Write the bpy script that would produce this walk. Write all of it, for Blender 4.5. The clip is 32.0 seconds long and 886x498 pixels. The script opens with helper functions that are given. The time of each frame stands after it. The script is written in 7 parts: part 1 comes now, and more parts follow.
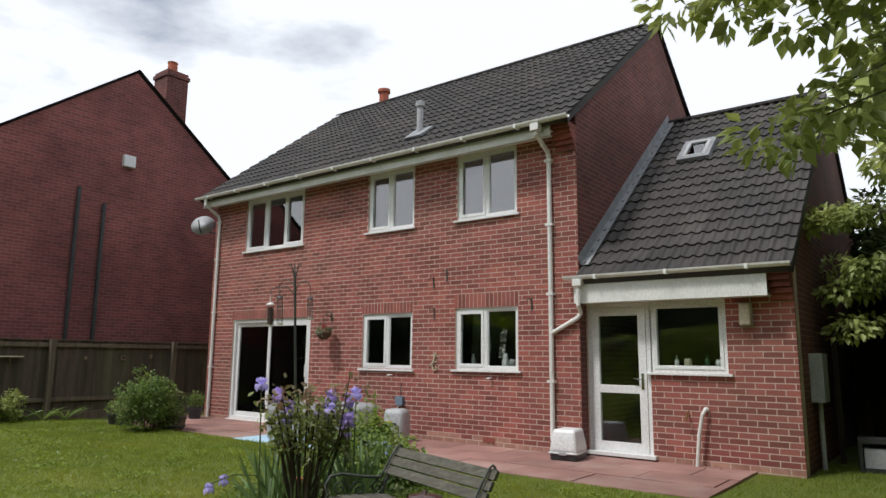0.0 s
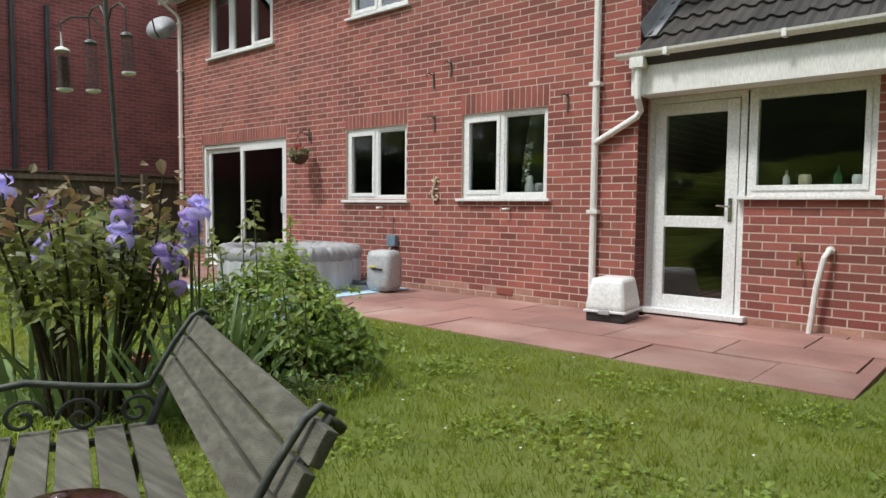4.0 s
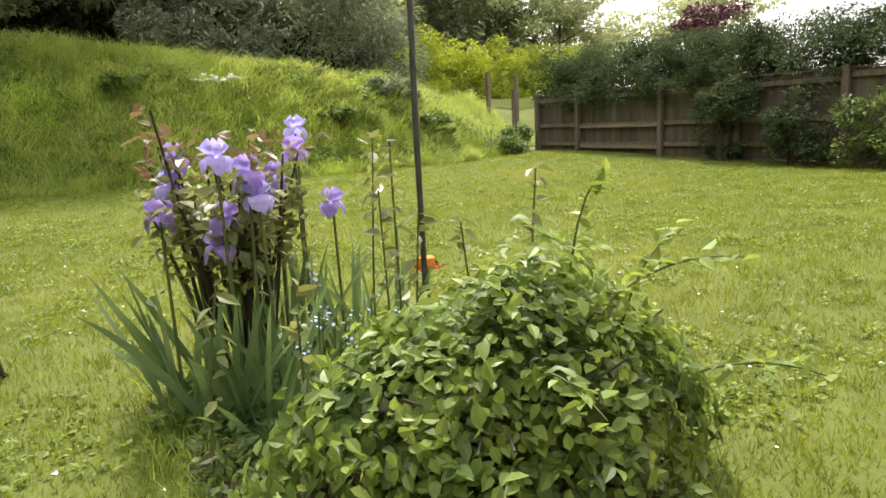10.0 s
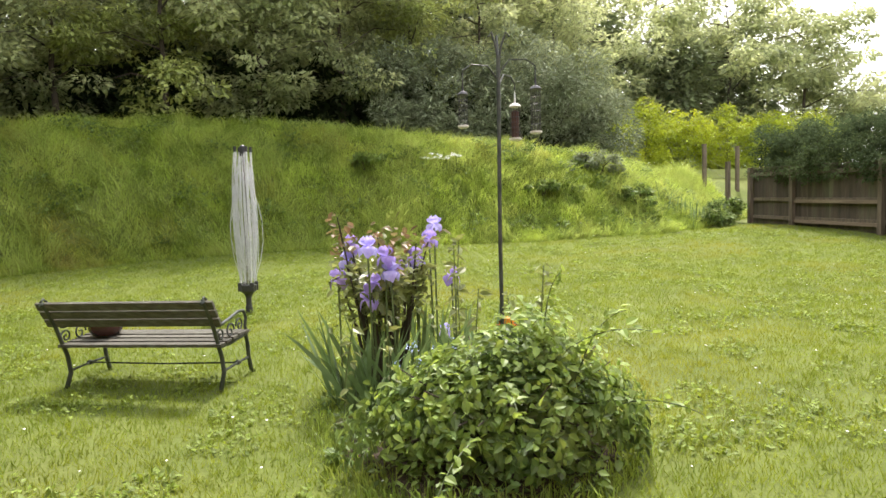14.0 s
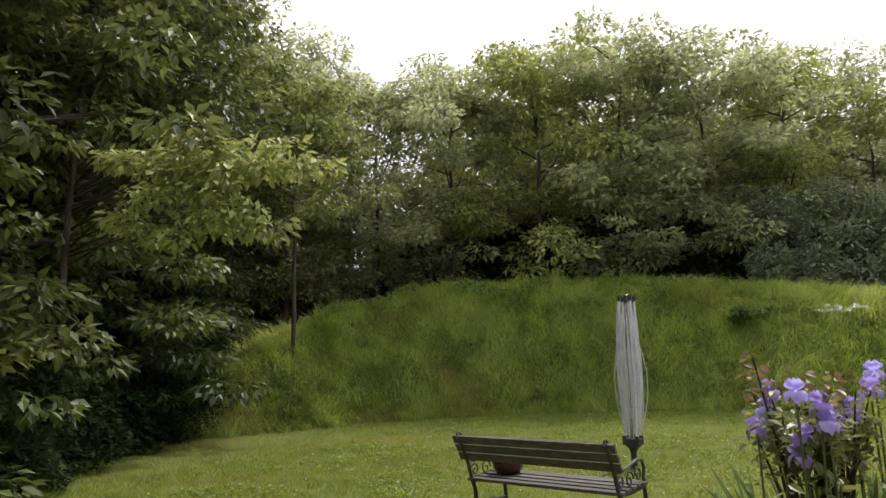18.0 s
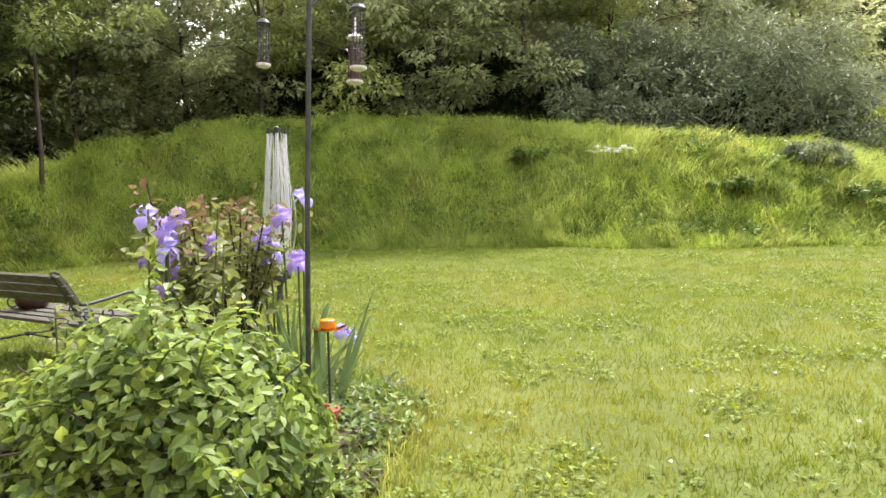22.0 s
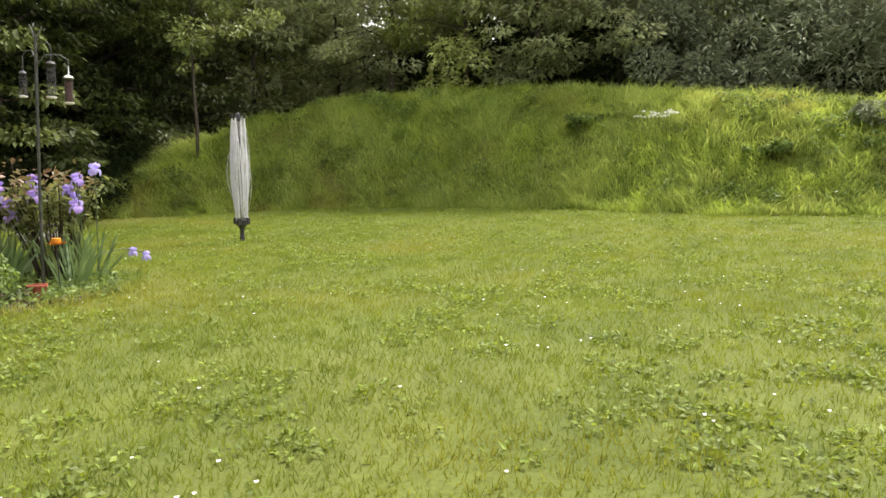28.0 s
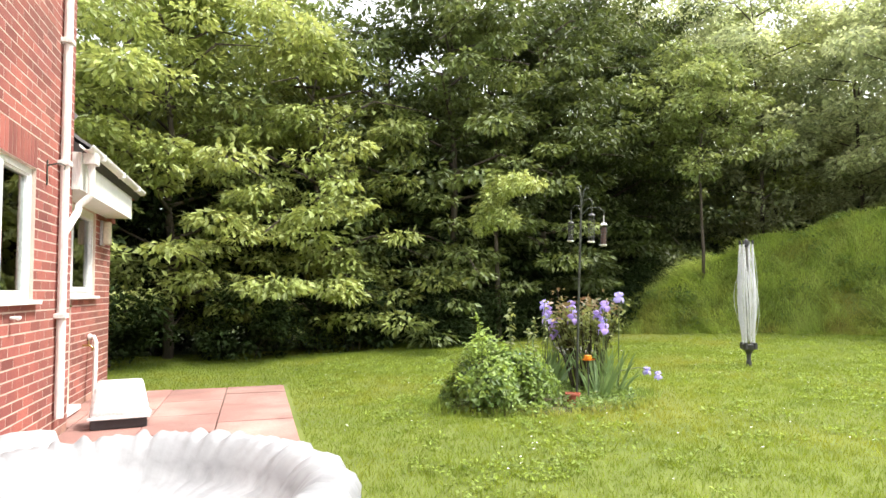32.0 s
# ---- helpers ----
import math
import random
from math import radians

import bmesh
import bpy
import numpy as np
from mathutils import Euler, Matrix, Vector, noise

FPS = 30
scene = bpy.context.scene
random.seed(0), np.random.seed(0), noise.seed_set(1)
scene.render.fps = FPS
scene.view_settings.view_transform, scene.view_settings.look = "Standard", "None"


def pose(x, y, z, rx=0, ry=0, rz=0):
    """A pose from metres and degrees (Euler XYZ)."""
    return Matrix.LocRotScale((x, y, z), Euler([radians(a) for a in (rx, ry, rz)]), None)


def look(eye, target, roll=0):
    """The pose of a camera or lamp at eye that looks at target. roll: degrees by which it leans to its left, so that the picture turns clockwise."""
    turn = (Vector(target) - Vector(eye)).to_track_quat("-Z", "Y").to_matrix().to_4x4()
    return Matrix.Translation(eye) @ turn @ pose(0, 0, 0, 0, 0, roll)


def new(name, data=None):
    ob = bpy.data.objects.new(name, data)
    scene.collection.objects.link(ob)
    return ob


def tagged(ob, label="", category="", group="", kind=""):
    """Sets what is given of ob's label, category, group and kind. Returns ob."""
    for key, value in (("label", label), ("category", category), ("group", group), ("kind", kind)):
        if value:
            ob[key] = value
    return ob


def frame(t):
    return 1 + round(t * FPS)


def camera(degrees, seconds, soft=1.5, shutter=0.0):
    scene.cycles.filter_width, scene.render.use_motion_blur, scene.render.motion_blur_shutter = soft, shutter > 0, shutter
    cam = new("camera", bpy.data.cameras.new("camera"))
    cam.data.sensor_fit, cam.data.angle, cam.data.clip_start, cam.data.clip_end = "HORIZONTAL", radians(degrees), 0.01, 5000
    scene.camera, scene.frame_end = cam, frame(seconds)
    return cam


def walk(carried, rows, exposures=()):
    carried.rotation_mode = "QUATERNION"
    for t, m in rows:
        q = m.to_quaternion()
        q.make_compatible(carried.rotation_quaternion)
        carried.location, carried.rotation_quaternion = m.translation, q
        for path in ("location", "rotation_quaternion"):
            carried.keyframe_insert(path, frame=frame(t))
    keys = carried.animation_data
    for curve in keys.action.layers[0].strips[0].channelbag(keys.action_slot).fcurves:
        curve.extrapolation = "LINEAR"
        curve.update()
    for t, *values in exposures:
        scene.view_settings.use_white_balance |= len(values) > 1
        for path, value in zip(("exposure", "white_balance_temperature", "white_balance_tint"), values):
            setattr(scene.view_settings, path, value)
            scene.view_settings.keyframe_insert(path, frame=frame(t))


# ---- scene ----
cam = camera(66.9, 32.0)
PATH = [
    (0, (0.294, -0.105, 1.371), (-0.904, 1.465, 1.69), 0.6),
    (0.5, (0.212, 0.12, 1.251), (-0.988, 1.694, 1.536), 0.6),
    (1, (0.107, 0.427, 1.179), (-1.092, 2.016, 1.366), 0.5),
    (1.5, (-0.033, 0.819, 1.152), (-1.231, 2.419, 1.209), 0.4),
    (2, (-0.218, 1.153, 1.122), (-1.419, 2.751, 1.093), 0.5),
    (2.5, (-0.462, 1.541, 1.101), (-1.677, 3.129, 1.037), 0.6),
    (4.5, (-1.328, 3.014, 1.063), (-2.773, 4.382, 0.868), 0.3),
    (5, (-1.588, 3.377, 1.066), (-3.283, 4.409, 0.816), -0.0),
    (5.5, (-1.839, 3.708, 1.095), (-3.659, 4.488, 0.818), -0.4),
    (6, (-2.091, 4.055, 1.104), (-4.005, 4.552, 0.807), -0.8),
    (6.5, (-2.312, 4.29, 1.106), (-4.28, 4.464, 0.792), -0.9),
    (7, (-2.572, 4.609, 1.137), (-4.543, 4.562, 0.799), -0.9),
    (7.5, (-2.794, 4.946, 1.134), (-4.752, 4.732, 0.783), -1.1),
    (8, (-3.083, 5.281, 1.134), (-5.004, 4.867, 0.765), -1.2),
    (8.5, (-3.287, 5.508, 1.147), (-5.146, 4.883, 0.758), -1.1),
    (9, (-3.265, 5.887, 1.12), (-4.788, 4.645, 0.749), -2.5),
    (9.5, (-3.34, 6.106, 1.115), (-4.588, 4.587, 0.746), -2.4),
    (10, (-3.397, 6.504, 1.133), (-4.407, 4.819, 0.759), -2.8),
    (10.5, (-3.423, 6.822, 1.143), (-4.224, 5.028, 0.77), -2.9),
    (11, (-3.453, 7.136, 1.13), (-4.202, 5.321, 0.748), -2.7),
    (11.5, (-3.545, 7.39, 1.116), (-4.216, 5.546, 0.731), -2.8),
    (12, (-3.55, 7.615, 1.113), (-4.18, 5.757, 0.724), -2.7),
    (12.5, (-3.558, 7.783, 1.127), (-4.147, 5.916, 0.72), -2.5),
    (13, (-3.591, 7.884, 1.23), (-4.048, 5.978, 0.828), -2.5),
    (13.5, (-3.602, 7.911, 1.29), (-4.003, 5.983, 0.937), -2.2),
    (14, (-3.604, 7.945, 1.348), (-3.993, 5.99, 1.177), -2.0),
    (14.5, (-3.582, 7.937, 1.364), (-3.966, 5.975, 1.363), -1.8),
    (16.5, (-3.45, 7.887, 1.314), (-3.561, 5.919, 1.654), -2.2),
    (17, (-3.378, 7.894, 1.291), (-3.242, 5.932, 1.652), -2.0),
    (17.5, (-3.358, 7.894, 1.259), (-2.973, 5.966, 1.624), -1.6),
    (18, (-3.341, 7.903, 1.215), (-2.729, 6.03, 1.555), -1.2),
    (18.5, (-3.409, 7.865, 1.161), (-2.693, 6.017, 1.43), -1.4),
    (19, (-3.517, 7.797, 1.086), (-2.771, 5.947, 1.221), -1.4),
    (19.5, (-3.677, 7.608, 1.061), (-2.919, 5.757, 1.095), -1.7),
    (20, (-3.98, 7.444, 1.066), (-3.242, 5.585, 1.02), -1.7),
    (20.5, (-4.373, 7.297, 1.098), (-3.672, 5.425, 1.027), -1.6),
    (21, (-4.852, 7.137, 1.078), (-4.286, 5.221, 0.981), -1.4),
    (21.5, (-5.291, 7.006, 1.084), (-4.841, 5.061, 0.966), -1.4),
    (22, (-5.85, 6.945, 1.077), (-5.461, 4.987, 0.95), -1.2),
    (22.5, (-6.332, 6.807, 1.081), (-6.035, 4.835, 0.931), -0.8),
    (23, (-6.807, 6.62, 1.066), (-6.594, 4.638, 0.907), -0.6),
    (23.5, (-7.248, 6.427, 1.059), (-7.071, 4.442, 0.893), -0.6),
    (24, (-7.637, 6.231, 1.065), (-7.495, 4.244, 0.895), -0.4),
    (24.5, (-8.051, 6.087, 1.049), (-7.935, 4.097, 0.887), -0.3),
    (26.5, (-9.446, 6.166, 1.055), (-9.301, 4.181, 0.859), -0.0),
    (27, (-9.753, 6.409, 1.059), (-9.376, 4.456, 0.856), -0.2),
    (27.5, (-10.068, 6.645, 1.092), (-9.246, 4.836, 0.872), -0.6),
    (28, (-10.332, 6.871, 1.063), (-9.232, 5.216, 0.834), -0.9),
    (28.5, (-10.571, 6.982, 1.054), (-9.271, 5.48, 0.825), -1.1),
    (29, (-10.673, 7.06, 1.059), (-9.182, 5.746, 0.837), -1.2),
    (29.5, (-10.723, 7.138, 1.127), (-9.121, 5.962, 0.905), -0.6),
    (30, (-10.724, 7.179, 1.182), (-9.036, 6.124, 0.991), -0.6),
    (30.5, (-10.726, 7.207, 1.211), (-8.955, 6.286, 1.091), -0.6),
    (31, (-10.729, 7.218, 1.23), (-8.886, 6.444, 1.202), -0.6),
    (31.5, (-10.722, 7.227, 1.237), (-8.83, 6.582, 1.3), -0.6),
    (32, (-10.724, 7.237, 1.218), (-8.801, 6.7, 1.343), -0.5),
]
EXPOSURES = [(0.0, -0.62, 6200, 10), (1.0, -0.5, 6300, 10), (2.0, -0.15, 6400, 10), (2.5, -0.1, 6400, 9), (4.5, -0.3, 6100, 8), (6.0, 0.36, 6000, 6), (7.0, 0.68, 6100, 6), (8.0, 0.5, 6200, 7), (9.0, 0.5, 6200, 7), (10.0, 0.58, 6800, 14), (13.0, 0.7, 6800, 16), (14.0, 0.76, 6600, 14), (14.5, 0.35, 6600, 15), (16.5, -0.72, 6400, 18), (17.5, -0.6, 6300, 20), (18.0, -0.15, 6300, 22), (19.0, 0.95, 6400, 24), (20.0, 1.2, 6500, 24), (21.0, 1.18, 6500, 20), (22.0, 0.92, 6500, 18), (24.0, 0.6, 6800, 16), (28.0, 0.55, 6700, 16), (30.0, 0.7, 6500, 10), (32.0, 1.05, 6500, 10)]
walk(cam, [(t, look(eye, target, roll)) for t, eye, target, roll in PATH], EXPOSURES)

# ---- world, sun ----
SUN_AZ, SUN_EL = 204.0, 60.0       # degrees: from +y clockwise, above the horizon
world = bpy.data.worlds.new("world")
scene.world = world
world.use_nodes = True
wn, wl = world.node_tree.nodes, world.node_tree.links
wn.clear()
sky = wn.new("ShaderNodeTexSky")
sky.sky_type, sky.sun_disc = "NISHITA", False
sky.sun_elevation, sky.sun_rotation = radians(SUN_EL), radians(SUN_AZ)
sky.air_density, sky.dust_density = 1.0, 2.0
tc = wn.new("ShaderNodeTexCoord")
mp = wn.new("ShaderNodeMapping")
mp.inputs["Scale"].default_value = (1.0, 1.0, 2.6)
cl = wn.new("ShaderNodeTexNoise")
cl.inputs["Scale"].default_value, cl.inputs["Detail"].default_value, cl.inputs["Roughness"].default_value = 1.7, 7.0, 0.55
cr = wn.new("ShaderNodeValToRGB")
cr.color_ramp.elements[0].position, cr.color_ramp.elements[1].position = 0.3, 0.48
cloud = wn.new("ShaderNodeMix")
cloud.data_type = "RGBA"
bg_sky = wn.new("ShaderNodeVectorMath")
bg_sky.operation = "SCALE"
bg_sky.inputs["Scale"].default_value = 0.12
cloud.inputs["B"].default_value = (1.55, 1.57, 1.6, 1)
bg = wn.new("ShaderNodeBackground")
bg.inputs["Strength"].default_value = 1.0
wo = wn.new("ShaderNodeOutputWorld")
wl.new(tc.outputs["Generated"], mp.inputs["Vector"])
wl.new(mp.outputs["Vector"], cl.inputs["Vector"])
wl.new(cl.outputs["Fac"], cr.inputs["Fac"])
wl.new(sky.outputs["Color"], bg_sky.inputs[0])
wl.new(bg_sky.outputs["Vector"], cloud.inputs["A"])
wl.new(cr.outputs["Color"], cloud.inputs["Factor"])
wl.new(cloud.outputs["Result"], bg.inputs["Color"])
wl.new(bg.outputs["Background"], wo.inputs["Surface"])
sun_data = bpy.data.lights.new("sun", "SUN")
sun_data.energy, sun_data.angle, sun_data.color = 3.9, radians(8.0), (1.0, 0.95, 0.86)
sun = new("sun", sun_data)
saz, sel = radians(SUN_AZ), radians(SUN_EL)
sdir = Vector((math.sin(saz) * math.cos(sel), math.cos(saz) * math.cos(sel), math.sin(sel)))
sun.matrix_world = look(sdir * 60, (0, 0, 0))


# ---- materials ----
def surf(name, c1, c2, scale=3.0, rough=0.8, bump=0.2, fine=60.0, metal=0.0, random_amount=0.0, c3=None, big=0.4, transl=None, spec=0.5, stretch=(1, 1, 1), low=0.35, high=0.65):
    """Two colours mixed by noise at two scales, with fine relief; random_amount varies piece by piece."""
    m = bpy.data.materials.new(name)
    m.use_nodes = True
    nt, ln = m.node_tree.nodes, m.node_tree.links
    b = nt["Principled BSDF"]
    b.inputs["Roughness"].default_value, b.inputs["Metallic"].default_value = rough, metal
    b.inputs["Specular IOR Level"].default_value = spec
    geo = nt.new("ShaderNodeNewGeometry")
    mpn = nt.new("ShaderNodeMapping")
    mpn.inputs["Scale"].default_value = stretch
    ln.new(geo.outputs["Position"], mpn.inputs["Vector"])
    n1 = nt.new("ShaderNodeTexNoise")
    n1.inputs["Scale"].default_value, n1.inputs["Detail"].default_value = scale, 6.0
    n2 = nt.new("ShaderNodeTexNoise")
    n2.inputs["Scale"].default_value, n2.inputs["Detail"].default_value = fine, 4.0
    for n in (n1, n2):
        ln.new(mpn.outputs["Vector"], n.inputs["Vector"])
    ramp = nt.new("ShaderNodeMapRange")
    ramp.inputs["From Min"].default_value, ramp.inputs["From Max"].default_value = low, high
    ln.new(n1.outputs["Fac"], ramp.inputs["Value"])
    mix = nt.new("ShaderNodeMix")
    mix.data_type = "RGBA"
    mix.inputs["A"].default_value, mix.inputs["B"].default_value = (*c1, 1), (*c2, 1)
    ln.new(ramp.outputs["Result"], mix.inputs["Factor"])
    last = mix.outputs["Result"]
    if c3:
        n3 = nt.new("ShaderNodeTexNoise")
        n3.inputs["Scale"].default_value, n3.inputs["Detail"].default_value = big, 5.0
        ln.new(mpn.outputs["Vector"], n3.inputs["Vector"])
        r3 = nt.new("ShaderNodeMapRange")
        r3.inputs["From Min"].default_value, r3.inputs["From Max"].default_value = 0.5, 0.72
        ln.new(n3.outputs["Fac"], r3.inputs["Value"])
        m3 = nt.new("ShaderNodeMix")
        m3.data_type = "RGBA"
        ln.new(last, m3.inputs["A"])
        m3.inputs["B"].default_value = (*c3, 1)
        ln.new(r3.outputs["Result"], m3.inputs["Factor"])
        last = m3.outputs["Result"]
    hsv = nt.new("ShaderNodeHueSaturation")
    ln.new(last, hsv.inputs["Color"])
    vr = nt.new("ShaderNodeMapRange")
    vr.inputs["From Min"].default_value, vr.inputs["From Max"].default_value = 0.3, 0.7
    vr.inputs["To Min"].default_value, vr.inputs["To Max"].default_value = 0.86, 1.14
    ln.new(n2.outputs["Fac"], vr.inputs["Value"])
    if random_amount:
        oi = nt.new("ShaderNodeObjectInfo")
        ad = nt.new("ShaderNodeMath")
        ad.operation = "ADD"
        ln.new(oi.outputs["Random"], ad.inputs[0])
        ln.new(geo.outputs["Random Per Island"], ad.inputs[1])
        fr = nt.new("ShaderNodeMath")
        fr.operation = "FRACT"
        ln.new(ad.outputs["Value"], fr.inputs[0])
        rr = nt.new("ShaderNodeMapRange")
        rr.inputs["To Min"].default_value, rr.inputs["To Max"].default_value = 1 - random_amount, 1 + random_amount
        ln.new(fr.outputs["Value"], rr.inputs["Value"])
        mu = nt.new("ShaderNodeMath")
        mu.operation = "MULTIPLY"
        ln.new(rr.outputs["Result"], mu.inputs[0])
        ln.new(vr.outputs["Result"], mu.inputs[1])
        ln.new(mu.outputs["Value"], hsv.inputs["Value"])
    else:
        ln.new(vr.outputs["Result"], hsv.inputs["Value"])
    ln.new(hsv.outputs["Color"], b.inputs["Base Color"])
    if bump:
        bp = nt.new("ShaderNodeBump")
        bp.inputs["Strength"].default_value, bp.inputs["Distance"].default_value = bump, 0.01
        ln.new(n2.outputs["Fac"], bp.inputs["Height"])
        ln.new(bp.outputs["Normal"], b.inputs["Normal"])
    if transl:
        tr = nt.new("ShaderNodeBsdfTranslucent")
        ms = nt.new("ShaderNodeMixShader")
        ms.inputs["Fac"].default_value = transl
        br = nt.new("ShaderNodeHueSaturation")
        br.inputs["Value"].default_value, br.inputs["Saturation"].default_value, br.inputs["Hue"].default_value = 1.7, 1.05, 0.475
        ln.new(hsv.outputs["Color"], br.inputs["Color"])
        ln.new(br.outputs["Color"], tr.inputs["Color"])
        ln.new(b.outputs["BSDF"], ms.inputs[1])
        ln.new(tr.outputs["BSDF"], ms.inputs[2])
        ln.new(ms.outputs["Shader"], nt["Material Output"].inputs["Surface"])
    return m


def brick_surface(name, c1, c2, mortar, across="x"):
    """Brickwork for walls that stay far off: stretcher bond at real size with recessed joints."""
    m = bpy.data.materials.new(name)
    m.use_nodes = True
    nt, ln = m.node_tree.nodes, m.node_tree.links
    b = nt["Principled BSDF"]
    b.inputs["Roughness"].default_value = 0.9
    geo = nt.new("ShaderNodeNewGeometry")
    sep, com = nt.new("ShaderNodeSeparateXYZ"), nt.new("ShaderNodeCombineXYZ")
    ln.new(geo.outputs["Position"], sep.inputs["Vector"])
    ln.new(sep.outputs["X" if across == "x" else "Y"], com.inputs["X"])
    ln.new(sep.outputs["Z"], com.inputs["Y"])
    br = nt.new("ShaderNodeTexBrick")
    br.inputs["Scale"].default_value = 1.0
    br.inputs["Brick Width"].default_value, br.inputs["Row Height"].default_value = 0.23, 0.077
    br.inputs["Mortar Size"].default_value, br.inputs["Mortar Smooth"].default_value = 0.006, 0.2
    br.inputs["Color1"].default_value, br.inputs["Color2"].default_value = (*c1, 1), (*c2, 1)
    br.inputs["Mortar"].default_value = (*mortar, 1)
    ln.new(com.outputs["Vector"], br.inputs["Vector"])
    n1 = nt.new("ShaderNodeTexNoise")
    n1.inputs["Scale"].default_value, n1.inputs["Detail"].default_value = 0.9, 8.0
    ln.new(geo.outputs["Position"], n1.inputs["Vector"])
    mr = nt.new("ShaderNodeMapRange")
    mr.inputs["From Min"].default_value, mr.inputs["From Max"].default_value = 0.3, 0.7
    mr.inputs["To Min"].default_value, mr.inputs["To Max"].default_value = 0.7, 1.25
    ln.new(n1.outputs["Fac"], mr.inputs["Value"])
    hsv = nt.new("ShaderNodeHueSaturation")
    ln.new(br.outputs["Color"], hsv.inputs["Color"])
    ln.new(mr.outputs["Result"], hsv.inputs["Value"])
    ln.new(hsv.outputs["Color"], b.inputs["Base Color"])
    bp = nt.new("ShaderNodeBump")
    bp.inputs["Strength"].default_value, bp.inputs["Distance"].default_value = 0.6, 0.008
    inv = nt.new("ShaderNodeMath")
    inv.operation = "SUBTRACT"
    inv.inputs[0].default_value = 1.0
    ln.new(br.outputs["Fac"], inv.inputs[1])
    ln.new(inv.outputs["Value"], bp.inputs["Height"])
    ln.new(bp.outputs["Normal"], b.inputs["Normal"])
    return m


def glass(name, tint=(0.9, 0.95, 0.93), ior=2.35):
    m = bpy.data.materials.new(name)
    m.use_nodes = True
    nt, ln = m.node_tree.nodes, m.node_tree.links
    nt.remove(nt["Principled BSDF"])
    t, g, mx, fr = nt.new("ShaderNodeBsdfTransparent"), nt.new("ShaderNodeBsdfGlossy"), nt.new("ShaderNodeMixShader"), nt.new("ShaderNodeFresnel")
    t.inputs["Color"].default_value = (*tint, 1)
    g.inputs["Roughness"].default_value = 0.01
    fr.inputs["IOR"].default_value = ior
    ln.new(fr.outputs["Fac"], mx.inputs["Fac"])
    ln.new(t.outputs["BSDF"], mx.inputs[1])
    ln.new(g.outputs["BSDF"], mx.inputs[2])
    ln.new(mx.outputs["Shader"], nt["Material Output"].inputs["Surface"])
    return m


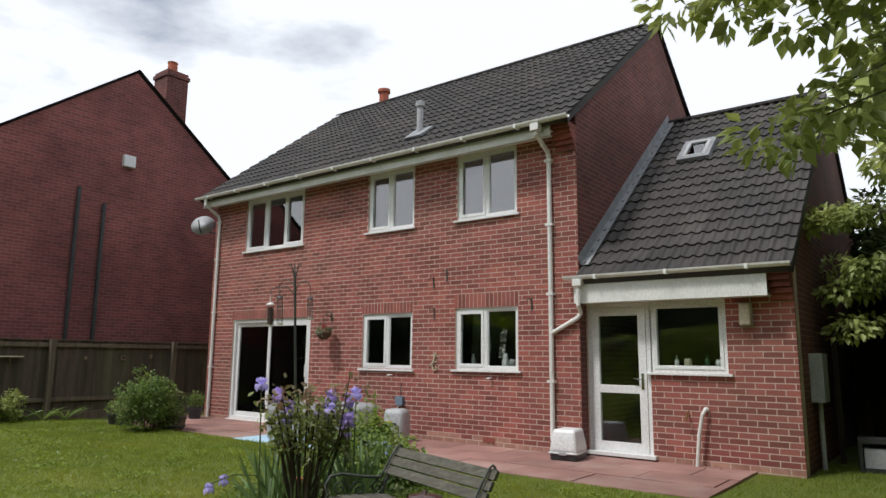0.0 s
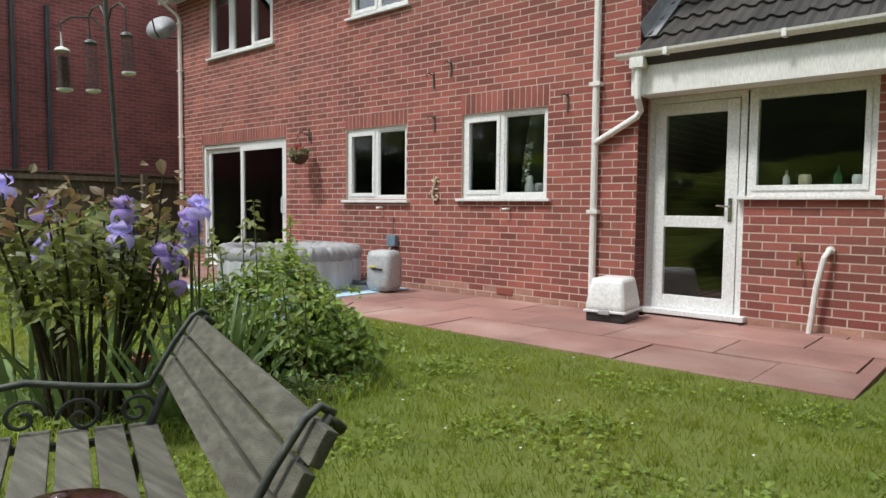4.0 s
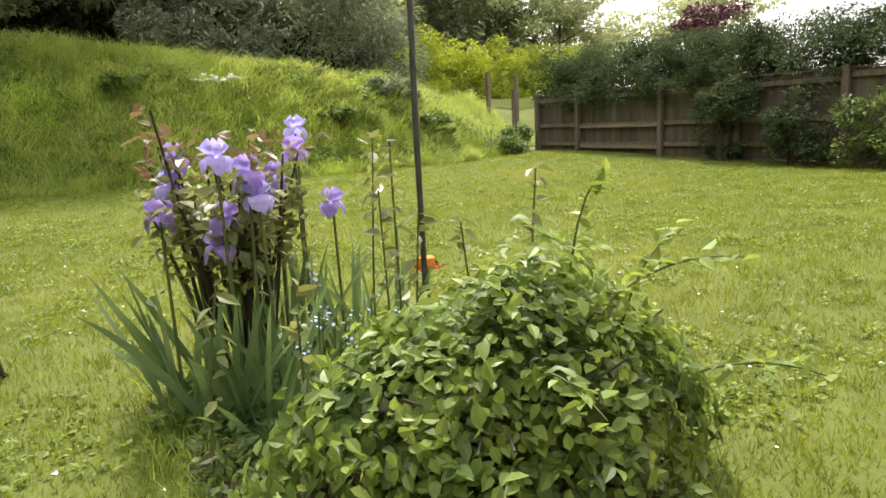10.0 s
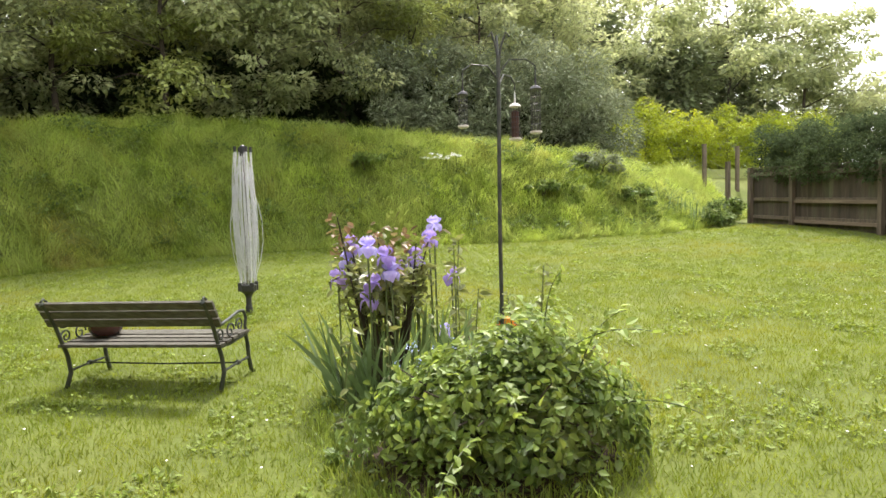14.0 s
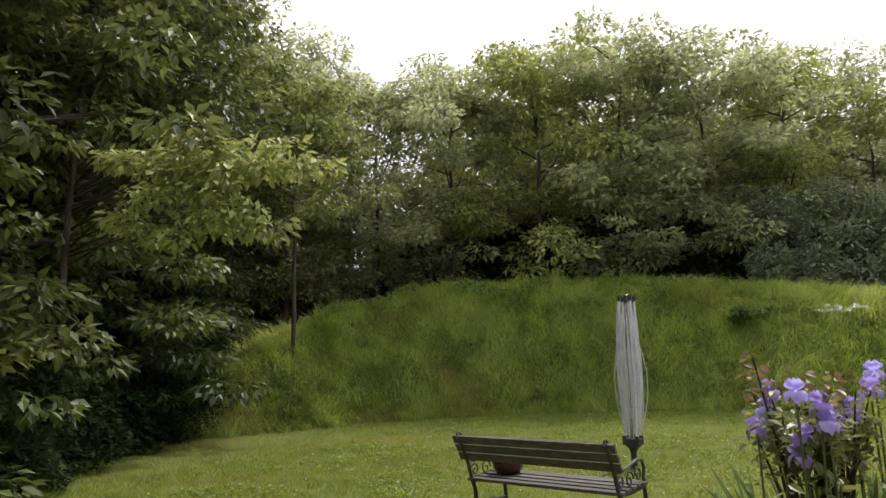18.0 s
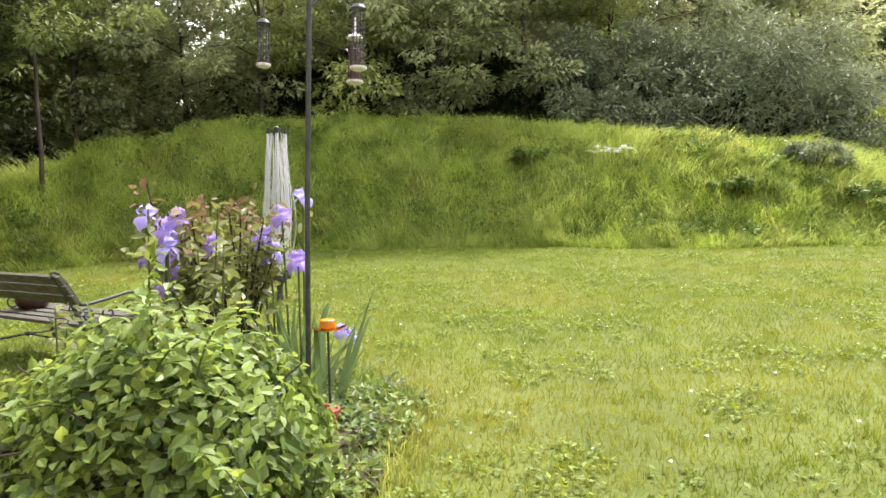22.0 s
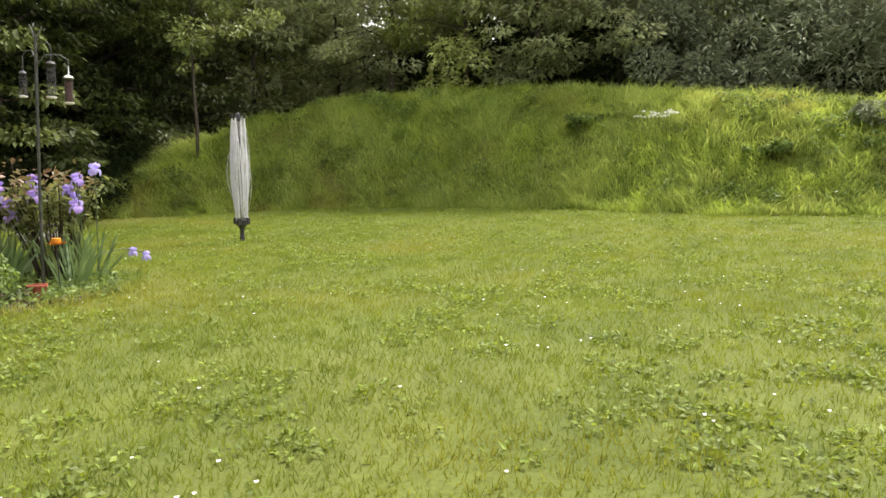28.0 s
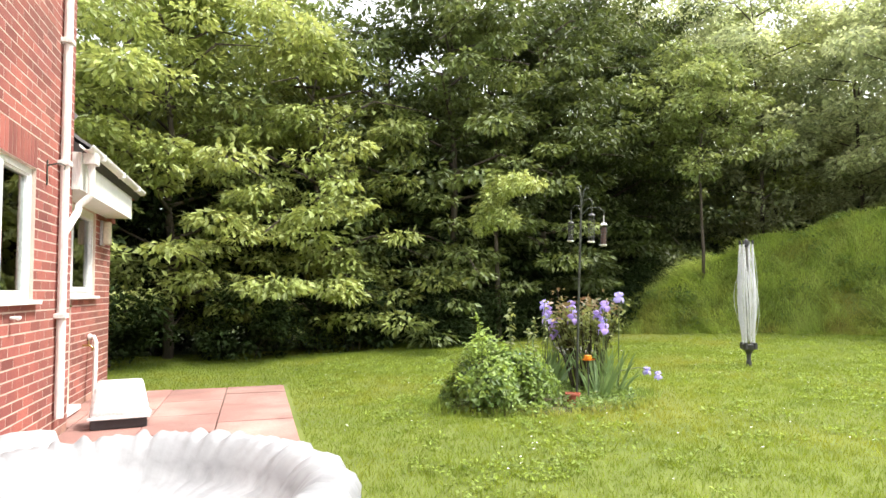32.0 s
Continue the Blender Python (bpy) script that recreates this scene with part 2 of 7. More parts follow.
M = {
    "brick": surf("brick", (0.33, 0.10, 0.078), (0.24, 0.072, 0.062), 2.2, 0.9, 0.5, 90, random_amount=0.28, c3=(0.25, 0.095, 0.075), big=0.7),
    "soldier": surf("soldier", (0.36, 0.11, 0.075), (0.28, 0.08, 0.06), 3.0, 0.9, 0.5, 90, random_amount=0.2),
    "mortar": surf("mortar", (0.62, 0.50, 0.43), (0.52, 0.41, 0.36), 4.0, 0.95, 0.5, 120),
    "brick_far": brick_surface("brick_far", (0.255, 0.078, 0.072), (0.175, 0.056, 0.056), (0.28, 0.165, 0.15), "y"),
    # side brick: the gable's shade is put into its darker colour
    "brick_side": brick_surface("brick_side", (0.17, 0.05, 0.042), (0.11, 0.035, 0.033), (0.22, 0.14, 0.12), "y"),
    "brick_back": brick_surface("brick_back", (0.28, 0.08, 0.06), (0.19, 0.055, 0.045), (0.36, 0.27, 0.23), "x"),
    "tile": surf("roof_tile", (0.036, 0.033, 0.033), (0.06, 0.052, 0.047), 1.5, 0.75, 0.5, 70, random_amount=0.25, c3=(0.03, 0.028, 0.028), big=0.6),
    "upvc": surf("white_upvc", (0.82, 0.83, 0.84), (0.74, 0.75, 0.76), 1.3, 0.35, 0.03, 40),
    "upvc_worn": surf("white_fascia", (0.82, 0.82, 0.81), (0.72, 0.72, 0.70), 1.0, 0.45, 0.05, 30, stretch=(3, 3, 0.6)),
    "glass": glass("window_glass", (0.9, 0.95, 0.93), 1.75),
    "glass_up": glass("upper_window_glass", (0.8, 0.85, 0.88), 3.6),
    "dark": surf("shaded_room", (0.035, 0.035, 0.035), (0.05, 0.048, 0.045), 2, 0.9, 0.0),
    "curtain": surf("curtain", (0.72, 0.73, 0.74), (0.6, 0.62, 0.64), 5, 0.95, 0.1, 20, stretch=(9, 9, 0.5)),
    "lead": surf("lead", (0.20, 0.21, 0.23), (0.30, 0.31, 0.33), 4, 0.6, 0.3, 30),
    "slab": surf("patio_slab", (0.33, 0.175, 0.15), (0.235, 0.125, 0.11), 1.6, 0.85, 0.35, 80, random_amount=0.16, c3=(0.40, 0.27, 0.235), big=0.9),
    "joint": surf("slab_joint", (0.07, 0.055, 0.04), (0.05, 0.06, 0.03), 6, 0.95, 0.5, 60),
    "soil": surf("soil", (0.055, 0.038, 0.025), (0.10, 0.072, 0.05), 8, 0.95, 0.9, 60),
    "fence": surf("fence_wood", (0.105, 0.08, 0.058), (0.068, 0.054, 0.041), 3, 0.9, 0.4, 25, stretch=(4, 4, 0.4), random_amount=0.2, c3=(0.13, 0.13, 0.075), big=0.8),
    "post": surf("post_wood", (0.17, 0.135, 0.095), (0.115, 0.09, 0.065), 4, 0.9, 0.4, 30, stretch=(4, 4, 0.4)),
    "bark": surf("bark", (0.10, 0.08, 0.06), (0.055, 0.045, 0.035), 6, 0.95, 0.9, 25, stretch=(3, 3, 0.5)),
    "black_iron": surf("black_iron", (0.035, 0.042, 0.036), (0.07, 0.078, 0.064), 12, 0.55, 0.3, 60),
    "bench_wood": surf("bench_wood", (0.125, 0.118, 0.092), (0.075, 0.07, 0.055), 6, 0.8, 0.5, 60, stretch=(1, 9, 9), c3=(0.165, 0.16, 0.13), big=4, random_amount=0.15),
    "grey_line": surf("line_cord", (0.74, 0.75, 0.76), (0.62, 0.63, 0.65), 6, 0.6, 0.1, 50),
    "tub": surf("tub_vinyl", (0.47, 0.48, 0.50), (0.36, 0.37, 0.40), 1.5, 0.55, 0.12, 12, stretch=(6, 6, 0.6), c3=(0.40, 0.42, 0.47), big=1.4),
    "tub_top": surf("tub_cover", (0.30, 0.305, 0.32), (0.24, 0.245, 0.26), 3, 0.55, 0.35, 10),
    "mat": surf("blue_mat", (0.48, 0.66, 0.78), (0.40, 0.58, 0.72), 3, 0.7, 0.1, 30),
    "grey_plastic": surf("grey_plastic", (0.44, 0.45, 0.47), (0.36, 0.37, 0.39), 3, 0.5, 0.05, 30),
    "dark_plastic": surf("dark_plastic", (0.03, 0.03, 0.033), (0.05, 0.05, 0.055), 3, 0.45, 0.05, 30),
    "terracotta": surf("terracotta", (0.42, 0.12, 0.07), (0.33, 0.09, 0.055), 6, 0.85, 0.2, 50),
    "ground": surf("lawn_ground", (0.125, 0.155, 0.024), (0.09, 0.12, 0.018), 1.4, 0.95, 0.6, 45, c3=(0.13, 0.15, 0.03), big=0.5),
    "grass": surf("grass_blade", (0.195, 0.26, 0.036), (0.137, 0.20, 0.028), 3.2, 0.65, 0, 8, random_amount=0.16, transl=0.42, c3=(0.25, 0.265, 0.04), big=0.45, spec=0.25),
    "long_grass": surf("long_grass", (0.33, 0.44, 0.095), (0.16, 0.24, 0.05), 1.9, 0.65, 0, 8, spec=0.25, random_amount=0.3, transl=0.45, c3=(0.29, 0.28, 0.08), big=0.8, low=0.40, high=0.60),
    "leaf_tree": surf("leaf_tree", (0.25, 0.30, 0.10), (0.165, 0.22, 0.07), 0.6, 0.5, 0, 6, random_amount=0.4, transl=0.25),
    "leaf_light": surf("leaf_light", (0.34, 0.39, 0.13), (0.24, 0.30, 0.09), 0.7, 0.5, 0, 6, random_amount=0.35, transl=0.28),
    # near-black leaf; in the undergrowth this colour stands for shade
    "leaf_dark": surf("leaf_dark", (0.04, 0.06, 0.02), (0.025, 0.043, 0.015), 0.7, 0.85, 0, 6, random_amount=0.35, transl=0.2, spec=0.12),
    # tree leaf darkened: the shaded side of the trees is put into its colour
    "leaf_shaded": surf("leaf_shaded", (0.095, 0.125, 0.036), (0.052, 0.078, 0.022), 0.7, 0.5, 0, 6, random_amount=0.35, transl=0.3),
    "leaf_grey": surf("leaf_grey", (0.23, 0.27, 0.16), (0.145, 0.18, 0.10), 0.7, 0.6, 0, 6, random_amount=0.3, transl=0.2),
    # distant leaf paled and greyed: haze put into its colour
    "leaf_hazed": surf("leaf_hazed", (0.33, 0.37, 0.19), (0.24, 0.285, 0.145), 0.5, 0.6, 0, 3, random_amount=0.35, transl=0.5),
    "leaf_yellow": surf("leaf_yellow", (0.33, 0.40, 0.04), (0.26, 0.34, 0.035), 0.5, 0.6, 0, 5, random_amount=0.25, transl=0.35),
    "leaf_bush": surf("leaf_bush", (0.20, 0.28, 0.07), (0.085, 0.15, 0.034), 3, 0.5, 0, 9, random_amount=0.45, transl=0.3),
    "leaf_purple": surf("leaf_purple", (0.10, 0.03, 0.035), (0.06, 0.022, 0.03), 1, 0.6, 0, 6, random_amount=0.3, transl=0.25),
    "leaf_bronze": surf("leaf_bronze", (0.20, 0.125, 0.07), (0.18, 0.17, 0.06), 6, 0.4, 0, 9, random_amount=0.3, transl=0.3),
    "iris_leaf": surf("iris_leaf", (0.17, 0.26, 0.10), (0.115, 0.185, 0.07), 5, 0.5, 0, 20, random_amount=0.25, transl=0.25),
    "iris_petal": surf("iris_petal", (0.46, 0.34, 0.70), (0.36, 0.245, 0.59), 25, 0.6, 0, 60, random_amount=0.2, transl=0.35),
    "iris_pale": surf("iris_pale", (0.53, 0.46, 0.79), (0.44, 0.36, 0.73), 25, 0.6, 0, 60, random_amount=0.15, transl=0.35),
    "stem": surf("stem", (0.11, 0.15, 0.045), (0.08, 0.11, 0.035), 6, 0.6, 0, 20),
    "white_flower": surf("white_flower", (0.85, 0.85, 0.82), (0.75, 0.76, 0.72), 9, 0.7, 0, 20),
    "blue_flower": surf("blue_flower", (0.35, 0.48, 0.82), (0.45, 0.55, 0.85), 9, 0.7, 0, 20),
    "red_flower": surf("red_flower", (0.62, 0.03, 0.05), (0.5, 0.02, 0.04), 9, 0.6, 0, 20),
    "orange": surf("orange_glass", (0.85, 0.32, 0.03), (0.75, 0.25, 0.02), 6, 0.3, 0, 20),
    "chrome": surf("steel", (0.6, 0.6, 0.6), (0.5, 0.5, 0.5), 6, 0.25, 0, 20, metal=1.0),
    "cream": surf("cream_plastic", (0.62, 0.55, 0.42), (0.52, 0.45, 0.33), 5, 0.5, 0.05, 30),
}


# ---- building helpers ----
def part(name, bm, material, parent=None, label="", smooth=False):
    """Links a bmesh as one mesh object, under a thing or part if one is given."""
    me = bpy.data.meshes.new(name)
    bm.to_mesh(me)
    bm.free()
    me.materials.append(M[material] if isinstance(material, str) else material)
    if smooth:
        me.polygons.foreach_set("use_smooth", [True] * len(me.polygons))
    ob = new(name, me)
    if parent:
        ob.parent = parent
    if label:
        ob["label"] = label
    return ob


def npmesh(name, verts, faces, material, parent=None, smooth=False):
    """One mesh object from numpy arrays of vertices and of equal-sided faces."""
    verts, faces = np.asarray(verts, dtype=np.float32), np.asarray(faces, dtype=np.int32)
    me = bpy.data.meshes.new(name)
    k = faces.shape[1]
    me.vertices.add(len(verts))
    me.vertices.foreach_set("co", verts.ravel())
    me.loops.add(faces.size)
    me.loops.foreach_set("vertex_index", faces.ravel())
    me.polygons.add(len(faces))
    me.polygons.foreach_set("loop_start", np.arange(0, faces.size, k, dtype=np.int32))
    me.polygons.foreach_set("use_smooth", np.full(len(faces), smooth))
    me.update(calc_edges=True)
    me.validate()
    me.materials.append(M[material] if isinstance(material, str) else material)
    ob = new(name, me)
    if parent:
        ob.parent = parent
    return ob


def thing(name, label, category, at=(0, 0, 0), group="", kind=""):
    ob = new(name)
    ob.location = at
    ob.empty_display_size = 0.1
    return tagged(ob, label, category, group, kind)


def add_box(bm, x0, x1, y0, y1, z0, z1, bevel=0.0):
    r = bmesh.ops.create_cube(bm, size=1.0)
    vs = r["verts"]
    bmesh.ops.scale(bm, verts=vs, vec=(x1 - x0, y1 - y0, z1 - z0))
    bmesh.ops.translate(bm, verts=vs, vec=((x0 + x1) / 2, (y0 + y1) / 2, (z0 + z1) / 2))
    if bevel:
        es = list({e for v in vs for e in v.link_edges})
        bmesh.ops.bevel(bm, geom=es, offset=bevel, segments=2, profile=0.7, affect="EDGES")
    return bm


def boxed(x0, x1, y0, y1, z0, z1, bevel=0.0):
    return add_box(bmesh.new(), x0, x1, y0, y1, z0, z1, bevel)


def add_tube(bm, pts, r, sides=8, r_end=None, cap=True):
    """A round tube along points; r may narrow to r_end."""
    pts = [Vector(p) for p in pts]
    rings = []
    n = len(pts)
    for i, p in enumerate(pts):
        d = (pts[min(i + 1, n - 1)] - pts[max(i - 1, 0)]).normalized()
        a = d.orthogonal().normalized() if i == 0 else (a - d * a.dot(d)).normalized()
        b = d.cross(a)
        rr = r if r_end is None else r + (r_end - r) * i / max(n - 1, 1)
        rings.append([bm.verts.new(p + (a * math.cos(q) + b * math.sin(q)) * rr) for q in (2 * math.pi * k / sides for k in range(sides))])
    for u, v in zip(rings, rings[1:]):
        for k in range(sides):
            bm.faces.new((u[k], u[(k + 1) % sides], v[(k + 1) % sides], v[k]))
    if cap:
        bm.faces.new(list(reversed(rings[0])))
        bm.faces.new(rings[-1])
    return bm


def tube(pts, r, sides=8, r_end=None):
    return add_tube(bmesh.new(), pts, r, sides, r_end)


def lathe(profile, at=(0, 0, 0), sides=24):
    """A turned solid from (radius, height) pairs."""
    bm = bmesh.new()
    rings = []
    for r, z in profile:
        rings.append([bm.verts.new((at[0] + r * math.cos(2 * math.pi * k / sides), at[1] + r * math.sin(2 * math.pi * k / sides), at[2] + z)) for k in range(sides)])
    for u, v in zip(rings, rings[1:]):
        for k in range(sides):
            bm.faces.new((u[k], u[(k + 1) % sides], v[(k + 1) % sides], v[k]))
    bm.faces.new(list(reversed(rings[0])))
    bm.faces.new(rings[-1])
    return bm


def holed_wall(x0, x1, z0, z1, y0, y1, holes):
    """A wall from y0 to y1 along x with rectangular holes (hx0, hx1, hz0, hz1) through it."""
    bm = bmesh.new()
    xs = sorted({x0, x1, *[v for h in holes for v in h[:2] if x0 < v < x1]})
    zs = sorted({z0, z1, *[v for h in holes for v in h[2:] if z0 < v < z1]})
    solid = lambda i, j: 0 <= i < len(xs) - 1 and 0 <= j < len(zs) - 1 and not any(h[0] - 1e-6 <= xs[i] and xs[i + 1] <= h[1] + 1e-6 and h[2] - 1e-6 <= zs[j] and zs[j + 1] <= h[3] + 1e-6 for h in holes)
    quad = lambda *p: bm.faces.new([bm.verts.new(q) for q in p])
    for i in range(len(xs) - 1):
        for j in range(len(zs) - 1):
            if not solid(i, j):
                continue
            a, b, c, d = xs[i], xs[i + 1], zs[j], zs[j + 1]
            quad((a, y0, c), (b, y0, c), (b, y0, d), (a, y0, d))
            quad((b, y1, c), (a, y1, c), (a, y1, d), (b, y1, d))
            if not solid(i - 1, j):
                quad((a, y1, c), (a, y0, c), (a, y0, d), (a, y1, d))
            if not solid(i + 1, j):
                quad((b, y0, c), (b, y1, c), (b, y1, d), (b, y0, d))
            if not solid(i, j - 1):
                quad((a, y1, c), (b, y1, c), (b, y0, c), (a, y0, c))
            if not solid(i, j + 1):
                quad((a, y0, d), (b, y0, d), (b, y1, d), (a, y1, d))
    bmesh.ops.remove_doubles(bm, verts=bm.verts, dist=1e-5)
    return bm


def leaf_cloud(rng, centres, radii, count, size, droop=0.3, flat=0.5, elong=2.0):
    """Folded leaves scattered through balls round the centres: vertices and quads. Leaves hang outwards from each ball."""
    centres, radii = np.asarray(centres, float), np.asarray(radii, float)
    w = radii ** 2
    pick = rng.choice(len(centres), count, p=w / w.sum())
    d = rng.normal(size=(count, 3))
    d /= np.linalg.norm(d, axis=1)[:, None]
    rr = radii[pick] * rng.uniform(0.35, 1.0, count) ** 0.5
    off = d * rr[:, None]
    off[:, 2] *= flat
    c = centres[pick] + off
    axis = d * np.array([1, 1, 0.3]) + rng.normal(size=(count, 3)) * 0.45
    axis[:, 2] -= droop
    axis /= np.linalg.norm(axis, axis=1)[:, None]
    side = np.cross(axis, np.array([0, 0, 1.0]) + rng.normal(size=(count, 3)) * 0.35)
    side /= np.linalg.norm(side, axis=1)[:, None] + 1e-9
    up = np.cross(side, axis)
    s = size * rng.uniform(0.65, 1.3, count)[:, None]
    L, Wd = axis * s, side * s / elong * 0.5
    v = np.stack([c, c + L * 0.45 + Wd + up * s * 0.08, c + L, c + L * 0.45 - Wd + up * s * 0.08], 1).reshape(-1, 3)
    i = np.arange(count)[:, None] * 4
    return v, np.concatenate([i + np.array([[0, 1, 2]]), i + np.array([[0, 2, 3]])])


# ---- ground ----
FOOT_X = [-40, -17, -14, -12.5, -11, -8.6, -6.4, -3.4, -0.5, 2, 3.5, 6, 12, 40]
FOOT_Y = [-10, -9.6, -7.8, -6.3, -5.3, -5.0, -5.2, -5.6, -5.0, -3.2, -1.2, 0.1, 1.0, 4]
CREST_X = [-40, -17, -14, -12, -9.2, -7, -4.7, -3, 0, 1.7, 2.6, 3.2, 4.5, 5.2, 7, 9, 40]
CREST_Z = [1.0, 1.2, 1.3, 1.5, 1.9, 2.12, 2.4, 2.6, 2.7, 2.62, 2.42, 2.15, 1.05, 0.75, 0.5, 0.3, 0.1]


def height(x, y):
    x, y = np.asarray(x, float), np.asarray(y, float)
    yf = np.interp(x, FOOT_X, FOOT_Y)
    d = (yf - y) / np.sqrt(1 + np.clip((np.interp(x + 0.5, FOOT_X, FOOT_Y) - np.interp(x - 0.5, FOOT_X, FOOT_Y)), -2, 2) ** 2)
    u = np.clip(d / 2.6, 0, 1)
    hc = np.interp(x, CREST_X, CREST_Z)
    lawn = np.interp(y, [-9, -5, -2, 0, 2.5, 4.5, 6.6, 7.5], [0.32, 0.30, 0.19, 0.14, 0.13, 0.11, 0.035, 0.0])
    return lawn + hc * np.sin(u * math.pi / 2) ** 1.15 + np.clip(d - 2.6, 0, 12) * 0.03


GROUND = {}


def settle(x, y):
    """Height of the uneven ground sheet at x, y."""
    x, y = np.asarray(x, float), np.asarray(y, float)
    gx, gy, Z = GROUND["x"], GROUND["y"], GROUND["z"]
    i = np.clip(np.searchsorted(gx, x) - 1, 0, len(gx) - 2)
    j = np.clip(np.searchsorted(gy, y) - 1, 0, len(gy) - 2)
    u, v = (x - gx[i]) / (gx[i + 1] - gx[i]), (y - gy[j]) / (gy[j + 1] - gy[j])
    return (Z[i, j] * (1 - u) + Z[i + 1, j] * u) * (1 - v) + (Z[i, j + 1] * (1 - u) + Z[i + 1, j + 1] * u) * v


def build_ground():
    gx = np.concatenate([[-900, -400, -150, -70, -40], np.arange(-26, 16.01, 0.3), [22, 35, 70, 150, 400, 900]])
    gy = np.concatenate([[-900, -400, -150, -70, -40], np.arange(-26, 20.01, 0.3), [30, 60, 150, 400, 900]])
    X, Y = np.meshgrid(gx, gy, indexing="ij")
    Z = height(X, Y)
    for i in range(len(gx)):
        for j in range(len(gy)):
            if -26 < gx[i] < 16 and gy[j] < 6.4:
                Z[i, j] += 0.03 * (noise.noise((gx[i] * 0.8, gy[j] * 0.8, 0)) * (1 if Z[i, j] < 0.4 else 4) + (0 if Z[i, j] < 0.4 else 4.5 * noise.noise((gx[i] * 1.6, gy[j] * 1.6, 4))))
    far = (np.abs(X) > 60) | (np.abs(Y) > 60)
    Z[far] = 0.0
    V = np.stack([X, Y, Z], -1).reshape(-1, 3)
    GROUND.update(x=gx, y=gy, z=Z)
    n, m = len(gx), len(gy)
    I = (np.arange(n - 1)[:, None] * m + np.arange(m - 1)[None]).ravel()
    ob = npmesh("ground", V, np.stack([I, I + m, I + m + 1, I + 1], 1), "ground", smooth=True)
    return tagged(ob, "green garden lawn rising into a rough grassy bank", "lawn", kind="structure")


build_ground()


# ---- the house ----
WALL_Y, UTIL_Y, WALL_L, WALL_R, LEAN_R = 8.84, 9.05, -13.15, -4.03, -1.26
HOLES = {
    "patio_door": (-12.27, -9.78, 0.05, 2.125), "low_a": (-8.365, -7.185, 1.16, 2.13), "low_b": (-6.26, -5.065, 1.18, 2.165),
    "up_a": (-12.0, -10.11, 3.605, 4.755), "up_b": (-8.3, -7.185, 3.645, 4.755), "up_c": (-6.235, -5.07, 3.64, 4.755),
    "door": (-4.02, -3.09, 0.08, 2.16), "utility": (-3.09, -2.075, 1.2, 2.16),
}
house = thing("house", "red brick two-storey house with dark tiled roof and white plastic windows", "house", (-8, 8.88, 0))
house.matrix_world = Matrix.Identity(4)
EAVE_Y, EAVE_Z, RIDGE_Y, RIDGE_Z = 8.42, 4.88, 12.65, 8.13
LEAVE_Y, LEAVE_Z, LRIDGE_Y, LRIDGE_Z = 8.70, 2.50, 13.2, 6.15


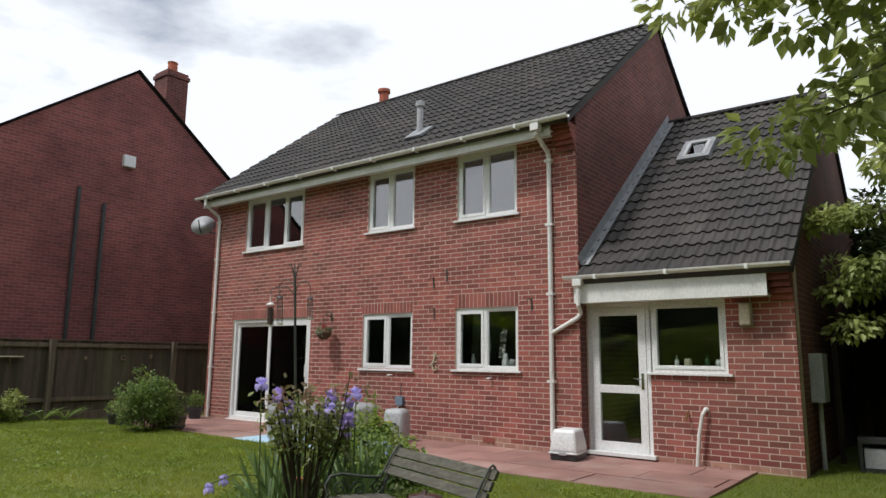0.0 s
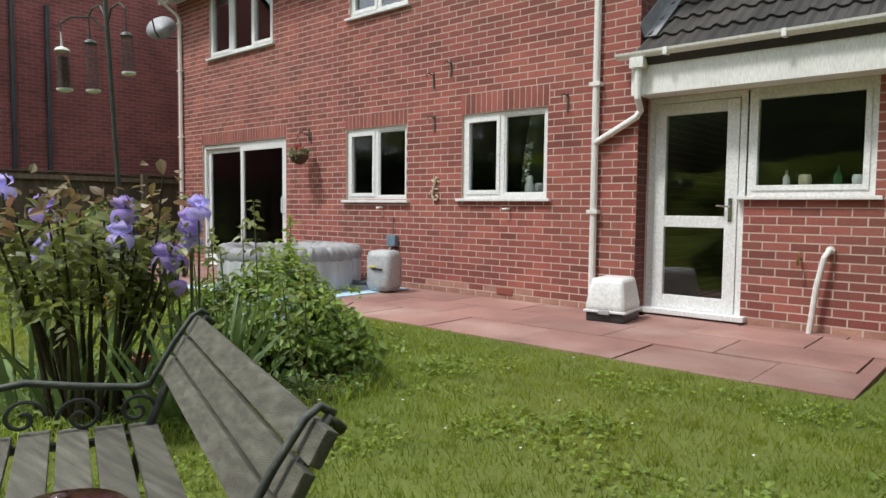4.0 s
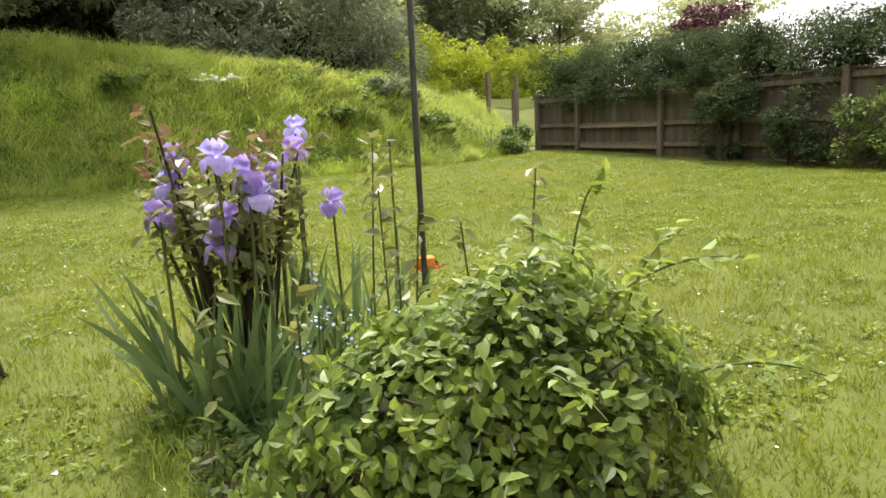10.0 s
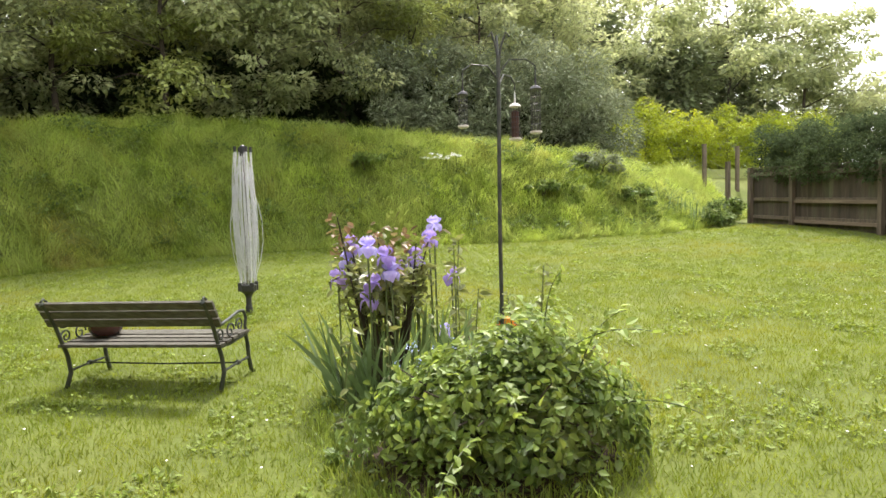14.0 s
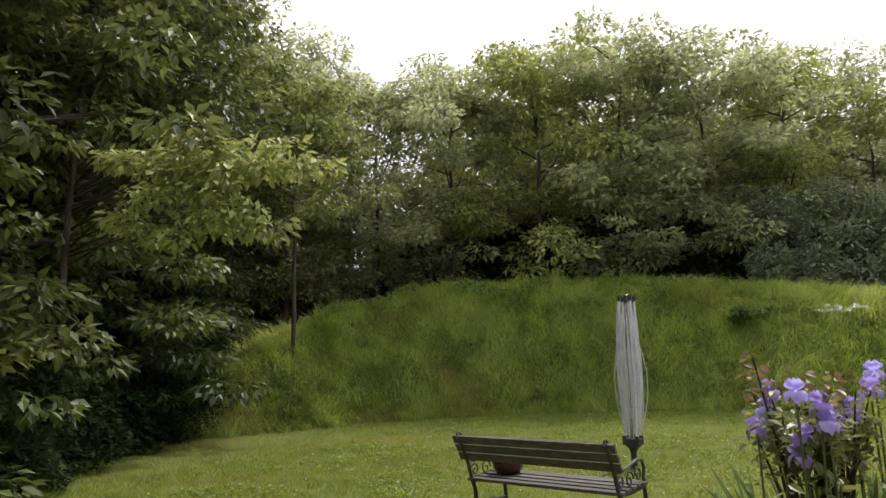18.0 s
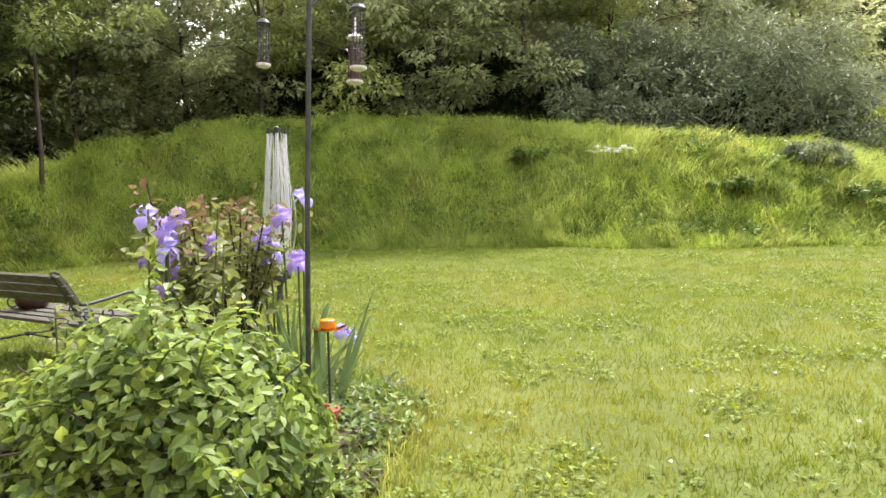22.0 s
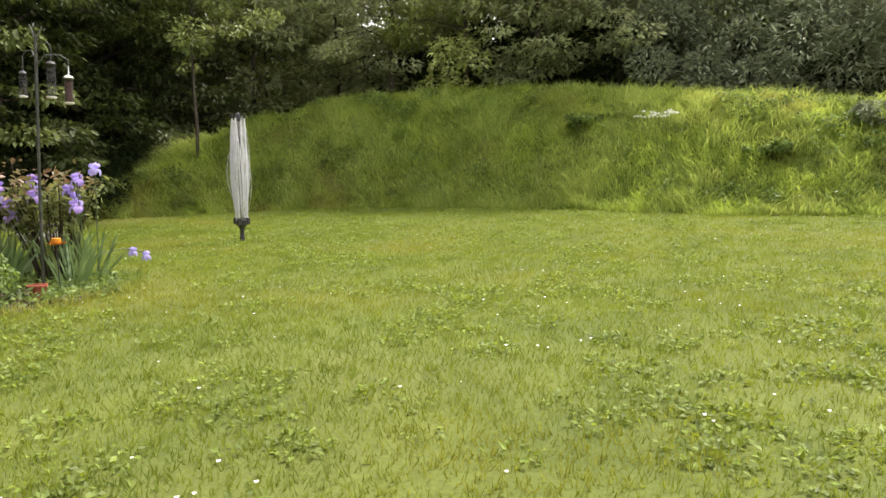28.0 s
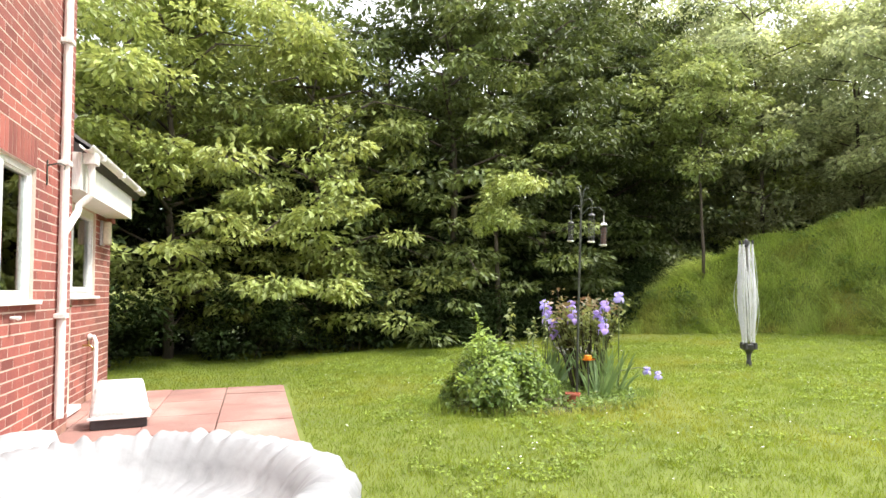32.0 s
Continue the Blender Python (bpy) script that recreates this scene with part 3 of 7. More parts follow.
def build_walls():
    holes = list(HOLES.values())
    main = part("wall", holed_wall(WALL_L + 0.005, WALL_R - 0.005, -0.15, 4.86, WALL_Y + 0.0015, WALL_Y + 0.27, holes), "mortar", house, "pale mortar with red brick facing")
    lean = part("wall", holed_wall(WALL_R + 0.002, LEAN_R - 0.005, -0.15, 2.66, UTIL_Y + 0.0015, UTIL_Y + 0.27, holes), "mortar", house, "pale mortar with red brick facing")
    # gable walls as upright polygons with thickness
    main_gable = [(WALL_Y + 0.275, -0.15), (16.4, -0.15), (16.4, 5.0), (12.65, 8.03), (WALL_Y + 0.004, 5.06), (WALL_Y + 0.004, 4.86), (WALL_Y + 0.275, 4.86)]
    right_gable = [(WALL_Y + 0.004, -0.15), (16.4, -0.15), (16.4, 5.0), (12.65, 8.03), (WALL_Y + 0.004, 5.06)]
    for x0, x1, outline in (
        (WALL_R - 0.004, WALL_R, right_gable), (WALL_R - 0.27, WALL_R - 0.006, main_gable), (WALL_L, WALL_L + 0.27, main_gable),
        (LEAN_R - 0.27, LEAN_R, [(UTIL_Y + 0.275, -0.15), (17.7, -0.15), (17.7, 2.7), (13.2, 6.05), (UTIL_Y + 0.004, 2.68), (UTIL_Y + 0.004, 2.66), (UTIL_Y + 0.275, 2.66)]),
    ):
        bm = bmesh.new()
        a = [bm.verts.new((x0, y, z)) for y, z in outline]
        b = [bm.verts.new((x1, y, z)) for y, z in outline]
        bm.faces.new(a), bm.faces.new(list(reversed(b)))
        for k in range(len(a)):
            bm.faces.new((a[k], b[k], b[(k + 1) % len(a)], a[(k + 1) % len(a)]))
        bmesh.ops.recalc_face_normals(bm, faces=bm.faces)
        part("gable_wall", bm, "brick_side", house, "red brick gable wall with its shade put into the colour")
    part("back_wall", boxed(WALL_L + 0.28, WALL_R - 0.28, 16.1, 16.38, -0.15, 4.95), "brick_back", house)
    part("back_wall", boxed(WALL_R + 0.01, LEAN_R - 0.28, 17.4, 17.68, -0.15, 2.6), "brick_back", house)
    # rooms behind the glass; their dimness is put into near-black surfaces
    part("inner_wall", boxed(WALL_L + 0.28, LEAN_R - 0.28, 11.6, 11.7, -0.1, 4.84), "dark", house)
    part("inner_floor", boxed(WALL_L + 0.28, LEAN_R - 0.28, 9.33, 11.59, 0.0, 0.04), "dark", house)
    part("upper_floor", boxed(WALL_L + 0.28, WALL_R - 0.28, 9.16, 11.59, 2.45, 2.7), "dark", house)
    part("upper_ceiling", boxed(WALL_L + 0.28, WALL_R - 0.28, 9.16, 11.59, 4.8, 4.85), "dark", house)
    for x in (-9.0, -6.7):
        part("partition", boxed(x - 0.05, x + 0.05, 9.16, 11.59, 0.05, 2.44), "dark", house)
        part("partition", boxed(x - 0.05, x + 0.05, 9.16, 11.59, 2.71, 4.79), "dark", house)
    # corbelled brick ends under the eaves
    for i in range(5):
        part("corbel", boxed(WALL_R - 0.32, WALL_R - 0.002, WALL_Y - 0.05 * (i + 1), WALL_Y - 0.001, 4.49 + 0.077 * i, 4.562 + 0.077 * i, 0.004), "brick", house)
        part("corbel", boxed(LEAN_R - 0.25, LEAN_R - 0.002, UTIL_Y - 0.055 * (i + 1), UTIL_Y - 0.001, 2.12 + 0.077 * i, 2.192 + 0.077 * i, 0.004), "brick", house)
    return main, lean


wall_main, wall_lean = build_walls()


def build_window(x0, x1, z0, z1, divisions, name="window", sill=True, label="white plastic casement window", wall_y=WALL_Y):
    """A frame with a sash and pane in each division; sashes that open stand proud."""
    y = wall_y + 0.03
    w = 0.05
    cuts = [x0 + (x1 - x0) * f for f in divisions]
    spans = list(zip([x0 + w] + [c + 0.03 for c in cuts], [c - 0.03 for c in cuts] + [x1 - w]))
    frame_ob = part(name, holed_wall(x0, x1, z0, z1, y, y + 0.07, [(a, b, z0 + w, z1 - w) for a, b in spans]), "upvc", house, label)
    for k, (a, b) in enumerate(spans):
        s = 0.045 if k % 2 == 0 else 0.018
        front = y - 0.012 if s > 0.03 else y + 0.012
        bm = holed_wall(a, b, z0 + w, z1 - w, front, y + 0.055, [(a + s, b - s, z0 + w + s, z1 - w - s)])
        part("sash", bm, "upvc", frame_ob)
        pane = part("pane", boxed(a + s, b - s, y + 0.03, y + 0.036, z0 + w + s, z1 - w - s), "glass_up" if z0 > 3 else "glass", frame_ob)
        pane.visible_shadow = False
    if sill:
        bm = boxed(x0 - 0.06, x1 + 0.06, wall_y - 0.05, y + 0.03, z0 - 0.035, z0 - 0.002, 0.008)
        part("sill", bm, "upvc", frame_ob)
    return frame_ob


for key, div in (("low_a", [0.5]), ("low_b", [0.48]), ("up_a", [0.36, 0.68]), ("up_b", [0.5]), ("up_c", [0.5])):
    build_window(*HOLES[key], div)
build_window(*HOLES["utility"], [], label="white plastic fixed window beside the door", wall_y=UTIL_Y)


def build_patio_door():
    x0, x1, z0, z1 = HOLES["patio_door"]
    y = WALL_Y + 0.03
    bm = bmesh.new()
    for a, b, c, d in ((x0, x0 + 0.06, z0, z1), (x1 - 0.06, x1, z0, z1), (x0 + 0.06, x1 - 0.06, z0, z0 + 0.06), (x0 + 0.06, x1 - 0.06, z1 - 0.07, z1)):
        add_box(bm, a, b, y, y + 0.1, c, d, 0.005)
    door = part("patio_door", bm, "upvc", house, "white sliding glass patio door")
    xm = (x0 + x1) / 2 - 0.03
    for a, b, yy in ((x0 + 0.06, xm + 0.05, y + 0.05), (xm - 0.05, x1 - 0.06, y + 0.002)):
        bm = bmesh.new()
        for p, q, c, d in ((a, a + 0.085, z0 + 0.06, z1 - 0.07), (b - 0.085, b, z0 + 0.06, z1 - 0.07), (a + 0.085, b - 0.085, z0 + 0.06, z0 + 0.15), (a + 0.085, b - 0.085, z1 - 0.15, z1 - 0.07)):
            add_box(bm, p, q, yy, yy + 0.045, c, d, 0.005)
        part("door_leaf", bm, "upvc", door)
        pane = part("pane", boxed(a + 0.085, b - 0.085, yy + 0.02, yy + 0.026, z0 + 0.15, z1 - 0.15), "glass", door)
        pane.visible_shadow = False
    h = tube([(x1 - 0.1, y - 0.002, 0.95), (x1 - 0.1, y - 0.045, 0.97), (x1 - 0.1, y - 0.045, 1.2), (x1 - 0.1, y - 0.002, 1.22)], 0.012)
    part("handle", h, "upvc", door)
    part("threshold", boxed(x0 - 0.04, x1 + 0.04, WALL_Y - 0.05, y + 0.02, 0.015, 0.048, 0.006), "upvc", door)


build_patio_door()


def build_back_door():
    x0, x1, z0, z1 = HOLES["door"]
    y = UTIL_Y + 0.03
    bm = bmesh.new()
    for a, b, c, d in ((x0, x0 + 0.06, z0, z1), (x1 - 0.06, x1 + 0.02, z0, z1), (x0 + 0.06, x1 - 0.06, z1 - 0.06, z1)):
        add_box(bm, a, b, y, y + 0.08, c, d, 0.005)
    door = part("back_door", bm, "upvc", house, "white half-glazed plastic back door")
    a, b, c, d = x0 + 0.065, x1 - 0.065, z0 + 0.02, z1 - 0.065
    bm = bmesh.new()
    add_box(bm, a, a + 0.11, y - 0.01, y + 0.05, c, d, 0.006)
    add_box(bm, b - 0.11, b, y - 0.01, y + 0.05, c, d, 0.006)
    for p, q in ((c, c + 0.13), (c + 0.80, c + 0.91), (d - 0.11, d)):
        add_box(bm, a + 0.11, b - 0.11, y - 0.009, y + 0.049, p, q, 0.006)
    part("door_leaf", bm, "upvc", door)
    for p, q in ((c + 0.13, c + 0.80), (c + 0.91, d - 0.11)):
        pane = part("pane", boxed(a + 0.11, b - 0.11, y + 0.02, y + 0.026, p, q), "glass", door)
        pane.visible_shadow = False
    bm = boxed(b - 0.075, b - 0.04, y - 0.022, y - 0.01, c + 0.86, c + 1.08, 0.003)
    add_tube(bm, [(b - 0.057, y - 0.02, c + 1.0), (b - 0.057, y - 0.06, c + 1.0), (b - 0.17, y - 0.062, c + 1.01)], 0.009)
    part("handle", bm, "chrome", door, "steel lever handle")
    part("threshold", boxed(x0 - 0.07, x1 + 0.06, UTIL_Y - 0.1, y + 0.02, z0 - 0.03, z0 + 0.018, 0.006), "upvc", door)


build_back_door()


def slope_frame(y0, z0, y1, z1, x):
    """Pose whose x runs along the eave, y up the slope and z out of it."""
    a = math.atan2(z1 - z0, y1 - y0)
    return Matrix.Translation((x, y0, z0)) @ Matrix.Rotation(a, 4, "X"), math.hypot(y1 - y0, z1 - z0)


def tile_mesh(wide=0.3, long=0.40):
    """An interlocking roof tile: two rolls and a pan, with a thick lower edge."""
    n = 10
    prof = [0.036 * math.exp(-((i / n - 0.16) / 0.10) ** 2) + 0.036 * math.exp(-((i / n - 0.64) / 0.11) ** 2) for i in range(n + 1)]
    v, f = [], []
    for yy, lift in ((0.0, 0.036), (long, 0.004)):
        for i in range(n + 1):
            v.append((wide * i / n, yy, prof[i] + lift))
    for i in range(n + 1):
        v.append((wide * i / n, 0.0, prof[i] * 0.55 + 0.004))
    for i in range(n):
        f.append((i, i + 1, n + 2 + i, n + 1 + i))
        f.append((2 * n + 2 + i, 2 * n + 3 + i, i + 1, i))
    return v, f


def build_roof(y0, z0, y1, z1, xa, xb, name, singles):
    """The tiled slope: tiles near the walk are pieces, the rest one mesh."""
    m, length = slope_frame(y0, z0, y1, z1, xa)
    bm = boxed(xa, xb, 0, length, -0.09, 0.0)
    bmesh.ops.transform(bm, verts=bm.verts, matrix=Matrix.Translation((0, y0, z0)) @ Matrix.Rotation(math.atan2(z1 - z0, y1 - y0), 4, "X"))
    roof = part(name, bm, "tile", house, "dark grey-brown concrete tiled roof")
    bm = bmesh.new()
    yb, drop = 2 * y1 - y0, 0.08
    for p in ((xa, y1 + 0.04, z1 - 0.02), (xb, y1 + 0.04, z1 - 0.02), (xb, yb, z0), (xa, yb, z0)):
        bm.verts.new(p)
    bm.faces.new(list(bm.verts))
    bmesh.ops.solidify(bm, geom=bm.faces, thickness=drop)
    part("roof_back", bm, "tile", house)
    v, f = tile_mesh()
    me = bpy.data.meshes.new("tile")
    me.from_pydata(v, [], f)
    me.materials.append(M["tile"])
    cols, rows = int((xb - xa) / 0.3), int(length / 0.335) + 1
    step, lift = (xb - xa) / cols, length / rows
    rest_v, rest_f = [], []
    arr = np.array(v)
    arr[:, 0] *= step / 0.3
    rng = random.Random(4)
    for i in range(cols - 1, -1, -1):
        for j in range(rows):
            mm = m @ Matrix.Translation((i * step, j * lift, rng.uniform(0, 0.004))) @ Matrix.Rotation(rng.uniform(-0.012, 0.012), 4, "Z")
            if singles > 0:
                o = new("tile", me)
                o.parent = roof
                o.matrix_world = mm @ Matrix.Diagonal((step / 0.3, 1, 1, 1))
                singles -= 1
            else:
                r = np.array(mm)
                rest_f += [tuple(k + len(rest_v) for k in q) for q in f]
                rest_v += (arr @ r[:3, :3].T + r[:3, 3]).tolist()
    if rest_v:
        tagged(npmesh("tiles", rest_v, rest_f, "tile", roof), kind="stuff")
    # ridge tiles
    for i in range(int((xb - xa) / 0.45)):
        bm = bmesh.new()
        x = xa + i * 0.45
        q = [(x, y1 + 0.13 * math.sin(t), z1 - 0.03 + 0.11 * math.cos(t)) for t in np.linspace(-1.4, 1.4, 9)]
        a = [bm.verts.new(p) for p in q]
        b = [bm.verts.new((p[0] + 0.445, p[1], p[2])) for p in q]
        for k in range(8):
            bm.faces.new((a[k], b[k], b[k + 1], a[k + 1]))
        bmesh.ops.solidify(bm, geom=bm.faces, thickness=0.015)
        part("ridge_tile", bm, "tile", roof)
    return roof


main_roof = build_roof(EAVE_Y, EAVE_Z, RIDGE_Y, RIDGE_Z, WALL_L - 0.08, WALL_R + 0.05, "roof", 300)
lean_roof = build_roof(LEAVE_Y, LEAVE_Z, LRIDGE_Y, LRIDGE_Z, WALL_R + 0.005, LEAN_R + 0.06, "roof", 250)


def gutter(x0, x1, y, z, parent):
    bm = bmesh.new()
    rings = []
    for x in (x0, x1):
        outer = [bm.verts.new((x, y + 0.058 * math.cos(t), z - 0.055 * math.sin(t))) for t in np.linspace(0, math.pi, 9)]
        inner = [bm.verts.new((x, y + 0.052 * math.cos(t), z - 0.049 * math.sin(t))) for t in np.linspace(math.pi, 0, 9)]
        rings.append(outer + inner)
    for k in range(18):
        bm.faces.new((rings[0][k], rings[1][k], rings[1][(k + 1) % 18], rings[0][(k + 1) % 18]))
    bm.faces.new(rings[0]), bm.faces.new(list(reversed(rings[1])))
    g = part("gutter", bm, "upvc_worn", parent, "white half-round plastic gutter")
    x = x0 + 0.5
    while x < x1:
        part("bracket", boxed(x - 0.02, x + 0.02, y - 0.064, y + 0.062, z - 0.064, z + 0.004, 0.006), "upvc_worn", g)
        x += 1.0
    return g


def trims():
    # main eaves
    part("soffit", boxed(WALL_L - 0.05, -4.3, 8.545, WALL_Y + 0.002, 4.756, 4.77), "upvc_worn", house)
    part("fascia", boxed(WALL_L - 0.06, -4.3, 8.52, 8.544, 4.68, 4.88, 0.003), "upvc_worn", house, "white painted fascia board")
    gutter(WALL_L - 0.15, WALL_R + 0.1, 8.385, 4.895, house)
    # boxed eaves over the back door
    part("soffit", boxed(WALL_R + 0.004, LEAN_R - 0.24, 8.795, UTIL_Y + 0.02, 2.165, 2.18), "upvc_worn", house)
    part("fascia", boxed(-4.08, LEAN_R - 0.24, 8.765, 8.794, 2.16, 2.50, 0.004), "upvc_worn", house, "deep white fascia board over the back door")
    part("fascia_end", boxed(-4.08, WALL_R - 0.002, 8.796, WALL_Y - 0.002, 2.16, 2.50, 0.003), "upvc_worn", house)
    gutter(-4.2, LEAN_R + 0.05, 8.70, 2.55, house)
    # downpipes
    py = WALL_Y - 0.045
    p = tube([(-12.95, 8.4, 4.86), (-12.95, 8.4, 4.72), (-12.95, py - 0.04, 4.5), (-12.95, py, 4.4), (-12.95, py, 0.03)], 0.034, 10)
    pipe = part("downpipe", p, "upvc_worn", house, "white plastic downpipe")
    for z in (1.1, 2.3, 3.5, 4.35):
        part("clip", boxed(-13.01, -12.89, py - 0.04, WALL_Y, z, z + 0.03, 0.004), "upvc_worn", pipe)
    p = tube([(-4.47, 8.4, 4.86), (-4.47, 8.4, 4.7), (-4.47, py - 0.03, 4.5), (-4.47, py, 4.42), (-4.47, py, 0.2)], 0.036, 10)
    pipe = part("downpipe", p, "upvc_worn", house, "white plastic downpipe")
    for z in (1.02, 2.3, 3.35, 4.35):
        part("clip", boxed(-4.53, -4.41, py - 0.045, WALL_Y, z, z + 0.04, 0.004), "upvc_worn", pipe)
    part("hopper", boxed(-4.54, -4.40, 8.34, 8.46, 4.74, 4.85, 0.01), "upvc_worn", pipe)
    p = tube([(-3.98, 8.70, 2.5), (-3.98, 8.70, 2.3), (-3.98, 8.70, 2.12), (-3.99, py, 2.02), (-4.03, py, 1.96), (-4.47, py - 0.005, 1.73)], 0.033, 10)
    pipe = part("downpipe", p, "upvc_worn", house, "white angled plastic pipe from the lower gutter")
    part("outlet", boxed(-4.05, -3.91, 8.645, 8.76, 2.4, 2.5, 0.01), "upvc_worn", pipe)
    # lead flashing where the lower roof meets the gable
    m, length = slope_frame(LEAVE_Y, LEAVE_Z, LRIDGE_Y, LRIDGE_Z, 0)
    bm = boxed(WALL_R + 0.004, WALL_R + 0.13, 0.3, length, 0.05, 0.062)
    add_box(bm, WALL_R + 0.004, WALL_R + 0.012, 0.3, length, 0.062, 0.2)
    bmesh.ops.transform(bm, verts=bm.verts, matrix=m)
    part("flashing", bm, "lead", house, "grey lead flashing")
    # verge mortar edges
    for x, a in ((LEAN_R + 0.035, (LEAVE_Y, LEAVE_Z, LRIDGE_Y, LRIDGE_Z)), (WALL_R + 0.03, (EAVE_Y, EAVE_Z, RIDGE_Y, RIDGE_Z)), (WALL_L - 0.06, (EAVE_Y, EAVE_Z, RIDGE_Y, RIDGE_Z))):
        m, length = slope_frame(*a, 0)
        bm = boxed(x - 0.03, x + 0.03, 0.0, length, -0.1, -0.02)
        bmesh.ops.transform(bm, verts=bm.verts, matrix=m)
        part("verge", bm, "tile", house)
    # roof light
    m, length = slope_frame(LEAVE_Y, LEAVE_Z, LRIDGE_Y, LRIDGE_Z, -3.36)
    bm = bmesh.new()
    s = 3.55
    for a, b, c, d in ((0, 0.08, s, s + 0.8), (0.47, 0.55, s, s + 0.8), (0.08, 0.47, s, s + 0.09), (0.08, 0.47, s + 0.71, s + 0.8)):
        add_box(bm, a, b, c, d, 0.0, 0.12, 0.008)
    bmesh.ops.transform(bm, verts=bm.verts, matrix=m)
    rl = part("roof_light", bm, "lead", house, "small sloping roof window")
    bm = bmesh.new()
    for a, b, c, d in ((0.08, 0.13, s + 0.09, s + 0.71), (0.42, 0.47, s + 0.09, s + 0.71), (0.13, 0.42, s + 0.09, s + 0.14), (0.13, 0.42, s + 0.66, s + 0.71)):
        add_box(bm, a, b, c, d, 0.07, 0.125, 0.004)
    bmesh.ops.transform(bm, verts=bm.verts, matrix=m)
    part("sash", bm, "grey_plastic", rl)
    bm = boxed(0.13, 0.42, s + 0.14, s + 0.66, 0.085, 0.095)
    bmesh.ops.transform(bm, verts=bm.verts, matrix=m)
    part("pane", bm, "glass_up", rl)
    # metal flue and a clay pot
    fl = part("flue", lathe([(0.06, 0), (0.06, 0.62), (0.085, 0.63), (0.085, 0.72), (0.06, 0.73), (0.02, 0.75)], (-7.3, 9.1, 5.35), 16), "grey_plastic", house, "pale metal flue pipe")
    bm = boxed(-0.2, 0.2, -0.25, 0.2, 0, 0.045, 0.01)
    bmesh.ops.transform(bm, verts=bm.verts, matrix=slope_frame(9.1, 5.46, RIDGE_Y, RIDGE_Z, -7.3)[0])
    part("flue_base", bm, "lead", fl)
    part("clay_pot", lathe([(0.13, 0), (0.13, 0.35), (0.17, 0.36), (0.17, 0.45), (0.14, 0.46)], (-11.55, 12.7, 8.1), 14), "terracotta", house, "short terracotta ridge vent")


trims()


# ---- neighbouring house ----
def build_neighbour():
    nb = thing("neighbour_house", "dark red brick neighbouring house with plain gable and chimney", "house", (-21, 8.2, 0))
    nb.matrix_world = Matrix.Identity(4)
    X = -16.1
    bm = bmesh.new()
    outline = [(3.7, -0.1), (12.7, -0.1), (12.7, 5.1), (8.2, 8.6), (3.7, 5.1)]
    a = [bm.verts.new((X, y, z)) for y, z in outline]
    b = [bm.verts.new((X - 9, y, z)) for y, z in outline]
    bm.faces.new(a), bm.faces.new(list(reversed(b)))
    for k in range(5):
        bm.faces.new((a[k], b[k], b[(k + 1) % 5], a[(k + 1) % 5]))
    bmesh.ops.recalc_face_normals(bm, faces=bm.faces)
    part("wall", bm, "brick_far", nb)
    for s in (-1, 1):
        bm = bmesh.new()
        y0 = 8.2 + s * 4.75
        z0 = 8.68 - 0.778 * 4.75
        vs = [bm.verts.new(p) for p in ((X + 0.09, 8.2, 8.68), (X - 9, 8.2, 8.68), (X - 9, y0, z0), (X + 0.09, y0, z0))]
        bm.faces.new(vs)
        bmesh.ops.solidify(bm, geom=bm.faces, thickness=-0.06)
        part("roof", bm, "tile", nb, "dark tiled roof edge")
    bm = boxed(X - 1.5, X - 0.8, 9.46, 10.1, 6.8, 9.22)
    add_box(bm, X - 1.54, X - 0.76, 9.42, 10.14, 9.221, 9.33, 0.01)
    add_box(bm, X - 1.5, X - 0.8, 9.46, 10.1, 9.331, 9.42, 0.01)
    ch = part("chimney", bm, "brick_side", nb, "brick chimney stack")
    part("chimney_pot", lathe([(0.15, 0), (0.13, 0.3), (0.15, 0.36), (0.11, 0.37)], (X - 1.15, 9.78, 9.42), 14), "terracotta", ch)
    bm = boxed(X + 0.002, X + 0.13, 7.98, 8.28, 6.04, 6.34, 0.02)
    part("alarm_box", bm, "upvc", nb, "white wall box")
    for y, z1 in ((7.0, 5.3), (7.62, 5.0)):
        part("soil_pipe", tube([(X + 0.06, y, 0.0), (X + 0.06, y, z1)], 0.05, 8), "dark_plastic", nb, "dark waste pipe")
    part("downpipe", tube([(X + 0.06, 3.72, 0.0), (X + 0.06, 3.72, 4.9)], 0.04, 8), "upvc_worn", nb)
    part("fascia", boxed(X - 9, X + 0.1, 3.42, 3.46, 4.8, 5.02), "upvc_worn", nb)
    return nb


build_neighbour()


# ---- fence ----
M["rail_pale"] = surf("rail_pale", (0.26, 0.20, 0.14), (0.19, 0.14, 0.10), 4, 0.85, 0.3, 30, stretch=(4, 0.4, 4))


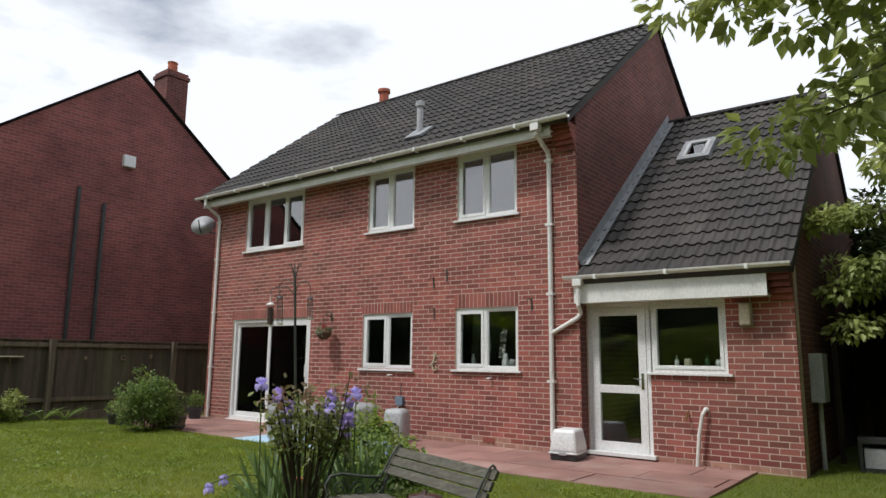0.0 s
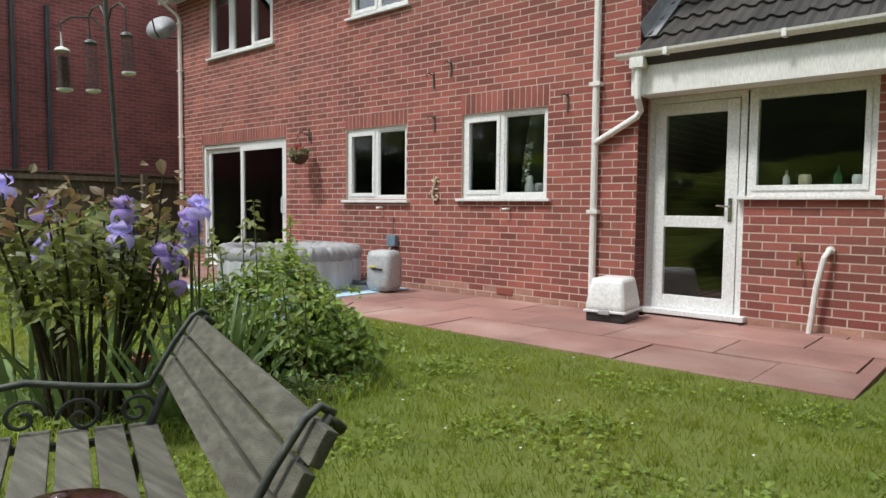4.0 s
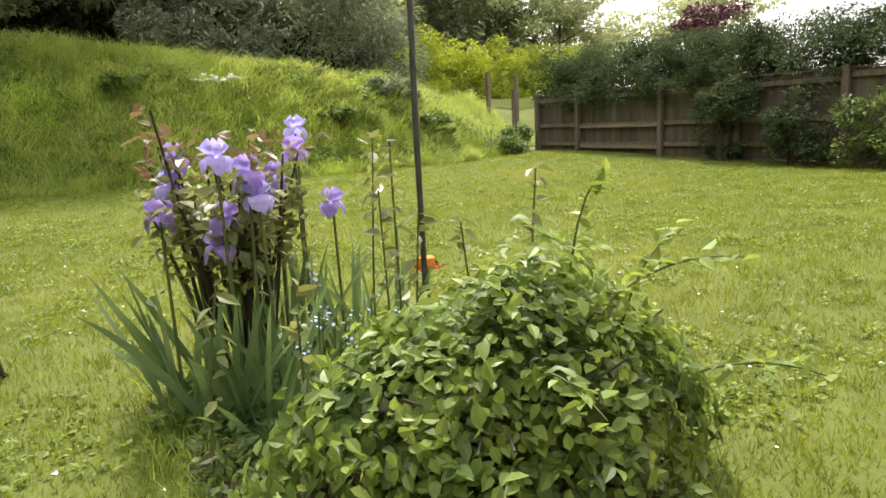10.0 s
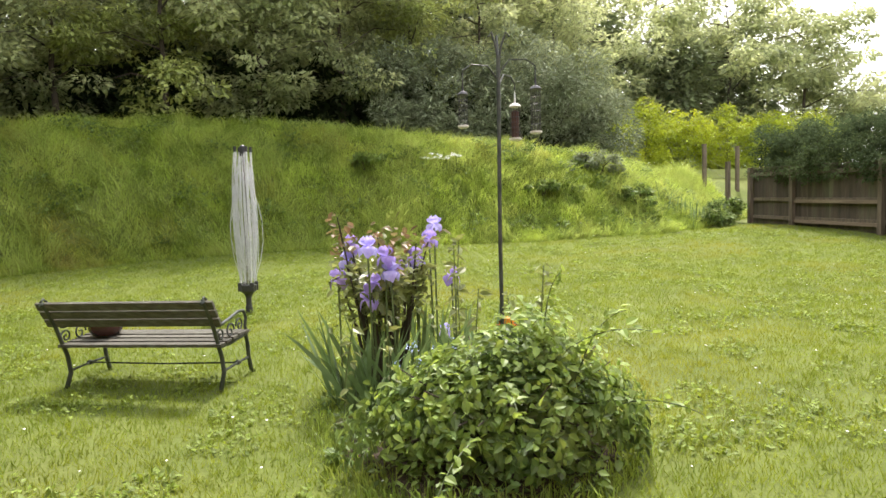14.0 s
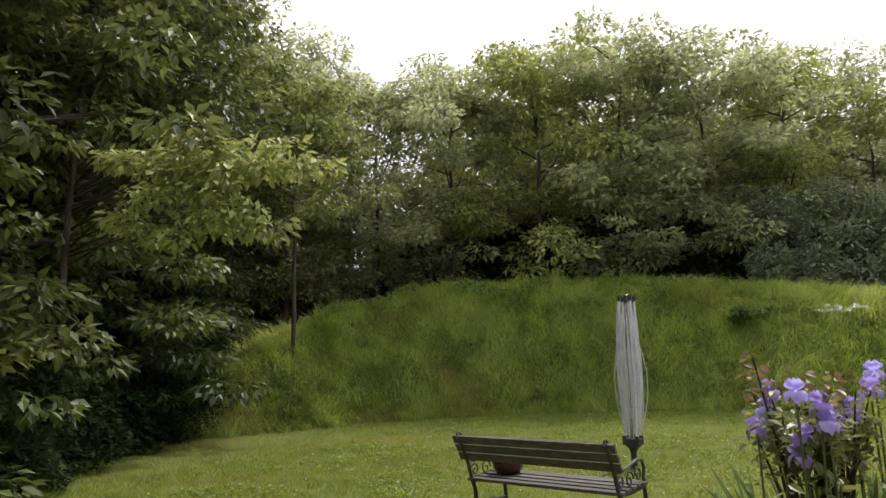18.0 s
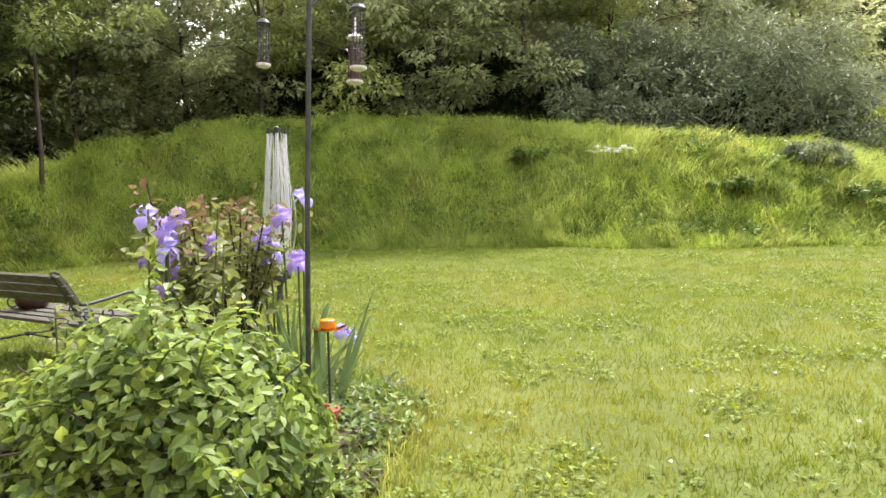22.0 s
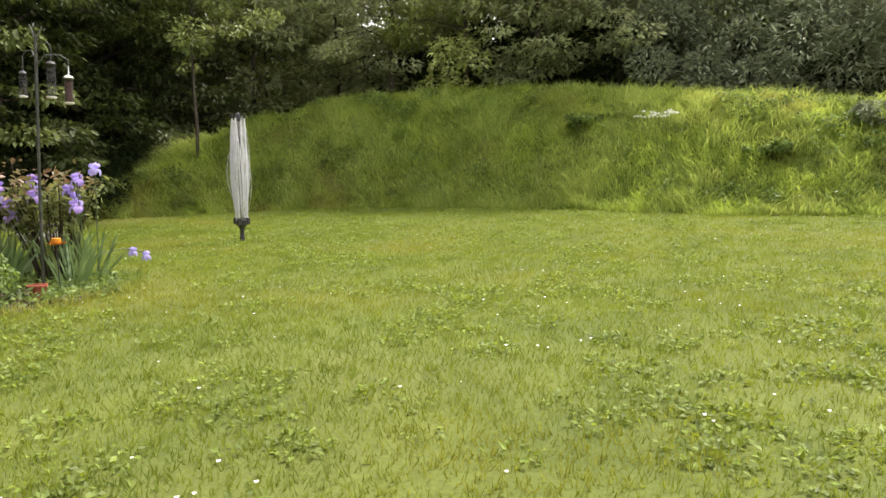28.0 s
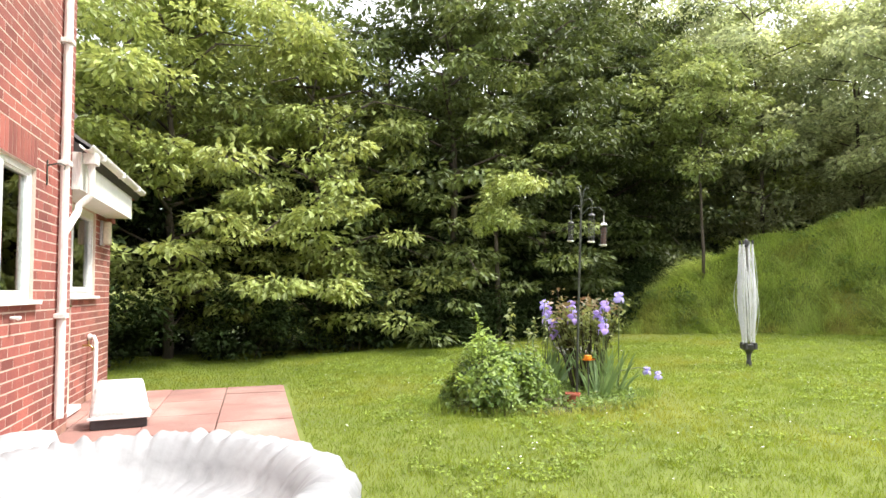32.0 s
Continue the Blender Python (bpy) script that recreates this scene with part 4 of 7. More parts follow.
def build_fence():
    FX, Y0, Y1 = -14.43, -6.9, 12.5
    fence = thing("fence", "weathered brown close-board garden fence with posts and rails", "fence", (FX, 2, 0))
    fence.matrix_world = Matrix.Identity(4)
    rng = random.Random(7)
    y = Y0
    base = bmesh.new()
    me = bpy.data.meshes.new("board")
    add_box(base, -0.006, 0.006, 0.0, 0.112, 0.0, 1.44, 0.002)
    base.to_mesh(me)
    base.free()
    me.materials.append(M["fence"])
    while y < Y1:
        o = new("board", me)
        o.parent = fence
        o.matrix_world = Matrix.Translation((FX - 0.02 + rng.uniform(-0.004, 0.004), y, 0.19 + rng.uniform(-0.01, 0.01))) @ Matrix.Rotation(radians(rng.uniform(2.5, 4.5)), 4, "Z")
        y += 0.104
    posts = [11.4, 8.73, 6.05, 3.35, 0.65, -1.25, -2.98, -5.4, -6.86]
    for p in posts:
        bm = boxed(FX + 0.035, FX + 0.135, p - 0.05, p + 0.05, -0.1, 1.67 + rng.uniform(-0.02, 0.03), 0.008)
        part("fence_post", bm, "post", fence)
    for a, b in zip(posts[1:], posts):
        part("gravel_board", boxed(FX - 0.012, FX + 0.02, a + 0.052, b - 0.052, 0.02, 0.19, 0.004), "post", fence)
        for z in ((0.42, 0.85, 1.45) if b < 1 else (0.4, 1.5)):
            part("rail", boxed(FX - 0.0, FX + 0.045, a + 0.052, b - 0.052, z, z + 0.085, 0.008), "post", fence)
        if -5.5 < a < -5:
            for z in (0.37, 0.82):
                part("rail", boxed(FX + 0.047, FX + 0.085, a + 0.056, b - 0.056, z, z + 0.07, 0.006), "rail_pale", fence, "paler wooden rail")
        part("capping", boxed(FX - 0.05, FX + 0.03, a + 0.052, b - 0.052, 1.64, 1.662, 0.005), "post", fence)
    return fence


build_fence()


# ---- patio ----
def build_patio():
    base = part("patio", boxed(-13.6, -1.8, 6.9, WALL_Y - 0.002, -0.12, 0.012), "joint")
    tagged(base, "worn red concrete slab patio along the house wall", "patio", kind="structure")
    rng = random.Random(3)
    rows = [6.88, 7.57, 8.2, WALL_Y - 0.01]
    for j in range(3):
        x = -13.6 + (0.0 if j % 2 else -0.45)
        while x < -1.85:
            a, b = max(x, -13.6), min(x + 0.9, -1.79)
            if b - a > 0.1:
                o = part("slab", boxed(a + 0.005, b - 0.005, rows[j] + 0.005, rows[j + 1] - 0.005, -0.01, 0.03 + rng.uniform(0, 0.006), 0.006), "slab", base)
                o.location.z = rng.uniform(-0.002, 0.004)
            x += 0.9
    for a, b in ((-3.95, -3.05), (-3.04, -2.2), (-2.19, -1.8)):
        part("slab", boxed(a, b, WALL_Y, UTIL_Y - 0.005, -0.05, 0.03, 0.006), "slab", base)


build_patio()


# ---- plants ----
def build_tree(name, x, y, hgt, spread, leaves, leaf, seed, label, low=0.35, size=0.13, trunk_r=0.11, limbs=9, droop=0.35, clumps=70, group="", lean=(0, 0), flat=0.4, hang=0.0):
    """A tapered trunk with limbs, and a crown of many small leaves in flat sprays along the limbs."""
    rng = np.random.default_rng(seed)
    z0 = float(height(x, y)) - 0.1
    top = Vector((x + lean[0], y + lean[1], z0 + hgt))
    base = Vector((x, y, z0))
    tree = thing(name, label, "tree", base, group)

    def under(ob):
        ob.parent = tree
        ob.matrix_parent_inverse = Matrix.Translation(-base)

    pts = [base.lerp(top, t) + Vector((rng.normal() * 0.12 * t, rng.normal() * 0.12 * t, 0)) for t in np.linspace(0, 0.93, 8)]
    under(part("trunk", tube(pts, trunk_r, 7, trunk_r * 0.18), "bark", smooth=True))
    centres, radii, ends = [], [], []
    for i in range(limbs):
        t = low + (0.94 - low) * (i + rng.uniform(0, 0.8)) / limbs
        s = base.lerp(top, t)
        a = i * 2.4 + rng.uniform(-0.5, 0.5)
        f = float(np.interp((t - low) / (1 - low), [0, 0.12, 0.35, 0.7, 1], [0.5, 0.72, 1.0, 0.85, 0.3]))
        ln_ = spread * f * rng.uniform(0.75, 1.15)
        e = s + Vector((math.cos(a) * ln_, math.sin(a) * ln_, ln_ * rng.uniform(-0.1, 0.45) - hang * ln_))
        mid = s.lerp(e, 0.5) + Vector((0, 0, (0.14 + 0.3 * hang) * ln_))
        under(part("limb", tube([s, mid, e], trunk_r * 0.34, 5, trunk_r * 0.06), "bark"))
        ends.append((s, mid, e))
    for i in range(clumps):
        s, mid, e = ends[rng.integers(len(ends))]
        t = rng.uniform(0.25, 1.06)
        p = s.lerp(mid, t * 2) if t < 0.5 else mid.lerp(e, t * 2 - 1)
        centres.append((p.x + rng.normal() * spread * 0.18, p.y + rng.normal() * spread * 0.18, p.z + rng.normal() * hgt * 0.055))
        radii.append(spread * rng.uniform(0.13, 0.27))
    v, f = leaf_cloud(rng, centres, radii, leaves, size, droop, flat)
    under(npmesh("crown", v, f, leaf))
    return tree


def build_shrub(name, x, y, w, d, h, leaves, leaf, seed, label, size=0.07, clumps=24, z=None, stems=6, kind="shrub", droop=0.2, elong=2.0, base_z=0.1, group=""):
    """Stems and a body of many leaves in clumps, uneven at its outline."""
    rng = np.random.default_rng(seed)
    z0 = float(height(x, y)) if z is None else z
    base = Vector((x, y, z0))
    plant = thing(name, label, kind, base, group)
    cs, rs = [], []
    for i in range(clumps):
        a, r = rng.uniform(0, 2 * math.pi), math.sqrt(rng.uniform(0, 1)) * 0.82
        cx, cy = x + math.cos(a) * r * w / 2, y + math.sin(a) * r * d / 2
        cz = z0 + base_z + (h - base_z) * rng.uniform(0.05, 1.0) * (1 - 0.5 * r * r)
        cs.append((cx, cy, cz))
        rs.append(min(w, d, h) * rng.uniform(0.13, 0.24))
        if i < stems:
            st = part("stem", tube([(x + (cx - x) * 0.25, y + (cy - y) * 0.25, z0 - 0.05), ((x + cx) / 2, (y + cy) / 2, (z0 + cz) / 2), (cx, cy, cz)], 0.012, 5, 0.004), "bark")
            st.parent = plant
            st.matrix_parent_inverse = Matrix.Translation(-base)
    v, f = leaf_cloud(rng, cs, rs, leaves, size, droop, 0.8, elong)
    fo = npmesh("foliage", v, f, leaf)
    fo.parent = plant
    fo.matrix_parent_inverse = Matrix.Translation(-base)
    return plant


def hanging_tree(at, tall, ends, radius, leaves, size, seed):
    """A slim tree whose thin branches reach out over the lawn and carry their leaves near the tips."""
    rng = np.random.default_rng(seed)
    z0 = float(height(*at)) - 0.1
    base = Vector((at[0], at[1], z0))
    tree = thing("tree", "slim tree with thin leafy branches reaching over the garden", "tree", base, "trees along the side of the garden")
    made = [part("trunk", tube([base, base + Vector((0.05, 0.02, tall * 0.5)), base + Vector((0, 0, tall))], 0.07, 7, 0.015), "bark", smooth=True)]
    cs, rs = [], []
    for e in ends:
        e = Vector(e)
        s = base + Vector((0, 0, min(tall * 0.9, max(0.8, e.z - z0 + 0.1))))
        mid = s.lerp(e, 0.55) + Vector((0, 0, 0.18))
        made.append(part("limb", tube([s, mid, e], 0.014, 5, 0.003), "bark"))
        for t in (0.75, 0.9, 1.0):
            cs.append(tuple(mid.lerp(e, t * 2 - 1)))
            rs.append(radius * (1.25 - 0.4 * t) * rng.uniform(0.8, 1.2))
    v, f = leaf_cloud(rng, cs, rs, leaves, size, 0.7, 0.6, 1.9)
    made.append(npmesh("crown", v, f, "leaf_light"))
    for o in made:
        o.parent, o.matrix_parent_inverse = tree, Matrix.Translation(-base)


def trees():
    side = "leafy green tree overhanging the edge of the lawn"
    g = "trees along the side of the garden"
    # front row: light and shade put into leaf colour, darker towards low y
    for i, (x, y, h, s, leaf) in enumerate([(1.9, 12.4, 7.4, 2.6, "leaf_light"), (2.8, 8.8, 7.6, 2.6, "leaf_light"), (3.1, 6.0, 6.6, 2.4, "leaf_light"), (3.3, 3.1, 8.2, 2.3, "leaf_half_shaded"), (4.5, 0.4, 8.6, 2.5, "leaf_shaded"), (6.4, -2.0, 9.8, 2.9, "leaf_shaded"), (7.2, -4.4, 9.2, 2.9, "leaf_shaded")]):
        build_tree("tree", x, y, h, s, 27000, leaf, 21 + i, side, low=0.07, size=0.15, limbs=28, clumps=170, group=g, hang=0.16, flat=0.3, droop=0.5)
    # back row likewise: the darker leaf below y 4.5 carries shade
    for i, (x, y, h, s) in enumerate([(5.0, 10.4, 8.6, 3.0), (5.2, 7.2, 8.8, 3.0), (5.4, 4.2, 8.4, 3.0), (6.2, 1.2, 8.8, 3.0), (7.8, -1.8, 10.2, 3.2), (9.0, -4.8, 10.4, 3.2)]):
        build_tree("tree", x, y, h, s, 11000, "leaf_tree" if y > 4.5 else "leaf_shaded", 31 + i, "tall green tree behind the front row", low=0.05, size=0.18, limbs=16, clumps=110, group="trees behind the front row")
    # undergrowth in near-black leaves: shade under the crowns put into colour
    for i, (x, y) in enumerate([(0.8, 11.2), (0.3, 13.4), (2.0, 14.4), (3.4, 11.6), (3.8, 9.2), (4.0, 6.6), (4.1, 4.0), (5.0, 1.6), (6.7, -0.8), (7.8, -3.2)]):
        build_shrub("undergrowth", x, y, 2.2, 3.4, 4.2, 7500, "leaf_dark", 131 + i, "dark undergrowth with the shade below the trees put into its leaf colour", size=0.2, clumps=80, group="undergrowth below the trees")
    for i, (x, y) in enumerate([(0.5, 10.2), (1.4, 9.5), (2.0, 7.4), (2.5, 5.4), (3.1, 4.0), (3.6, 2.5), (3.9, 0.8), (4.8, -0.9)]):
        build_shrub("low_undergrowth", x, y, 1.4, 2.0, 1.35 if i else 1.7, 2300, "leaf_dark", 420 + i, "low leafy growth coloured dark for the shade at the foot of the trees", size=0.12, clumps=34, stems=4, group="low growth below the trees")
    # filler growth added to close and darken the gap beside the house
    for i, (x, y) in enumerate([(-0.1, 13.9), (-0.9, 16.2), (-2.2, 18.0), (0.7, 16.6), (-0.6, 18.6)]):
        build_shrub("undergrowth", x, y, 1.9, 2.6, 5.0, 6500, "leaf_dark", 171 + i, "dark undergrowth added to fill and shade the gap beside the house", size=0.2, clumps=80, group="undergrowth below the trees")
    # low growth added where the ground lies in shade, darkness put into the leaves
    for i, (x, y) in enumerate([(1.3, 3.6), (1.9, 2.4), (2.5, 1.0), (3.0, -0.1), (3.9, 3.2), (3.2, -1.3), (3.7, -2.4), (4.3, -3.5), (2.9, -0.7)]):
        build_shrub("low_undergrowth", x + 1.0, y, 1.2, 1.9, 1.1, 3600, "leaf_dark", 520 + i, "low leafy growth coloured dark for the shade at the foot of the trees", size=0.085, clumps=40, stems=4, base_z=0.02, group="low growth below the trees")
    hanging_tree((2.9, 2.2), 4.6, [(-0.59, 2.77, 2.97), (-0.4, 2.92, 2.93), (-0.17, 3.11, 2.92), (0.02, 3.26, 2.87), (0.09, 3.34, 2.7), (-0.12, 3.21, 2.56), (-0.02, 3.32, 2.44), (-0.26, 3.14, 2.39), (0.5, 3.2, 2.9), (0.9, 3.0, 3.1), (1.3, 2.9, 3.2), (0.4, 3.4, 2.3), (1.8, 2.7, 3.3), (1.0, 3.3, 2.5), (0.3, 3.2, 3.15), (0.7, 3.3, 2.7), (-0.3, 2.95, 3.12), (0.15, 3.1, 3.05)], 0.2, 3300, 0.095, 15)
    hanging_tree((0.4, 11.6), 6.0, [(-1.9, 10.2, 3.3), (-1.6, 10.3, 3.3), (-1.28, 10.2, 3.25), (-0.75, 10.2, 3.3), (-0.54, 10.2, 2.6), (-1.0, 10.3, 2.3), (-0.85, 10.3, 1.8), (-0.3, 10.2, 3.9), (-0.1, 10.6, 4.4), (-0.4, 10.8, 4.9), (0.1, 10.4, 2.9), (0.2, 10.6, 2.0), (0.0, 10.9, 1.3)], 0.3, 4200, 0.11, 16)
    bank = [(8.2, -6.8, 10.4, 3.0), (6.0, -8.6, 10.0, 3.0), (9.6, -9.6, 11.0, 3.3), (4.2, -10.4, 8.4, 2.6), (1.9, -10.2, 6.8, 2.5), (-0.4, -10.6, 7.2, 2.6), (-2.6, -10.4, 7.2, 2.5), (-4.6, -11.0, 7.0, 2.4), (-6.8, -13.0, 7.6, 2.6), (-9.4, -15.0, 7.8, 2.8), (-12.4, -16.4, 7.4, 2.8), (3.0, -14.0, 9.4, 3.2), (-1.5, -14.6, 9.0, 3.2), (8.0, -13, 10.0, 3.4), (7.2, -10.2, 9.2, 2.8), (10.4, -7.8, 10.0, 3.0), (-5.0, -16, 8.0, 3.2)]
    # bank crowns take the paler leaves, with haze put into the colour
    for i, (x, y, h, s) in enumerate(bank):
        y, h = y + 1.2, h * (0.92 if x < 5 else 1.0)
        build_tree("tree", x, y, h, s, 15000, ("leaf_hazed", "leaf_hazed", "leaf_light")[i % 3], 40 + i, "green deciduous tree on top of the grassy bank", low=0.16, size=0.16, limbs=17, clumps=120, group="trees on the bank", trunk_r=0.08)
    for i, (x, y, w, h, leaf) in enumerate([(-8.0, -10.0, 2.8, 3.4, "leaf_grey"), (-10.2, -10.4, 3.2, 3.8, "leaf_grey"), (-12.2, -11.4, 3.0, 3.2, "leaf_grey"), (-6.0, -9.6, 2.4, 2.4, "leaf_grey")]):
        build_shrub("bush", x, y, w, w, h, 9000, leaf, 60 + i, "dense grey-green bush behind the bank", size=0.17, clumps=28, base_z=-0.2, elong=3.6, group="bushes behind the bank")
    # dark band above the crest: shade put into leaf colour
    for i, (x, y) in enumerate([(-12.0, -14.0), (-10.2, -13.4), (-8.2, -12.8), (-6.2, -12.2), (-4.2, -11.6), (-2.0, -11.6), (0.2, -11.7), (2.4, -11.6), (4.6, -11.5), (6.6, -10.8), (8.4, -9.4), (9.8, -7.6)]):
        build_shrub("undergrowth", x, y + 1.2, 3.2, 1.8, 2.2, 4000, "leaf_dark", 160 + i, "dark undergrowth with the shade behind the bank trees put into its leaf colour", size=0.24, clumps=90, base_z=-0.3, group="undergrowth below the trees")
    for i, (x, y) in enumerate([(-24, -22), (-20, -20.5), (-16, -20), (-13, -18.5), (-9.6, -17.5), (-6.0, -17), (-2.0, -17.5), (2.0, -17), (6.0, -16.5), (10.0, -14.5), (12.0, -11), (12.6, -7), (12.0, -3), (9.8, -11.8), (11.2, -9.2), (7.6, -12.6), (10.6, -6.4), (5.6, 13.0), (7.0, 9.6), (7.2, 6.0), (7.6, 2.6), (4.4, 16.6), (9.6, 0.6), (8.6, 4.0), (8.4, 7.6), (8.0, 11.2), (6.0, 14.4), (2.6, 16.0), (4.2, -15.2), (0.0, -15.6), (-4.0, -15.2)]):
        build_shrub("thicket", x, y, 4.6, 4.0, 7.2, 5200, "leaf_wood_hazed", 260 + i, "dense thicket closing the wood behind, its leaves paled for haze", size=0.36, clumps=70, stems=3, group="thicket behind the trees")
    for i, (x, y, h, s) in enumerate([(-8, -18, 8.6, 3.4), (-12, -19, 8.8, 3.4), (-15.8, -19.6, 9.2, 3.6), (-19.6, -20.6, 9.0, 3.6), (-23.4, -21, 8.8, 3.6), (-27.5, -21, 8.0, 3.6), (-25, -26, 7.6, 3.8), (-30, -23, 6.2, 3.8), (-34, -17, 5.6, 3.6)]):
        build_tree("tree", x, y, h, s, 10000, "leaf_hazed", 80 + i, "far green tree beyond the bank", low=0.06, size=0.26, limbs=16, clumps=90, group="far trees")
    for i, (x, y) in enumerate([(-13.4, -13.2), (-15.2, -14.2), (-17.3, -14.8), (-19.4, -15.2), (-21.5, -15.6), (-23.6, -15.8)]):
        build_shrub("hedge", x, y, 2.8, 1.8, 2.5, 6000, "leaf_yellow", 90 + i, "bright yellow-green hedge behind the gate posts", size=0.12, clumps=50, group="yellow hedge")
    build_tree("tree", -23, -8.2, 4.2, 1.5, 5000, "leaf_purple", 97, "purple-leaved tree behind the hedge", low=0.15, size=0.2, limbs=14, clumps=80)
    build_tree("tree", 3.3, -3.25, 5.6, 1.7, 9000, "leaf_tree", 118, "slim young tree with a bare grey trunk on the bank", low=0.42, size=0.13, trunk_r=0.045, limbs=14, clumps=70, group="trees on the bank")
    # shrubs growing on the bank
    for i, (x, y, w, h, leaf) in enumerate([(-10.95, -6.0, 1.0, 0.5, "leaf_bush"), (-10.2, -6.7, 1.5, 0.5, "leaf_grey"), (-4.9, -6.7, 1.1, 0.35, "leaf_bush"), (-12.95, -6.35, 1.1, 0.6, "leaf_bush"), (-13.9, -7.2, 1.0, 0.7, "leaf_bush"), (-8.6, -5.9, 0.9, 0.28, "leaf_bush")]):
        build_shrub("small_bush", x, y, w, w, h, 1500, leaf, 100 + i, "low leafy bush on the grassy bank", size=0.09, clumps=16, group="bushes on the bank")


M["pale_grass"] = surf("pale_grass", (0.37, 0.45, 0.13), (0.28, 0.375, 0.095), 2.0, 0.65, 0, 8, spec=0.25, random_amount=0.3, transl=0.35)
# front tree leaf with part of the shade put into its colour
M["leaf_half_shaded"] = surf("leaf_half_shaded", (0.15, 0.19, 0.058), (0.095, 0.135, 0.04), 0.6, 0.5, 0, 6, random_amount=0.4, transl=0.25)
# thicket leaf paled: haze put into its colour
M["leaf_wood_hazed"] = surf("leaf_wood_hazed", (0.21, 0.25, 0.125), (0.14, 0.18, 0.09), 0.5, 0.6, 0, 4, random_amount=0.35, transl=0.3)
M["clover"] = surf("clover", (0.21, 0.285, 0.042), (0.145, 0.215, 0.032), 5, 0.55, 0, 12, random_amount=0.35, transl=0.35)
M["leaf_hedge"] = surf("leaf_hedge", (0.085, 0.12, 0.05), (0.05, 0.078, 0.036), 0.9, 0.85, 0, 6, random_amount=0.35, transl=0.25, spec=0.15)
trees()


def fence_plants():
    # the hedge that leans over the fence
    for i, y in enumerate(np.arange(-6.3, 4.6, 1.15)):
        rng = np.random.default_rng(200 + i)
        h = thing("hedge", "dense dark green conifer hedge hanging over the fence", "hedge", (-14.85, y, 0.0), "hedge behind the fence")
        k = 84
        cs = np.stack([rng.normal(-14.9, 0.34, k), rng.uniform(y - 0.65, y + 0.65, k), rng.uniform(1.3, 2.58 - 0.2 * (y > 3.6), k)], 1)
        v, f = leaf_cloud(rng, cs, rng.uniform(0.16, 0.3, k), 10500, 0.085, 0.3, 0.7, 3.0)
        fo = npmesh("foliage", v, f, "leaf_hedge")
        fo.parent, fo.matrix_parent_inverse = h, Matrix.Translation((14.85, -y, 0.0))
        tr = part("trunk", tube([(-14.9, y, -0.1), (-14.85, y + 0.1, 1.2), (-14.75, y, 2.2)], 0.05, 6, 0.02), "bark")
        tr.parent, tr.matrix_parent_inverse = h, Matrix.Translation((14.85, -y, 0.0))
    # climbers and shrubs in front of it
    for i, (y, w, h, leaf, n) in enumerate([(3.0, 1.7, 1.6, "leaf_hedge", 4500), (1.3, 1.3, 1.3, "leaf_bush", 3200), (-1.25, 1.3, 1.65, "leaf_hedge", 4200), (4.0, 1.2, 0.7, "leaf_bush", 2200), (5.1, 0.9, 0.6, "leaf_light", 1800), (0.1, 1.4, 1.2, "leaf_hedge", 3000), (3.5, 0.9, 1.0, "leaf_bush", 2000)]):
        build_shrub("climbing_shrub", -14.0, y, 0.8, w, h, n, leaf, 220 + i, "mixed dark green shrub against the fence", size=0.075, clumps=30, group="shrubs along the fence")


fence_plants()


# ---- grass ----
def blades(rng, x, y, hmin, hmax, width, segments):
    """Grass blades standing on the ground at x, y: vertices and triangles."""
    n = len(x)
    z = settle(x, y) - 0.006
    a = rng.uniform(0, 2 * math.pi, n)
    h = rng.uniform(hmin, hmax, n)
    lean = rng.normal(size=(n, 2)) * (h * 0.45)[:, None]
    w = np.stack([np.cos(a), np.sin(a), np.zeros(n)], 1) * (width * rng.uniform(0.6, 1.3, n))[:, None] * 0.5
    base = np.stack([x, y, z], 1)
    tip = base + np.concatenate([lean, h[:, None]], 1)
    if segments == 1:
        v = np.stack([base - w, base + w, tip], 1).reshape(-1, 3)
        return v, np.arange(3 * n).reshape(-1, 3)
    mid = base + np.concatenate([lean * 0.3, h[:, None] * 0.6], 1)
    v = np.stack([base - w, base + w, mid - w * 0.8, mid + w * 0.8, tip], 1).reshape(-1, 3)
    i = np.arange(n)[:, None] * 5
    return v, np.concatenate([i + np.array([[0, 1, 3]]), i + np.array([[0, 3, 2]]), i + np.array([[2, 3, 4]])])


